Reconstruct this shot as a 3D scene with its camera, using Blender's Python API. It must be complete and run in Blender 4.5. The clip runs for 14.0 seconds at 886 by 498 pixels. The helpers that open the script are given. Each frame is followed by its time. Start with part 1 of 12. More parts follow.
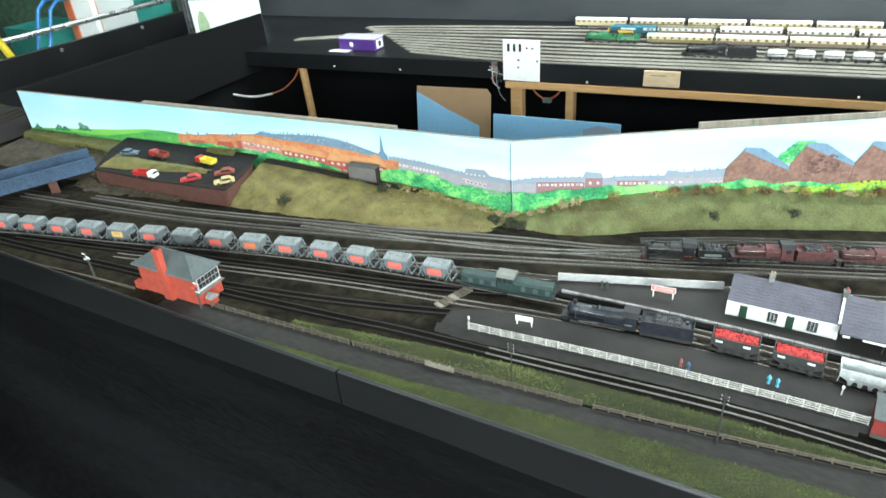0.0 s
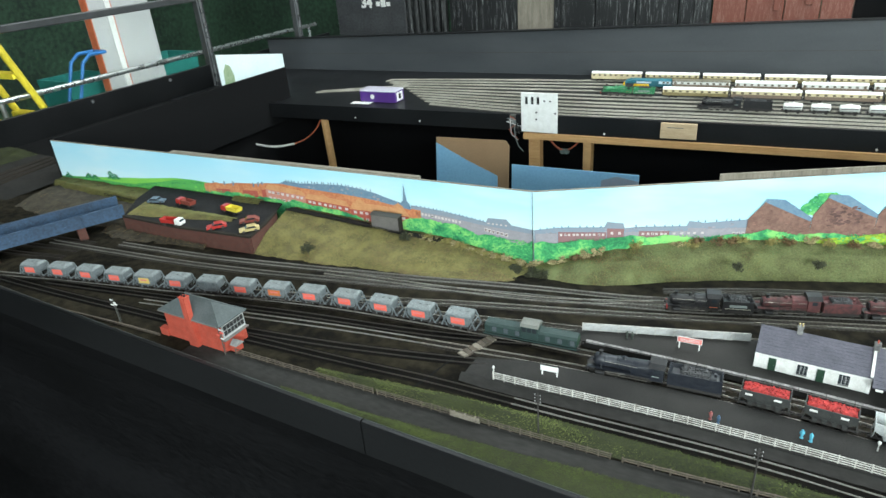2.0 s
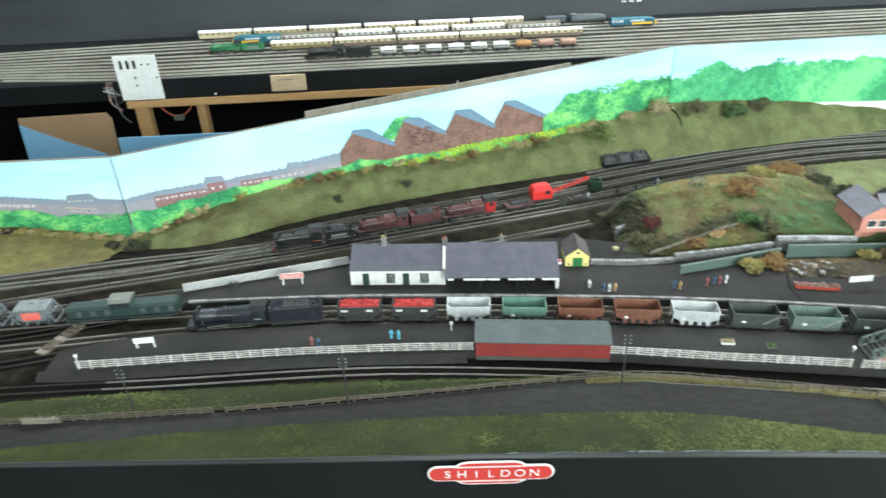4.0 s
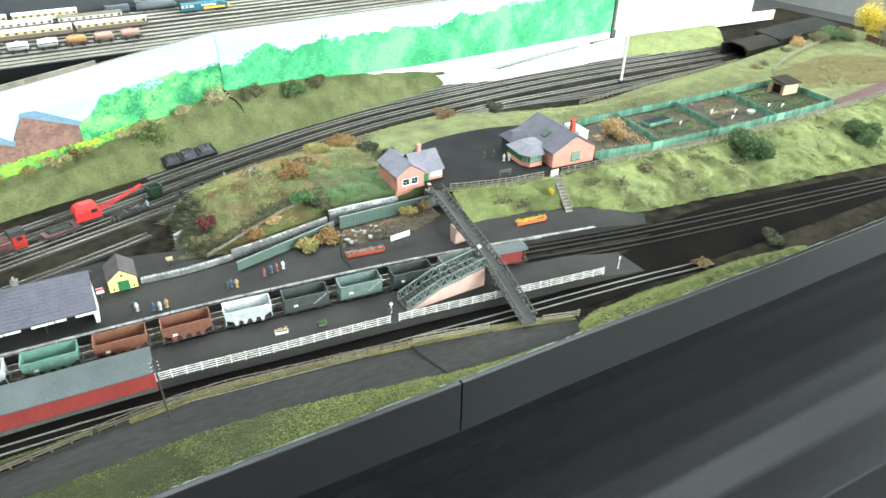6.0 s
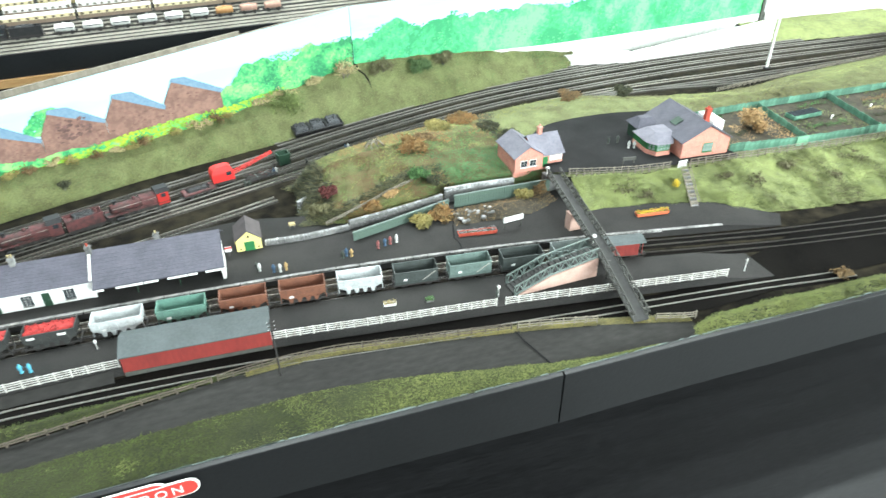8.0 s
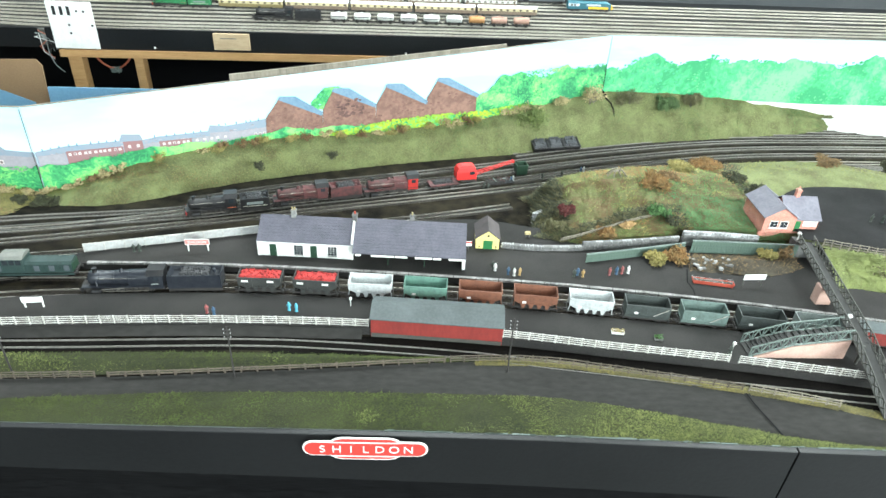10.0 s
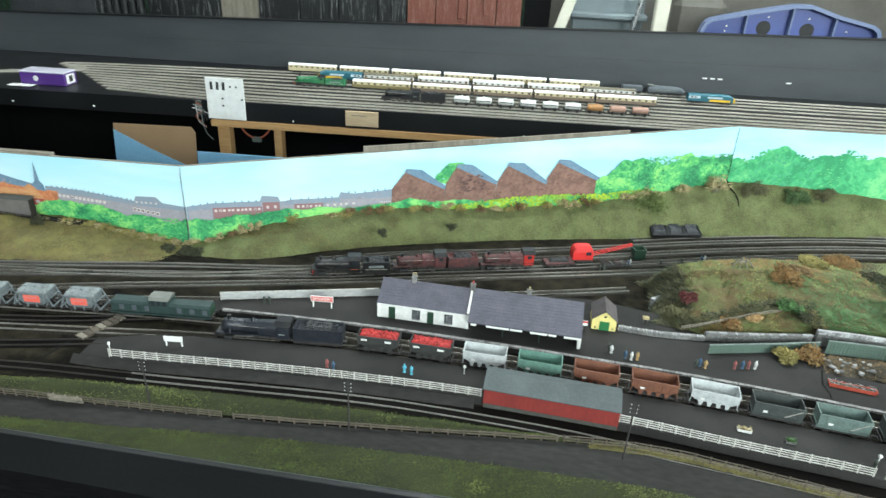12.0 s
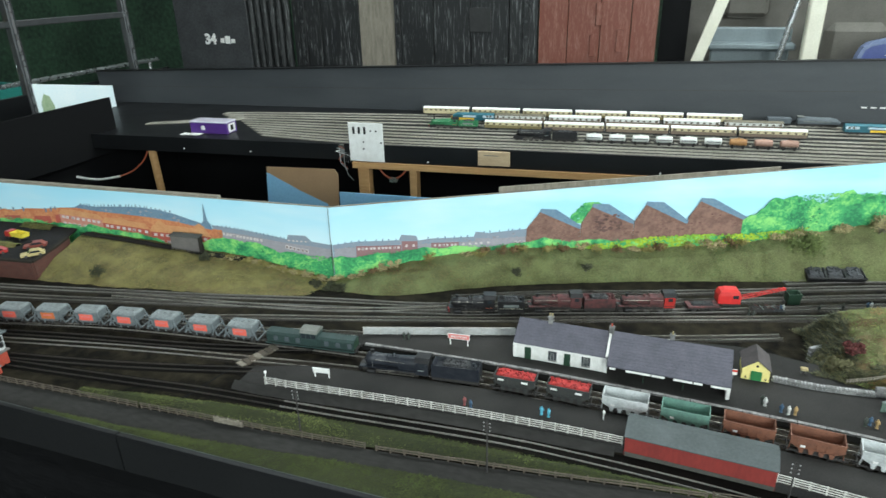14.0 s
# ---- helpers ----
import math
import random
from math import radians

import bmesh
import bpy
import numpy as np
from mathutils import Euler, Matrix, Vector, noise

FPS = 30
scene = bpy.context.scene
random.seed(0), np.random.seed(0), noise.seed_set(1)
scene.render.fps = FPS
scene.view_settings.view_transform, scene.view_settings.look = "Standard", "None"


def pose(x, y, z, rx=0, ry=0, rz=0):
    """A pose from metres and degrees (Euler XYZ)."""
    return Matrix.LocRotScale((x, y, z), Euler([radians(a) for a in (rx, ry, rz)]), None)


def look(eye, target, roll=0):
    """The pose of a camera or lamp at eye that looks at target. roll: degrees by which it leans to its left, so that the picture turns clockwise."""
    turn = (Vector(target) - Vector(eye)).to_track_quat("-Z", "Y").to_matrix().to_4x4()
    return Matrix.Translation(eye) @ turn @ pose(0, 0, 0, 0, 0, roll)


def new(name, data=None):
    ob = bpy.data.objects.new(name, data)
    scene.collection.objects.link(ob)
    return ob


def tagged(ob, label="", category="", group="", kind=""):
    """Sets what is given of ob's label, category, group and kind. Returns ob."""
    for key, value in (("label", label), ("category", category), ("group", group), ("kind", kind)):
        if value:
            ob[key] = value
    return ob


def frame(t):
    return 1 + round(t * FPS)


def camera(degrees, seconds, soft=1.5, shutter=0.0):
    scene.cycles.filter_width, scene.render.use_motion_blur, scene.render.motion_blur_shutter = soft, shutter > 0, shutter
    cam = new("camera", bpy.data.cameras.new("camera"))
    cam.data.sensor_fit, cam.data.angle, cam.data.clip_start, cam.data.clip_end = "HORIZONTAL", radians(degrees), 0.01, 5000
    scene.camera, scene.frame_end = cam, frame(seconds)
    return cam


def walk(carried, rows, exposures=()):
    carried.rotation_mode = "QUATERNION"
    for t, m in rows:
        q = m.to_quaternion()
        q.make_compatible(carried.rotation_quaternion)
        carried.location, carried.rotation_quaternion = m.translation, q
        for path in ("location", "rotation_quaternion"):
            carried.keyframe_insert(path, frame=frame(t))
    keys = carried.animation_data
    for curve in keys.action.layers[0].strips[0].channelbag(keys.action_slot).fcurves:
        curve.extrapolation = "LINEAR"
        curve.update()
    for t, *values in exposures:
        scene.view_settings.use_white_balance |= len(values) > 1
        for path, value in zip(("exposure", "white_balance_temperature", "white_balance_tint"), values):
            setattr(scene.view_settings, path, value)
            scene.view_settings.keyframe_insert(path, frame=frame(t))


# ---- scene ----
cam = camera(68.5, 14.0, 1.5, 0.25)
PATH = [
    (0, (0.512, 0.033, 1.73), (-0.35, 1.52, 0.708), -4.6),
    (0.5, (0.507, 0.029, 1.741), (-0.399, 1.558, 0.824), -4.4),
    (1, (0.494, 0.022, 1.739), (-0.439, 1.55, 0.847), -4.8),
    (1.5, (0.494, 0.016, 1.738), (-0.447, 1.544, 0.855), -4.8),
    (2, (0.495, 0.015, 1.738), (-0.427, 1.55, 0.848), -4.6),
    (2.5, (0.568, 0.048, 1.706), (-0.062, 1.709, 0.787), -3.0),
    (3, (0.623, 0.084, 1.679), (0.474, 1.821, 0.698), 0.2),
    (3.5, (0.632, 0.079, 1.674), (0.514, 1.812, 0.682), -0.7),
    (4, (0.67, 0.073, 1.66), (0.648, 1.798, 0.648), -2.0),
    (4.2, (0.729, 0.079, 1.644), (0.84, 1.796, 0.624), -2.0),
    (6.3, (0.949, 0.075, 1.663), (1.879, 1.484, 0.591), 0.9),
    (6.5, (0.968, 0.08, 1.667), (1.916, 1.474, 0.591), 0.7),
    (7, (0.962, 0.083, 1.659), (1.816, 1.541, 0.588), -0.6),
    (7.5, (0.946, 0.086, 1.652), (1.637, 1.616, 0.565), -1.3),
    (8, (0.925, 0.085, 1.657), (1.48, 1.645, 0.536), -0.7),
    (8.5, (0.87, 0.082, 1.656), (1.182, 1.698, 0.52), -2.8),
    (8.7, (0.834, 0.083, 1.674), (1.065, 1.695, 0.513), -1.3),
    (10.8, (0.763, 0.068, 1.667), (0.815, 1.821, 0.707), 4.1),
    (11, (0.756, 0.066, 1.67), (0.779, 1.839, 0.745), 4.2),
    (11.5, (0.739, 0.061, 1.657), (0.663, 1.848, 0.762), 4.2),
    (12, (0.735, 0.052, 1.661), (0.514, 1.834, 0.78), 2.9),
    (12.5, (0.711, 0.045, 1.666), (0.371, 1.817, 0.802), 1.7),
    (13, (0.692, 0.038, 1.672), (0.16, 1.773, 0.831), -0.3),
    (13.5, (0.681, 0.025, 1.681), (0.008, 1.727, 0.873), -1.7),
    (14, (0.713, 0.037, 1.674), (0.11, 1.775, 0.889), -1.4),
]
walk(cam, [(t, look(eye, target, roll)) for t, eye, target, roll in PATH],
     [(0, 1.22), (0.5, 1.08), (1, 0.84), (2, 0.76), (3, 0.63), (4.2, 0.80), (6.3, 1.32), (7.5, 1.35), (8.7, 1.3), (10.8, 1.28), (11.5, 0.97), (12.5, 0.45), (14, 0.36)])

# ---- light ----
world = bpy.data.worlds.new("hall_air")
scene.world = world
world.use_nodes = True
wn = world.node_tree
sky = wn.nodes.new("ShaderNodeTexSky")
sky.sky_type, sky.sun_disc = "NISHITA", False
sky.sun_elevation, sky.sun_rotation = radians(48), radians(30)
wn.links.new(sky.outputs[0], wn.nodes["Background"].inputs[0])
wn.nodes["Background"].inputs[1].default_value = 0.08


# Unseen ceiling lamps added to light the layout; no rooflights are known.
def ceiling_fill(x, y, sx, sy, watts):
    la = bpy.data.lights.new("ceiling_fill_lamp", "AREA")
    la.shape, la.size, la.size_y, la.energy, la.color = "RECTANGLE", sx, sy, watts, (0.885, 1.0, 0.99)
    ob = new("ceiling_fill_lamp", la)
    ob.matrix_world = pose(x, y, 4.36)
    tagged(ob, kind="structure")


# Unseen wall lamps added on the south and east to light upright faces.
def wall_fill_lamp(x, z, sx, sz, watts, east=None):
    la = bpy.data.lights.new("wall_fill_lamp", "AREA")
    la.shape, la.size, la.size_y, la.energy, la.color = "RECTANGLE", sx, sz, watts, (0.885, 1.0, 0.99)
    ob = new("wall_fill_lamp", la)
    ob.matrix_world = look((x, -3.96, z), (x, 0, z)) if east is None else look((8.96, east, z), (0, east, z))
    tagged(ob, kind="structure")


WALL_FILLS = [(-2.4, 2.9, 3.0, 2.0), (1.2, 2.9, 3.0, 2.0), (4.8, 2.9, 3.0, 2.0)]
for wx_, wz_, sx_, sz_ in WALL_FILLS:
    wall_fill_lamp(wx_, wz_, sx_, sz_, {-2.4: 25, 1.2: 80, 4.8: 390}[wx_])

wall_fill_lamp(0, 2.6, 3.0, 2.0, 165, -1.6)
CEILING_FILLS = [(-2.2, 3.4, 1.6, 3.2), (0.8, 3.4, 1.6, 3.2), (3.8, 3.4, 1.6, 3.2), (0.8, -1.6, 1.6, 2.2)]
for (lx, ly, sx, sy), watts in zip(CEILING_FILLS, (50, 125, 150, 25)):
    ceiling_fill(lx, ly, sx, sy, watts)


# ---- materials ----
def mat(name, color, rough=0.7, color2=None, scale=40.0, fine=400.0, mix=0.5, bump=0.15, bscale=None, metal=0.0, spec=0.4, island=0.0, objrand=0.0, coat=0.0, stretch=(1, 1, 1), contrast=1.0):
    m = bpy.data.materials.new(name)
    m.use_nodes = True
    nt = m.node_tree
    N, L = nt.nodes, nt.links
    bs = N["Principled BSDF"]
    bs.inputs["Roughness"].default_value, bs.inputs["Metallic"].default_value = rough, metal
    bs.inputs["Specular IOR Level"].default_value = spec
    bs.inputs["Coat Weight"].default_value = coat
    tc = N.new("ShaderNodeTexCoord")
    mp = N.new("ShaderNodeMapping")
    mp.inputs["Scale"].default_value = stretch
    L.new(tc.outputs["Object"], mp.inputs[0])
    c2 = color2 or tuple(c * 0.72 for c in color)
    n1, n2 = N.new("ShaderNodeTexNoise"), N.new("ShaderNodeTexNoise")
    n1.inputs["Scale"].default_value, n2.inputs["Scale"].default_value = scale, fine
    n1.inputs["Detail"].default_value, n2.inputs["Detail"].default_value = 5, 3
    L.new(mp.outputs[0], n1.inputs[0])
    L.new(mp.outputs[0], n2.inputs[0])
    add = N.new("ShaderNodeMath")
    add.operation = "ADD"
    L.new(n1.outputs[0], add.inputs[0])
    L.new(n2.outputs[0], add.inputs[1])
    ramp = N.new("ShaderNodeMapRange")
    w = 0.30 / contrast
    ramp.inputs[1].default_value, ramp.inputs[2].default_value = 1.0 - w - (mix - 0.5) * 0.5, 1.0 + w - (mix - 0.5) * 0.5
    L.new(add.outputs[0], ramp.inputs[0])
    mx = N.new("ShaderNodeMix")
    mx.data_type = "RGBA"
    mx.inputs[6].default_value, mx.inputs[7].default_value = (*color, 1), (*c2, 1)
    L.new(ramp.outputs[0], mx.inputs[0])
    out = mx.outputs[2]
    if island or objrand:
        src = N.new("ShaderNodeNewGeometry").outputs["Random Per Island"] if island else N.new("ShaderNodeObjectInfo").outputs["Random"]
        mr = N.new("ShaderNodeMapRange")
        k = island or objrand
        mr.inputs[3].default_value, mr.inputs[4].default_value = 1 - k, 1 + k
        L.new(src, mr.inputs[0])
        hv = N.new("ShaderNodeHueSaturation")
        L.new(mr.outputs[0], hv.inputs["Value"])
        L.new(out, hv.inputs["Color"])
        out = hv.outputs[0]
    L.new(out, bs.inputs["Base Color"])
    rr = N.new("ShaderNodeMapRange")
    rr.inputs[3].default_value, rr.inputs[4].default_value = max(rough - 0.12, 0.03), min(rough + 0.12, 1)
    L.new(n1.outputs[0], rr.inputs[0])
    L.new(rr.outputs[0], bs.inputs["Roughness"])
    if bump:
        bp = N.new("ShaderNodeBump")
        bp.inputs["Strength"].default_value, bp.inputs["Distance"].default_value = bump, 0.002
        if bscale:
            n3 = N.new("ShaderNodeTexNoise")
            n3.inputs["Scale"].default_value = bscale
            n3.inputs["Detail"].default_value = 4
            L.new(mp.outputs[0], n3.inputs[0])
            L.new(n3.outputs[0], bp.inputs["Height"])
        else:
            L.new(n2.outputs[0], bp.inputs["Height"])
        L.new(bp.outputs[0], bs.inputs["Normal"])
    return m


def brick_mat(name, c1, c2, mortar, scale=1.0, rough=0.85):
    m = mat(name, c1, rough, bump=0)
    nt = m.node_tree
    N, L = nt.nodes, nt.links
    bs = N["Principled BSDF"]
    tc = N.new("ShaderNodeTexCoord")
    sep, comb, add = N.new("ShaderNodeSeparateXYZ"), N.new("ShaderNodeCombineXYZ"), N.new("ShaderNodeMath")
    L.new(tc.outputs["Object"], sep.inputs[0])
    L.new(sep.outputs[0], add.inputs[0])
    L.new(sep.outputs[1], add.inputs[1])
    L.new(add.outputs[0], comb.inputs[0])
    L.new(sep.outputs[2], comb.inputs[1])
    bt = N.new("ShaderNodeTexBrick")
    bt.inputs["Color1"].default_value, bt.inputs["Color2"].default_value, bt.inputs["Mortar"].default_value = (*c1, 1), (*c2, 1), (*mortar, 1)
    bt.inputs["Scale"].default_value = 1.0
    bt.inputs["Brick Width"].default_value, bt.inputs["Row Height"].default_value = 0.003 * scale, 0.001 * scale
    bt.inputs["Mortar Size"].default_value = 0.00012 * scale
    L.new(comb.outputs[0], bt.inputs["Vector"])
    mx = N.new("ShaderNodeMix")
    mx.data_type, mx.blend_type = "RGBA", "MULTIPLY"
    mx.inputs[0].default_value = 0.5
    nz = N.new("ShaderNodeTexNoise")
    nz.inputs["Scale"].default_value = 60
    L.new(tc.outputs["Object"], nz.inputs[0])
    L.new(bt.outputs[0], mx.inputs[6])
    L.new(nz.outputs[0], mx.inputs[7])
    L.new(mx.outputs[2], bs.inputs["Base Color"])
    return m


M = {}
M["ballast"] = mat("ballast", (0.029, 0.0245, 0.0165), 0.95, (0.0075, 0.0068, 0.0060), 5, 40, bump=0.6, bscale=700, contrast=1.3, spec=0.03)
M["track_bed"] = mat("brown_track_bed", (0.033, 0.02574, 0.0198), 0.95, (0.01122, 0.00957, 0.00825), 8, 300, bump=0.6, bscale=600, contrast=1.5, spec=0.08)
# Dark grit; shade lying on the track beds is put into its colour.
M["dark_shade_grit"] = mat("black_shade_grit", (0.0095, 0.0085, 0.0075), 0.9, (0.0045, 0.0042, 0.0040), 9, 300, bump=0.5, bscale=600, spec=0.02)
M["tarmac"] = mat("tarmac", (0.02312, 0.02244, 0.02312), 0.9, (0.0136, 0.01326, 0.01326), 14, 800, bump=0.25, spec=0.1)
M["platform"] = mat("platform_grit", (0.040, 0.038, 0.036), 0.92, (0.023, 0.022, 0.0215), 9, 500, bump=0.3, spec=0.1, contrast=1.3)
M["edge"] = mat("platform_edging", (0.34, 0.33, 0.32), 0.85, (0.09, 0.088, 0.085), 60, 500, bump=0.3, contrast=1.5)
M["lane"] = mat("lane_grit", (0.042, 0.0405, 0.038), 0.95, (0.018, 0.017, 0.0160), 5, 60, bump=0.3, bscale=500, contrast=0.6, spec=0.08, stretch=(0.8, 2, 1))
M["rail"] = mat("rail_steel", (0.50, 0.465, 0.415), 0.38, (0.24, 0.215, 0.185), 9, 200, bump=0, metal=0.75)
M["rail_grey"] = mat("dull_grey_rail", (0.25, 0.236, 0.216), 0.55, (0.125, 0.116, 0.104), 9, 200, bump=0, metal=0.4)
M["yard_bed"] = mat("grey_yard_bed", (0.068, 0.062, 0.055), 0.95, (0.031, 0.028, 0.025), 7, 260, bump=0.6, bscale=600, contrast=1.3, spec=0.08)
M["rail_dull"] = mat("dull_brown_rail", (0.040, 0.034, 0.028), 0.65, (0.020, 0.017, 0.015), 9, 200, bump=0, metal=0.3)
M["leaf_orange"] = mat("scatter_orange_brown", (0.235, 0.120, 0.042), 0.9, (0.150, 0.105, 0.042), 26, 110, bump=0, island=0.3)
M["rail_dusty"] = mat("dusty_yard_rail", (0.44, 0.415, 0.355), 0.6, (0.24, 0.225, 0.185), 6, 120, bump=0, metal=0.2)
M["taupe_board"] = mat("taupe_boarding", (0.15, 0.138, 0.13), 0.8, (0.11, 0.10, 0.095), 40, 200, bump=0.1)
M["fence_panel"] = mat("grey_white_panels", (0.47, 0.48, 0.475), 0.8, (0.33, 0.335, 0.33), 40, 200, bump=0.1)
M["sleeper"] = mat("sleeper", (0.022, 0.0195, 0.0165), 0.95, (0.034, 0.030, 0.0245), 20, 300, bump=0.1, spec=0.08)
M["grass_ground"] = mat("turf", (0.029, 0.036, 0.0082), 0.95, (0.012, 0.0135, 0.0050), 12, 300, bump=0.8, bscale=420, contrast=1.3)
M["grass_bright"] = mat("turf_bright", (0.215, 0.245, 0.085), 0.95, (0.115, 0.130, 0.055), 14, 60, bump=0.6, bscale=420, contrast=1.0)
M["grass_olive"] = mat("turf_olive", (0.18, 0.153, 0.0495), 0.95, (0.0828, 0.072, 0.027), 26, 260, bump=0.8, bscale=420, contrast=1.6)
M["scrub"] = mat("scrub_soil", (0.0975, 0.1105, 0.0416), 0.95, (0.1105, 0.065, 0.0312), 24, 500, bump=0.8, bscale=300, contrast=1.5)
M["fib_dark"] = mat("grass_fibre_dark", (0.088, 0.108, 0.026), 0.9, (0.046, 0.054, 0.016), 9, 60, bump=0, island=0.18, contrast=1.1)
M["fib_olive"] = mat("grass_fibre_olive", (0.186, 0.190, 0.057), 0.9, (0.112, 0.120, 0.037), 9, 60, bump=0, island=0.2)
M["fib_bright"] = mat("grass_fibre_bright", (0.250, 0.290, 0.102), 0.9, (0.130, 0.150, 0.062), 9, 34, bump=0, island=0.06, contrast=1.2)
M["fib_straw"] = mat("grass_fibre_straw", (0.29, 0.24, 0.082), 0.9, (0.145, 0.130, 0.045), 10, 60, bump=0, island=0.22, contrast=1.2)
M["fib_moss"] = mat("grass_fibre_moss", (0.185, 0.215, 0.080), 0.9, (0.115, 0.135, 0.052), 11, 60, bump=0, island=0.18, contrast=1.1)
M["grass_moss"] = mat("turf_moss", (0.155, 0.175, 0.070), 0.95, (0.085, 0.088, 0.036), 22, 260, bump=0.8, bscale=420, contrast=1.5)
M["fence_brown"] = mat("dark_fence_wood", (0.105, 0.082, 0.060), 0.85, (0.05, 0.042, 0.034), 80, 400, bump=0.2)
M["w_dark"] = mat("dark_grey_wagon", (0.055, 0.066, 0.062), 0.65, (0.035, 0.040, 0.038), 60, 260, bump=0.1)
M["fib_hill"] = mat("grass_fibre_hill", (0.155, 0.200, 0.062), 0.9, (0.085, 0.100, 0.036), 12, 60, bump=0, island=0.25, contrast=1.3)
M["fib_scrub"] = mat("scrub_fibre", (0.125, 0.118, 0.055), 0.9, (0.075, 0.070, 0.036), 14, 120, bump=0, island=0.25)
M["leaf_green"] = mat("scatter_green", (0.075, 0.16, 0.05), 0.9, (0.04, 0.085, 0.03), 60, 300, bump=0, island=0.5)
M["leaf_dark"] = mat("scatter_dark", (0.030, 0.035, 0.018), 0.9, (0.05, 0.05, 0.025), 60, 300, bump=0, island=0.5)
M["leaf_brown"] = mat("scatter_brown", (0.185, 0.112, 0.050), 0.9, (0.105, 0.075, 0.036), 30, 120, bump=0, island=0.35)
M["leaf_red"] = mat("scatter_dark_red", (0.12, 0.022, 0.022), 0.9, (0.06, 0.025, 0.02), 60, 300, bump=0, island=0.5)
M["bridge_deck"] = mat("dusty_bridge_deck", (0.058, 0.057, 0.055), 0.9, (0.034, 0.033, 0.032), 30, 500, bump=0.2)
M["cork"] = mat("dark_track_bed", (0.062, 0.057, 0.047), 0.9, (0.030, 0.028, 0.024), 9, 300, bump=0.2)
M["leaf_ochre"] = mat("scatter_ochre", (0.42, 0.275, 0.125), 0.9, (0.24, 0.145, 0.065), 40, 200, bump=0, island=0.3)
M["leaf_bush"] = mat("scatter_bush_green", (0.070, 0.118, 0.040), 0.9, (0.044, 0.074, 0.028), 40, 120, bump=0, island=0.2)
M["leaf_tan"] = mat("scatter_tan", (0.42, 0.35, 0.19), 0.9, (0.24, 0.19, 0.09), 60, 300, bump=0, island=0.4)
M["leaf_yellow"] = mat("scatter_yellow", (0.60, 0.46, 0.04), 0.9, (0.4, 0.28, 0.03), 60, 300, bump=0, island=0.4)
M["black_board"] = mat("black_painted_board", (0.0045, 0.0049, 0.0054), 0.40, (0.0085, 0.0089, 0.0096), 5, 150, bump=0.1, spec=0.26)
# Sheen along the cloth is put in as lighter lengthwise streaks of colour.
M["black_skirt"] = mat("black_skirt_cloth", (0.0026, 0.0026, 0.0029), 0.5, (0.0075, 0.0075, 0.0082), 5, 160, bump=0.15, spec=0.12, stretch=(0.22, 1, 1), contrast=1.4)
M["grey_wall"] = mat("charcoal_board", (0.036, 0.040, 0.044), 0.45, (0.052, 0.056, 0.060), 3, 160, bump=0.08, stretch=(1, 1, 4), spec=0.3)
M["black_deep"] = mat("black_cloth", (0.0030, 0.0030, 0.0034), 0.9, (0.0050, 0.0050, 0.0055), 6, 200, spec=0.15)
M["pine"] = mat("pine_batten", (0.50, 0.30, 0.13), 0.55, (0.36, 0.19, 0.075), 12, 90, bump=0.15, stretch=(0.3, 6, 6))
M["ply"] = mat("raw_plywood", (0.55, 0.42, 0.27), 0.75, (0.38, 0.27, 0.16), 22, 200, bump=0.2, stretch=(0.5, 4, 4))
M["card"] = mat("hardboard", (0.33, 0.21, 0.115), 0.7, (0.25, 0.155, 0.085), 6, 200)
M["white"] = mat("white_enamel", (0.80, 0.80, 0.78), 0.45, (0.62, 0.61, 0.58), 40, 300, bump=0.05)
M["white_flat"] = mat("white_paint", (0.78, 0.78, 0.76), 0.75, (0.55, 0.54, 0.51), 70, 400, bump=0.1)
M["fence_white"] = mat("white_fence_paint", (0.52, 0.51, 0.48), 0.7, (0.25, 0.235, 0.21), 90, 300, bump=0.1, contrast=1.4)
M["fence_wood"] = mat("weathered_fence_wood", (0.25, 0.22, 0.175), 0.85, (0.11, 0.095, 0.075), 80, 400, bump=0.2)
M["fence_green"] = mat("green_fence_paint", (0.096, 0.144, 0.1152), 0.7, (0.0576, 0.0888, 0.072), 30, 200, bump=0.2, contrast=1.3)
M["hedge_green"] = mat("teal_green_palings", (0.095, 0.215, 0.150), 0.85, (0.040, 0.105, 0.070), 22, 90, bump=0.4, contrast=1.5, objrand=0.35)
M["slate"] = mat("slate_roof", (0.085, 0.082, 0.105), 0.7, (0.055, 0.054, 0.070), 40, 260, bump=0.3)
M["slate_l"] = mat("light_slate_roof", (0.175, 0.168, 0.200), 0.7, (0.12, 0.115, 0.14), 40, 200, bump=0.3)
M["grey_roof"] = mat("grey_felt_roof", (0.078, 0.092, 0.094), 0.75, (0.052, 0.062, 0.063), 22, 260, bump=0.2)
M["brick_red"] = brick_mat("orange_brick", (0.55, 0.078, 0.042), (0.46, 0.060, 0.034), (0.50, 0.115, 0.075), 1.3)
M["brick_pink"] = brick_mat("pink_brick", (0.756, 0.2916, 0.216), (0.6696, 0.2376, 0.1728), (0.7128, 0.4104, 0.3348), 1.3)
M["brick_dark"] = brick_mat("dark_brick", (0.13, 0.042, 0.028), (0.095, 0.030, 0.021), (0.09, 0.055, 0.045), 1.3)
M["pink_wall"] = mat("pale_pink_render", (0.56, 0.38, 0.32), 0.85, (0.44, 0.27, 0.22), 60, 400, bump=0.2)
M["red_wall"] = mat("red_boarded_wall", (0.2295, 0.02975, 0.0238), 0.7, (0.1615, 0.0221, 0.0187), 40, 260, bump=0.2, stretch=(0.85, 0.85, 0.255))
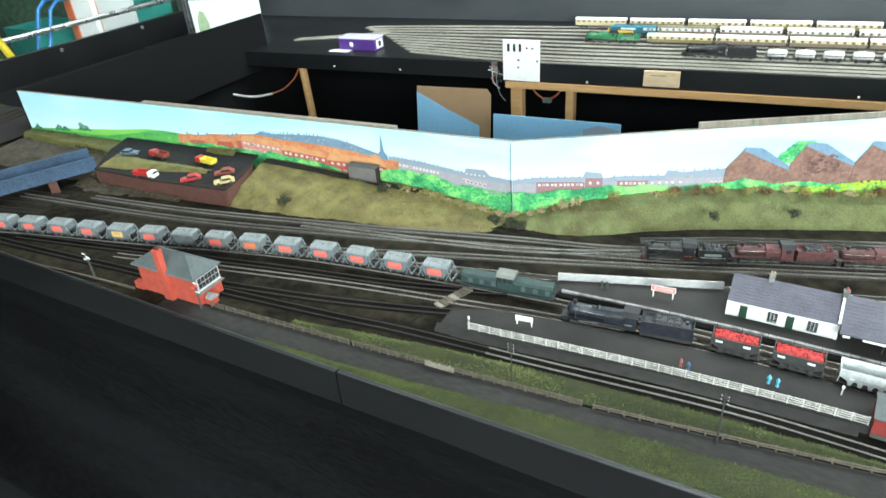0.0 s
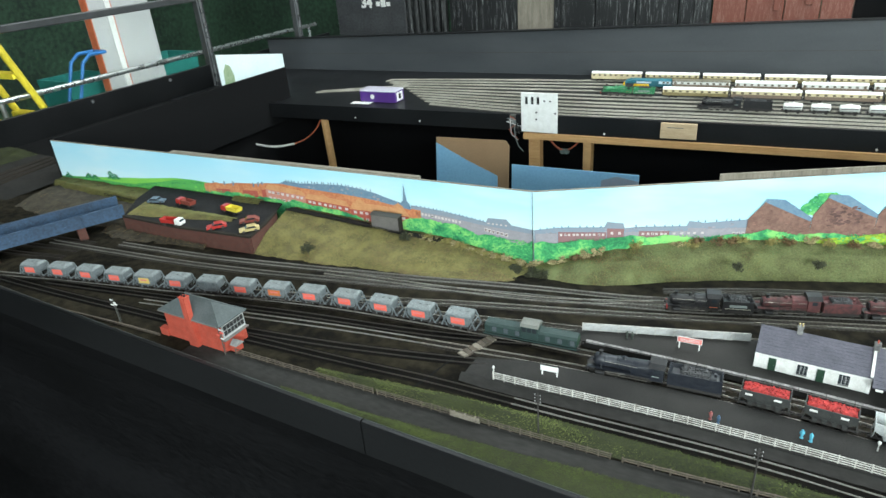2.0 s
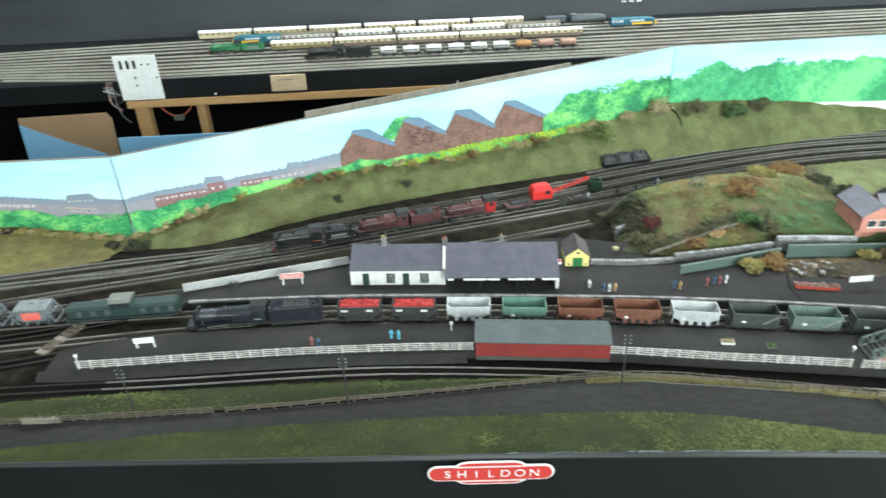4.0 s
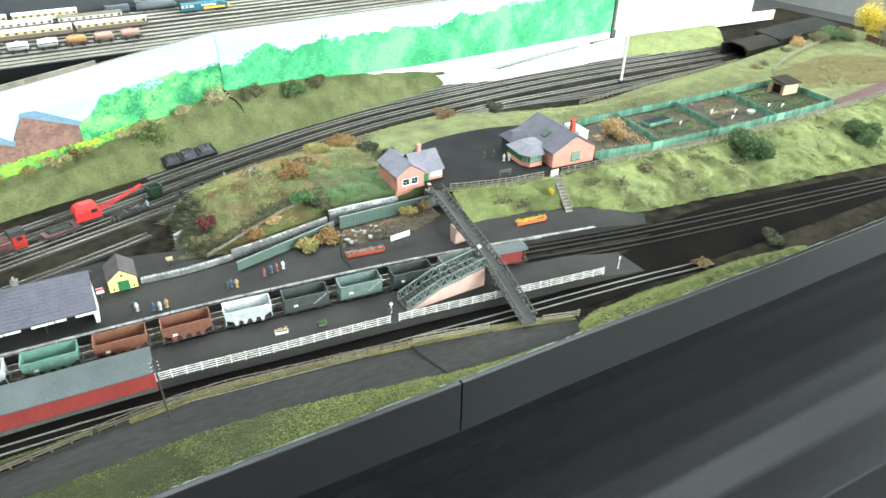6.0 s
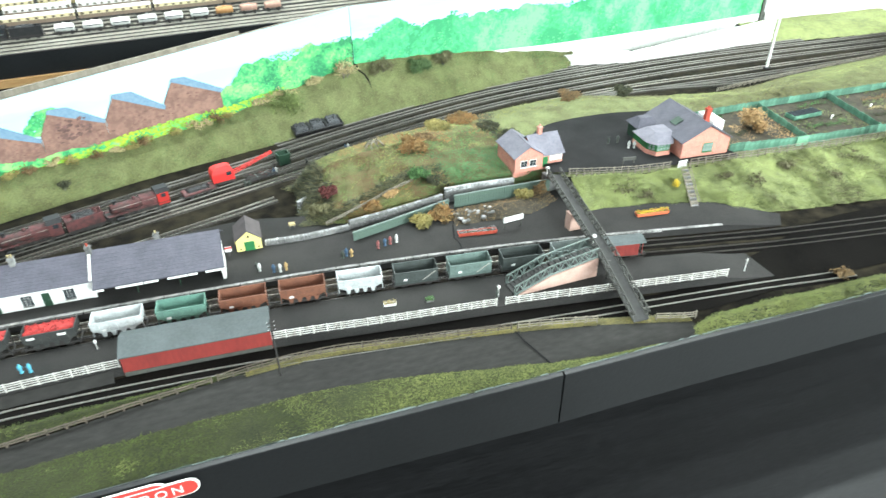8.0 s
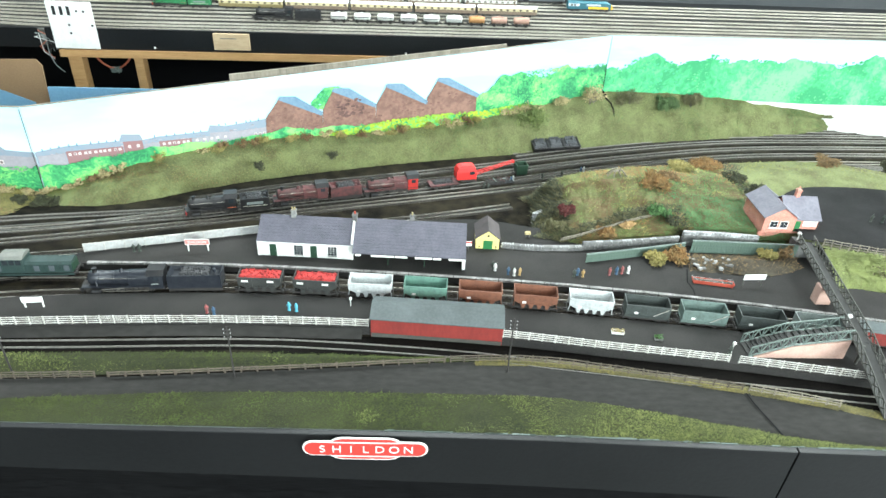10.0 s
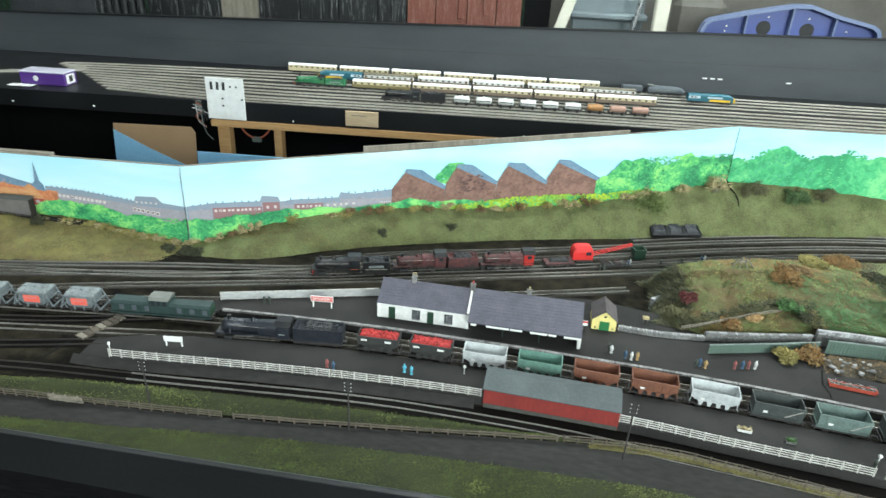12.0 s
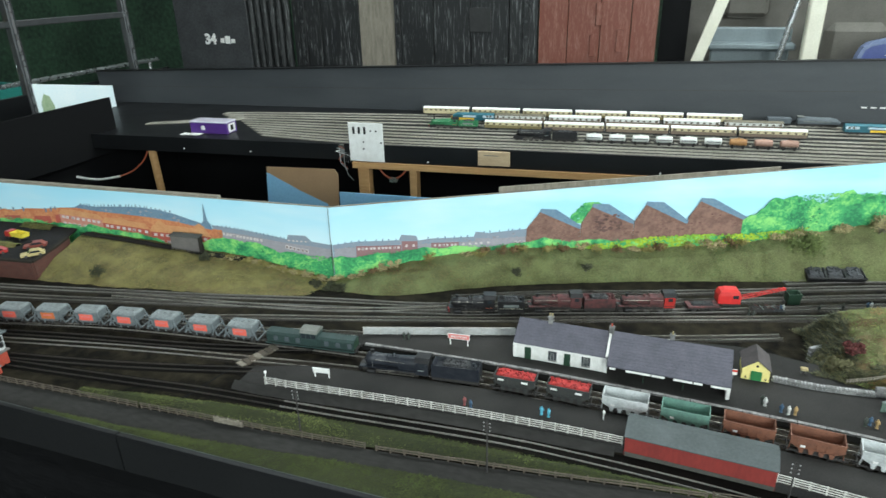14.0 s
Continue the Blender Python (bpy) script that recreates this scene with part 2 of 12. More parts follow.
M["yellow_wall"] = mat("cream_yellow_wall", (0.72, 0.63, 0.24), 0.75, (0.6, 0.5, 0.18), 60, 300)
M["green_door"] = mat("green_door_paint", (0.025, 0.17, 0.055), 0.5, (0.02, 0.12, 0.04), 60, 300, bump=0)
M["dk_green"] = mat("dark_green_paint", (0.022, 0.055, 0.032), 0.5, (0.015, 0.038, 0.024), 60, 300, bump=0)
M["glass_dark"] = mat("dark_window_glass", (0.02, 0.025, 0.03), 0.12, (0.03, 0.035, 0.04), 60, 300, bump=0, spec=0.6)
M["stone"] = mat("grey_stone", (0.224, 0.2198, 0.2128), 0.9, (0.095, 0.094, 0.093), 40, 200, bump=0.8, bscale=160, contrast=1.1, objrand=0.2)
M["stone_pale"] = mat("pale_stone", (0.46, 0.46, 0.46), 0.9, (0.14, 0.14, 0.14), 45, 260, bump=0.8, bscale=160, contrast=1.5)
M["iron"] = mat("grey_green_ironwork", (0.16, 0.20, 0.18), 0.6, (0.09, 0.115, 0.105), 70, 300, bump=0.1)
M["iron_dark"] = mat("dark_ironwork", (0.05, 0.05, 0.045), 0.6, (0.08, 0.08, 0.07), 70, 300, bump=0.1)
M["loco_black"] = mat("engine_black", (0.010, 0.010, 0.0115), 0.45, (0.022, 0.021, 0.021), 60, 260, bump=0.05, spec=0.3)
M["loco_weather"] = mat("weathered_engine_black", (0.011, 0.0135, 0.019), 0.36, (0.026, 0.028, 0.034), 60, 260, bump=0.05)
M["loco_green"] = mat("apple_green", (0.035, 0.21, 0.085), 0.4, (0.02, 0.12, 0.05), 60, 260, bump=0)
M["loco_maroon"] = mat("faded_maroon", (0.104, 0.03267, 0.03267), 0.8, (0.04455, 0.02376, 0.02228), 36, 140, bump=0.1, contrast=1.6)
M["loco_grey"] = mat("engine_grey", (0.085, 0.10, 0.11), 0.5, (0.06, 0.07, 0.08), 60, 260, bump=0)
M["diesel_green"] = mat("diesel_green", (0.027, 0.050, 0.046), 0.55, (0.018, 0.034, 0.031), 60, 260, bump=0)
M["diesel_roof"] = mat("pale_grey_roof", (0.175, 0.178, 0.158), 0.6, (0.125, 0.128, 0.115), 60, 260, bump=0)
M["yellow"] = mat("warning_yellow", (0.75, 0.47, 0.03), 0.5, (0.6, 0.36, 0.02), 60, 260, bump=0)
M["wheel"] = mat("wheel_black", (0.022, 0.021, 0.02), 0.55, (0.05, 0.045, 0.04), 90, 260, bump=0)
M["frame_black"] = mat("underframe_black", (0.020, 0.019, 0.019), 0.75, (0.04, 0.035, 0.032), 90, 260, bump=0)
M["w_grey"] = mat("cement_wagon_grey", (0.165, 0.187, 0.195), 0.6, (0.095, 0.108, 0.115), 50, 260, bump=0.1, contrast=1.4)
M["w_roof"] = mat("dusty_wagon_roof", (0.225, 0.248, 0.252), 0.6, (0.125, 0.14, 0.142), 50, 260, bump=0.1, contrast=1.4)
M["red_faded"] = mat("worn_pale_lettering", (0.66, 0.24, 0.22), 0.6, (0.62, 0.13, 0.12), 200, 500, bump=0)
M["orange_label"] = mat("rusty_orange_panel", (0.62, 0.17, 0.045), 0.6, (0.45, 0.13, 0.06), 160, 500, bump=0)
M["blue_tube"] = mat("blue_painted_tube", (0.03, 0.16, 0.42), 0.4, bump=0)
M["coal_dust"] = mat("dusty_coal", (0.020, 0.021, 0.024), 0.6, (0.045, 0.046, 0.050), 120, 500, bump=0.2, island=0.5)
M["w_white"] = mat("pale_grey_wagon", (0.50, 0.52, 0.52), 0.6, (0.33, 0.345, 0.345), 60, 260, bump=0.1)
M["coach_pane"] = mat("dull_coach_window", (0.115, 0.095, 0.065), 0.3, (0.07, 0.06, 0.045), 60, 300, bump=0)
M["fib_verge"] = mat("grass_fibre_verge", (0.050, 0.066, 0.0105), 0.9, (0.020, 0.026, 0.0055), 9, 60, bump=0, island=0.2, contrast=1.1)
M["fib_front"] = mat("grass_fibre_front", (0.132, 0.150, 0.040), 0.9, (0.076, 0.087, 0.025), 11, 60, bump=0, island=0.08, contrast=1.0)
# Sky reflected in these panes is put into their pale base colour.
M["pane_pale"] = mat("glass_painted_reflection", (0.26, 0.34, 0.30), 0.15, (0.12, 0.17, 0.15), 90, 300, bump=0, spec=0.6)
M["fib_dry"] = mat("grass_fibre_dry", (0.168, 0.150, 0.060), 0.9, (0.150, 0.115, 0.050), 10, 60, bump=0, island=0.1)
M["hut_felt"] = mat("brown_felt_roof", (0.075, 0.062, 0.062), 0.8, (0.048, 0.040, 0.041), 40, 220, bump=0.25)
M["gate_green"] = mat("pale_mint_paint", (0.20, 0.42, 0.27), 0.7, (0.14, 0.31, 0.20), 40, 200, bump=0.1)
M["leaf_lawn"] = mat("grass_fibre_lawn", (0.085, 0.165, 0.060), 0.9, (0.050, 0.105, 0.042), 14, 60, bump=0, island=0.15)
M["w_sage"] = mat("grey_green_wagon", (0.135, 0.190, 0.170), 0.65, (0.085, 0.115, 0.105), 60, 260, bump=0.1)
M["w_mid"] = mat("mid_grey_wagon", (0.22, 0.245, 0.235), 0.65, (0.13, 0.15, 0.145), 60, 260, bump=0.1)
M["w_teal"] = mat("faded_green_wagon", (0.115, 0.235, 0.185), 0.65, (0.08, 0.15, 0.125), 60, 260, bump=0.1)
M["w_brown"] = mat("bauxite_brown_wagon", (0.19, 0.078, 0.045), 0.7, (0.12, 0.05, 0.032), 60, 260, bump=0.1)
M["w_black"] = mat("black_wagon", (0.025, 0.027, 0.026), 0.65, (0.045, 0.045, 0.042), 60, 260, bump=0.1)
M["red_label"] = mat("faded_red_panel", (0.74, 0.075, 0.050), 0.6, (0.70, 0.20, 0.15), 120, 500, bump=0, mix=0.35)
M["yellow_label"] = mat("yellow_panel", (0.65, 0.42, 0.05), 0.6, (0.6, 0.45, 0.2), 160, 500, bump=0)
M["red_ore"] = mat("red_ore", (0.442, 0.034, 0.029), 0.75, (0.146, 0.011, 0.011), 120, 500, bump=0.2, island=0.4)
M["coal"] = mat("coal", (0.016, 0.016, 0.017), 0.45, (0.035, 0.035, 0.037), 120, 500, bump=0.2, island=0.4)
M["crane_red"] = mat("crane_red", (0.62, 0.025, 0.022), 0.5, (0.5, 0.02, 0.018), 60, 300, bump=0)
M["sign_red"] = mat("totem_red", (0.52, 0.045, 0.035), 0.35, (0.47, 0.038, 0.03), 40, 300, bump=0)
M["coach_cream"] = mat("coach_cream", (0.58, 0.50, 0.31), 0.5, (0.5, 0.42, 0.25), 60, 300, bump=0)
M["coach_brown"] = mat("coach_brown", (0.20, 0.145, 0.105), 0.5, (0.15, 0.11, 0.08), 60, 300, bump=0)
M["coach_olive"] = mat("coach_olive", (0.24, 0.19, 0.085), 0.5, (0.18, 0.145, 0.065), 60, 300, bump=0)
M["coach_roof"] = mat("coach_white_roof", (0.68, 0.68, 0.65), 0.6, (0.52, 0.52, 0.49), 60, 300, bump=0)
M["coach_olive_roof"] = mat("coach_olive_roof", (0.10, 0.088, 0.062), 0.6, (0.14, 0.12, 0.085), 60, 300, bump=0)
M["coach_dark_roof"] = mat("coach_dark_roof", (0.06, 0.062, 0.065), 0.6, (0.09, 0.09, 0.09), 60, 300, bump=0)
M["train_blue"] = mat("rail_blue", (0.018, 0.115, 0.150), 0.45, (0.015, 0.09, 0.12), 60, 300, bump=0)
M["pale_blue"] = mat("pale_blue_grey", (0.5, 0.6, 0.66), 0.5, (0.42, 0.5, 0.55), 60, 300, bump=0)
M["orange_tank"] = mat("rusty_orange_tank", (0.42, 0.22, 0.08), 0.6, (0.30, 0.14, 0.055), 60, 300, bump=0)
M["pink_tank"] = mat("dusty_pink_tank", (0.42, 0.25, 0.19), 0.6, (0.3, 0.17, 0.13), 60, 300, bump=0)
M["purple"] = mat("purple_card", (0.085, 0.032, 0.20), 0.35, (0.07, 0.026, 0.17), 30, 300, bump=0)
M["clear_lid"] = mat("cloudy_plastic", (0.55, 0.53, 0.60), 0.2, (0.45, 0.43, 0.5), 30, 300, bump=0)
M["bluesteel"] = mat("blue_girder_paint", (0.036, 0.072, 0.130), 0.6, (0.022, 0.040, 0.070), 20, 160, bump=0.1, contrast=1.4)
M["figure_blue"] = mat("figure_blue", (0.10, 0.42, 0.56), 0.6, bump=0)
M["figure_red"] = mat("figure_red", (0.30, 0.045, 0.04), 0.6, (0.16, 0.10, 0.10), 300, 600, bump=0)
M["figure_navy"] = mat("figure_navy", (0.05, 0.10, 0.17), 0.6, bump=0)
M["figure_white"] = mat("figure_white", (0.62, 0.62, 0.6), 0.6, bump=0)
M["figure_tan"] = mat("figure_tan", (0.42, 0.28, 0.12), 0.6, bump=0)
M["figure_dark"] = mat("figure_dark", (0.05, 0.06, 0.05), 0.6, bump=0)
M["car_red"] = mat("toy_car_red", (0.42, 0.03, 0.025), 0.35, bump=0, coat=0.3)
M["car_yellow"] = mat("toy_truck_yellow", (0.72, 0.58, 0.06), 0.4, bump=0)
M["car_cream"] = mat("toy_car_cream", (0.5, 0.40, 0.18), 0.35, bump=0)
M["car_blue"] = mat("toy_car_blue", (0.10, 0.14, 0.18), 0.35, bump=0)
M["car_dkred"] = mat("toy_van_dull_red", (0.22, 0.05, 0.035), 0.45, bump=0)
M["chrome"] = mat("steel_tube", (0.55, 0.56, 0.57), 0.28, (0.52, 0.53, 0.54), 20, 200, bump=0, metal=0.9)
M["dark_steel"] = mat("dark_steel_bar", (0.045, 0.048, 0.05), 0.4, (0.07, 0.072, 0.075), 20, 200, bump=0, metal=0.3)
M["concrete"] = mat("hall_floor", (0.17, 0.17, 0.168), 0.4, (0.12, 0.12, 0.118), 3, 60, bump=0.1)
M["hall_wall"] = mat("dark_green_hall_wall", (0.050, 0.105, 0.062), 0.75, (0.022, 0.040, 0.028), 1.5, 20, bump=0.1, contrast=1.5)
M["hall_grey"] = mat("hall_grey_wall", (0.30, 0.30, 0.29), 0.8, (0.24, 0.24, 0.235), 1.5, 20, bump=0.1)
M["van_black"] = mat("weathered_black_planking", (0.009, 0.0095, 0.010), 0.5, (0.15, 0.155, 0.155), 16, 55, bump=0.3, stretch=(5, 5, 0.3), contrast=2.8, mix=0.10)
M["van_red"] = mat("rusty_red_oxide_planking", (0.135, 0.040, 0.026), 0.6, (0.20, 0.10, 0.075), 14, 80, bump=0.3, stretch=(4, 4, 0.5), contrast=2.0, mix=0.25)
M["bare_wood"] = mat("bare_grey_wood", (0.23, 0.205, 0.165), 0.8, (0.13, 0.115, 0.09), 14, 80, bump=0.3, stretch=(4, 4, 0.5))
M["cream_trim"] = mat("cream_trim", (0.62, 0.60, 0.50), 0.5, (0.5, 0.48, 0.39), 8, 100, bump=0)
M["seat_blue"] = mat("blue_plastic", (0.075, 0.098, 0.30), 0.35, (0.055, 0.085, 0.25), 6, 100, bump=0)
M["seat_rim"] = mat("blue_grey_plastic", (0.14, 0.175, 0.29), 0.4, (0.10, 0.135, 0.24), 9, 100, bump=0)
M["cab_grey"] = mat("blue_grey_panel", (0.152, 0.188, 0.2), 0.5, (0.112, 0.136, 0.144), 8, 100, bump=0)
M["cab_beige"] = mat("taupe_upholstery", (0.1, 0.0925, 0.08), 0.8, (0.075, 0.07, 0.06), 10, 100, bump=0.2)
M["orange"] = mat("orange_edge", (0.65, 0.16, 0.07), 0.5, bump=0)
M["pillar_grey"] = mat("pale_grey_pillar", (0.46, 0.46, 0.46), 0.5, (0.40, 0.40, 0.40), 4, 60, bump=0)
M["teal_crate"] = mat("teal_plastic", (0.03, 0.22, 0.19), 0.45, (0.02, 0.16, 0.14), 12, 100, bump=0)
M["ladder_yellow"] = mat("yellow_ladder", (0.68, 0.52, 0.04), 0.45, bump=0)
M["wire_red"] = mat("orange_red_wire", (0.40, 0.10, 0.05), 0.5, bump=0)
M["wire_white"] = mat("white_wire", (0.65, 0.65, 0.62), 0.5, bump=0)
M["ink"] = mat("black_ink", (0.02, 0.02, 0.02), 0.6, bump=0)
M["earth"] = mat("garden_earth", (0.058, 0.047, 0.030), 0.95, (0.026, 0.022, 0.015), 26, 90, bump=0.6, contrast=1.3)
M["redlane"] = mat("red_cinder_lane", (0.105, 0.055, 0.052), 0.95, (0.07, 0.04, 0.038), 30, 300, bump=0.4)
M["p_blue_sheet"] = mat("pale_blue_board", (0.22, 0.44, 0.62), 0.6, (0.17, 0.36, 0.54), 4, 100, bump=0)
M["white_sky"] = mat("white_card", (0.74, 0.80, 0.80), 0.6, (0.62, 0.74, 0.78), 6, 100, bump=0)
M["p_tree"] = mat("painted_small_tree", (0.20, 0.30, 0.16), 0.75, (0.34, 0.42, 0.28), 30, 120, bump=0)
M["van_panel"] = mat("dark_grey_panel", (0.024, 0.025, 0.027), 0.55, (0.045, 0.047, 0.050), 8, 60, bump=0.1, contrast=1.4)
M["dark_red"] = mat("dark_red_panel", (0.13, 0.012, 0.018), 0.4, bump=0)
gm = bpy.data.materials.new("clear_glass")
gm.use_nodes = True
gb = gm.node_tree.nodes["Principled BSDF"]
gb.inputs["Base Color"].default_value = (0.93, 0.97, 0.95, 1)
gb.inputs["Roughness"].default_value, gb.inputs["Transmission Weight"].default_value, gb.inputs["IOR"].default_value = 0.02, 1.0, 1.1
M["glass"] = gm
# paint on the backscene boards
M["p_field"] = mat("painted_field", (0.115, 0.44, 0.10), 0.75, (0.07, 0.33, 0.08), 12, 120, bump=0.05, stretch=(1, 1, 5))
M["p_orange"] = mat("painted_orange_roofs", (0.60, 0.26, 0.12), 0.75, (0.46, 0.15, 0.07), 30, 160, bump=0.05, contrast=1.4)
M["p_red"] = mat("painted_red_brick", (0.43, 0.10, 0.07), 0.75, (0.36, 0.08, 0.06), 60, 160, bump=0.05)
M["p_pink"] = mat("painted_pale_brick", (0.55, 0.25, 0.19), 0.75, (0.48, 0.20, 0.15), 60, 160, bump=0.05)
M["p_mauve"] = mat("painted_mauve_roofs", (0.215, 0.275, 0.34), 0.75, (0.25, 0.28, 0.33), 40, 160, bump=0.05)
M["p_blue"] = mat("painted_blue_slate", (0.115, 0.20, 0.29), 0.75, (0.17, 0.26, 0.34), 40, 160, bump=0.05)
M["p_brown"] = mat("painted_brown_brick", (0.250, 0.140, 0.108), 0.75, (0.16, 0.088, 0.070), 26, 130, bump=0.05, contrast=1.6)
M["p_meadow"] = mat("painted_meadow", (0.24, 0.58, 0.085), 0.75, (0.16, 0.50, 0.085), 12, 120, bump=0.05, stretch=(1, 1, 5))
M["p_tan"] = mat("painted_tan_roofs", (0.62, 0.33, 0.15), 0.75, (0.52, 0.22, 0.10), 30, 160, bump=0.05)
M["p_dusk"] = mat("painted_dusky_walls", (0.33, 0.315, 0.345), 0.75, (0.28, 0.265, 0.295), 40, 160, bump=0.05)
M["p_brick"] = mat("painted_dull_red_walls", (0.28, 0.135, 0.138), 0.75, (0.25, 0.15, 0.155), 40, 160, bump=0.05)
M["p_pane"] = mat("painted_dark_panes", (0.22, 0.17, 0.17), 0.75, bump=0)
M["d_dark"] = mat("dark_green_dabs", (0.022, 0.165, 0.075), 0.75, (0.036, 0.23, 0.09), 60, 160, bump=0.05, island=0.2)
M["d_light"] = mat("light_green_dabs", (0.125, 0.46, 0.125), 0.75, (0.06, 0.35, 0.11), 20, 70, bump=0.05, island=0.08)
M["d_field"] = mat("field_dabs", (0.10, 0.40, 0.075), 0.75, (0.16, 0.46, 0.09), 60, 160, bump=0.05, island=0.3)
M["d_gorse"] = mat("gorse_dabs", (0.36, 0.46, 0.026), 0.75, (0.15, 0.37, 0.05), 22, 90, bump=0.05, island=0.25)
M["d_orange"] = mat("orange_roof_dabs", (0.60, 0.23, 0.08), 0.75, (0.40, 0.13, 0.07), 60, 160, bump=0.05, island=0.35)
M["d_brick"] = mat("brick_dabs", (0.40, 0.10, 0.075), 0.75, (0.32, 0.09, 0.07), 60, 160, bump=0.05, island=0.35)
M["d_brown"] = mat("brown_brick_dabs", (0.24, 0.125, 0.095), 0.75, (0.15, 0.08, 0.066), 60, 160, bump=0.05, island=0.3)
M["d_soot"] = mat("soot_dabs", (0.10, 0.055, 0.050), 0.75, (0.14, 0.075, 0.065), 60, 160, bump=0.05, island=0.3)
M["d_mauve"] = mat("mauve_dabs", (0.26, 0.285, 0.34), 0.75, (0.32, 0.27, 0.29), 60, 160, bump=0.05, island=0.25)
# Lighter dabs that carry the glare on the woodland board.
M["d_green_lit"] = mat("green_dabs_lit", (0.13, 0.46, 0.19), 0.75, (0.09, 0.41, 0.16), 30, 90, bump=0.05, island=0.08)
M["d_blue"] = mat("blue_green_dabs", (0.055, 0.33, 0.16), 0.75, (0.07, 0.37, 0.19), 60, 160, bump=0.05, island=0.15)
M["p_white"] = mat("painted_white", (0.52, 0.45, 0.45), 0.75, (0.62, 0.56, 0.54), 30, 120, bump=0)


def sky_paint():
    m = mat("painted_sky", (0.36, 0.69, 0.84), 0.6, bump=0.03)
    N, L = m.node_tree.nodes, m.node_tree.links
    tc, sep, mr, mx = N.new("ShaderNodeTexCoord"), N.new("ShaderNodeSeparateXYZ"), N.new("ShaderNodeMapRange"), N.new("ShaderNodeMix")
    nz, add = N.new("ShaderNodeTexNoise"), N.new("ShaderNodeMath")
    nz.inputs["Scale"].default_value = 3
    add.operation, add.inputs[1].default_value = "MULTIPLY_ADD", 0.09
    L.new(tc.outputs["Object"], sep.inputs[0])
    L.new(tc.outputs["Object"], nz.inputs[0])
    L.new(nz.outputs[0], add.inputs[0])
    L.new(sep.outputs[2], add.inputs[2])
    cl, cm, cr_, mx2 = N.new("ShaderNodeTexNoise"), N.new("ShaderNodeMapping"), N.new("ShaderNodeMapRange"), N.new("ShaderNodeMix")
    cm.inputs["Scale"].default_value = (1.6, 1.6, 7.0)
    cl.inputs["Scale"].default_value, cl.inputs["Detail"].default_value = 1.5, 5
    L.new(tc.outputs["Object"], cm.inputs[0])
    L.new(cm.outputs[0], cl.inputs[0])
    cr_.inputs[1].default_value, cr_.inputs[2].default_value, cr_.inputs[4].default_value = 0.47, 0.70, 0.42
    L.new(cl.outputs[0], cr_.inputs[0])
    mx2.data_type = "RGBA"
    mx2.inputs[7].default_value = (0.80, 0.86, 0.88, 1)
    L.new(cr_.outputs[0], mx2.inputs[0])
    mr.inputs[1].default_value, mr.inputs[2].default_value = 0.10, 0.27
    L.new(add.outputs[0], mr.inputs[0])
    mx.data_type = "RGBA"
    mx.inputs[6].default_value, mx.inputs[7].default_value = (0.62, 0.82, 0.88, 1), (0.36, 0.69, 0.84, 1)
    L.new(mr.outputs[0], mx.inputs[0])
    L.new(mx.outputs[2], mx2.inputs[6])
    L.new(mx2.outputs[2], N["Principled BSDF"].inputs["Base Color"])
    return m


def leaf_paint(name, dark, mid, light, scale=13.0):
    """Brushed greens that run into one another, as painted trees do."""
    m = mat(name, mid, 0.7, bump=0.04)
    N, L = m.node_tree.nodes, m.node_tree.links
    tc, big, small, add, ramp = N.new("ShaderNodeTexCoord"), N.new("ShaderNodeTexNoise"), N.new("ShaderNodeTexNoise"), N.new("ShaderNodeMath"), N.new("ShaderNodeValToRGB")
    big.inputs["Scale"].default_value, big.inputs["Detail"].default_value, big.inputs["Distortion"].default_value = scale, 4, 0.8
    small.inputs["Scale"].default_value, small.inputs["Detail"].default_value, small.inputs["Distortion"].default_value = scale * 6, 4, 1.5
    add.operation, add.inputs[1].default_value = "MULTIPLY_ADD", 0.55
    L.new(tc.outputs["Object"], big.inputs[0])
    L.new(tc.outputs["Object"], small.inputs[0])
    L.new(small.outputs[0], add.inputs[0])
    L.new(big.outputs[0], add.inputs[2])
    L.new(add.outputs[0], ramp.inputs[0])
    e = ramp.color_ramp.elements
    e[0].position, e[0].color = 0.63, (*dark, 1)
    e[1].position, e[1].color = 0.92, (*light, 1)
    k = e.new(0.77)
    k.color = (*mid, 1)
    L.new(ramp.outputs[0], N["Principled BSDF"].inputs["Base Color"])
    return m


M["p_green"] = leaf_paint("painted_foliage", (0.020, 0.180, 0.075), (0.060, 0.37, 0.125), (0.25, 0.62, 0.17))
# Paler copy of the foliage greens; glare on the board is put into the colour.
M["p_green_lit"] = leaf_paint("painted_foliage_lit", (0.030, 0.265, 0.110), (0.065, 0.41, 0.165), (0.17, 0.55, 0.22), 8.0)
M["p_sky"] = sky_paint()


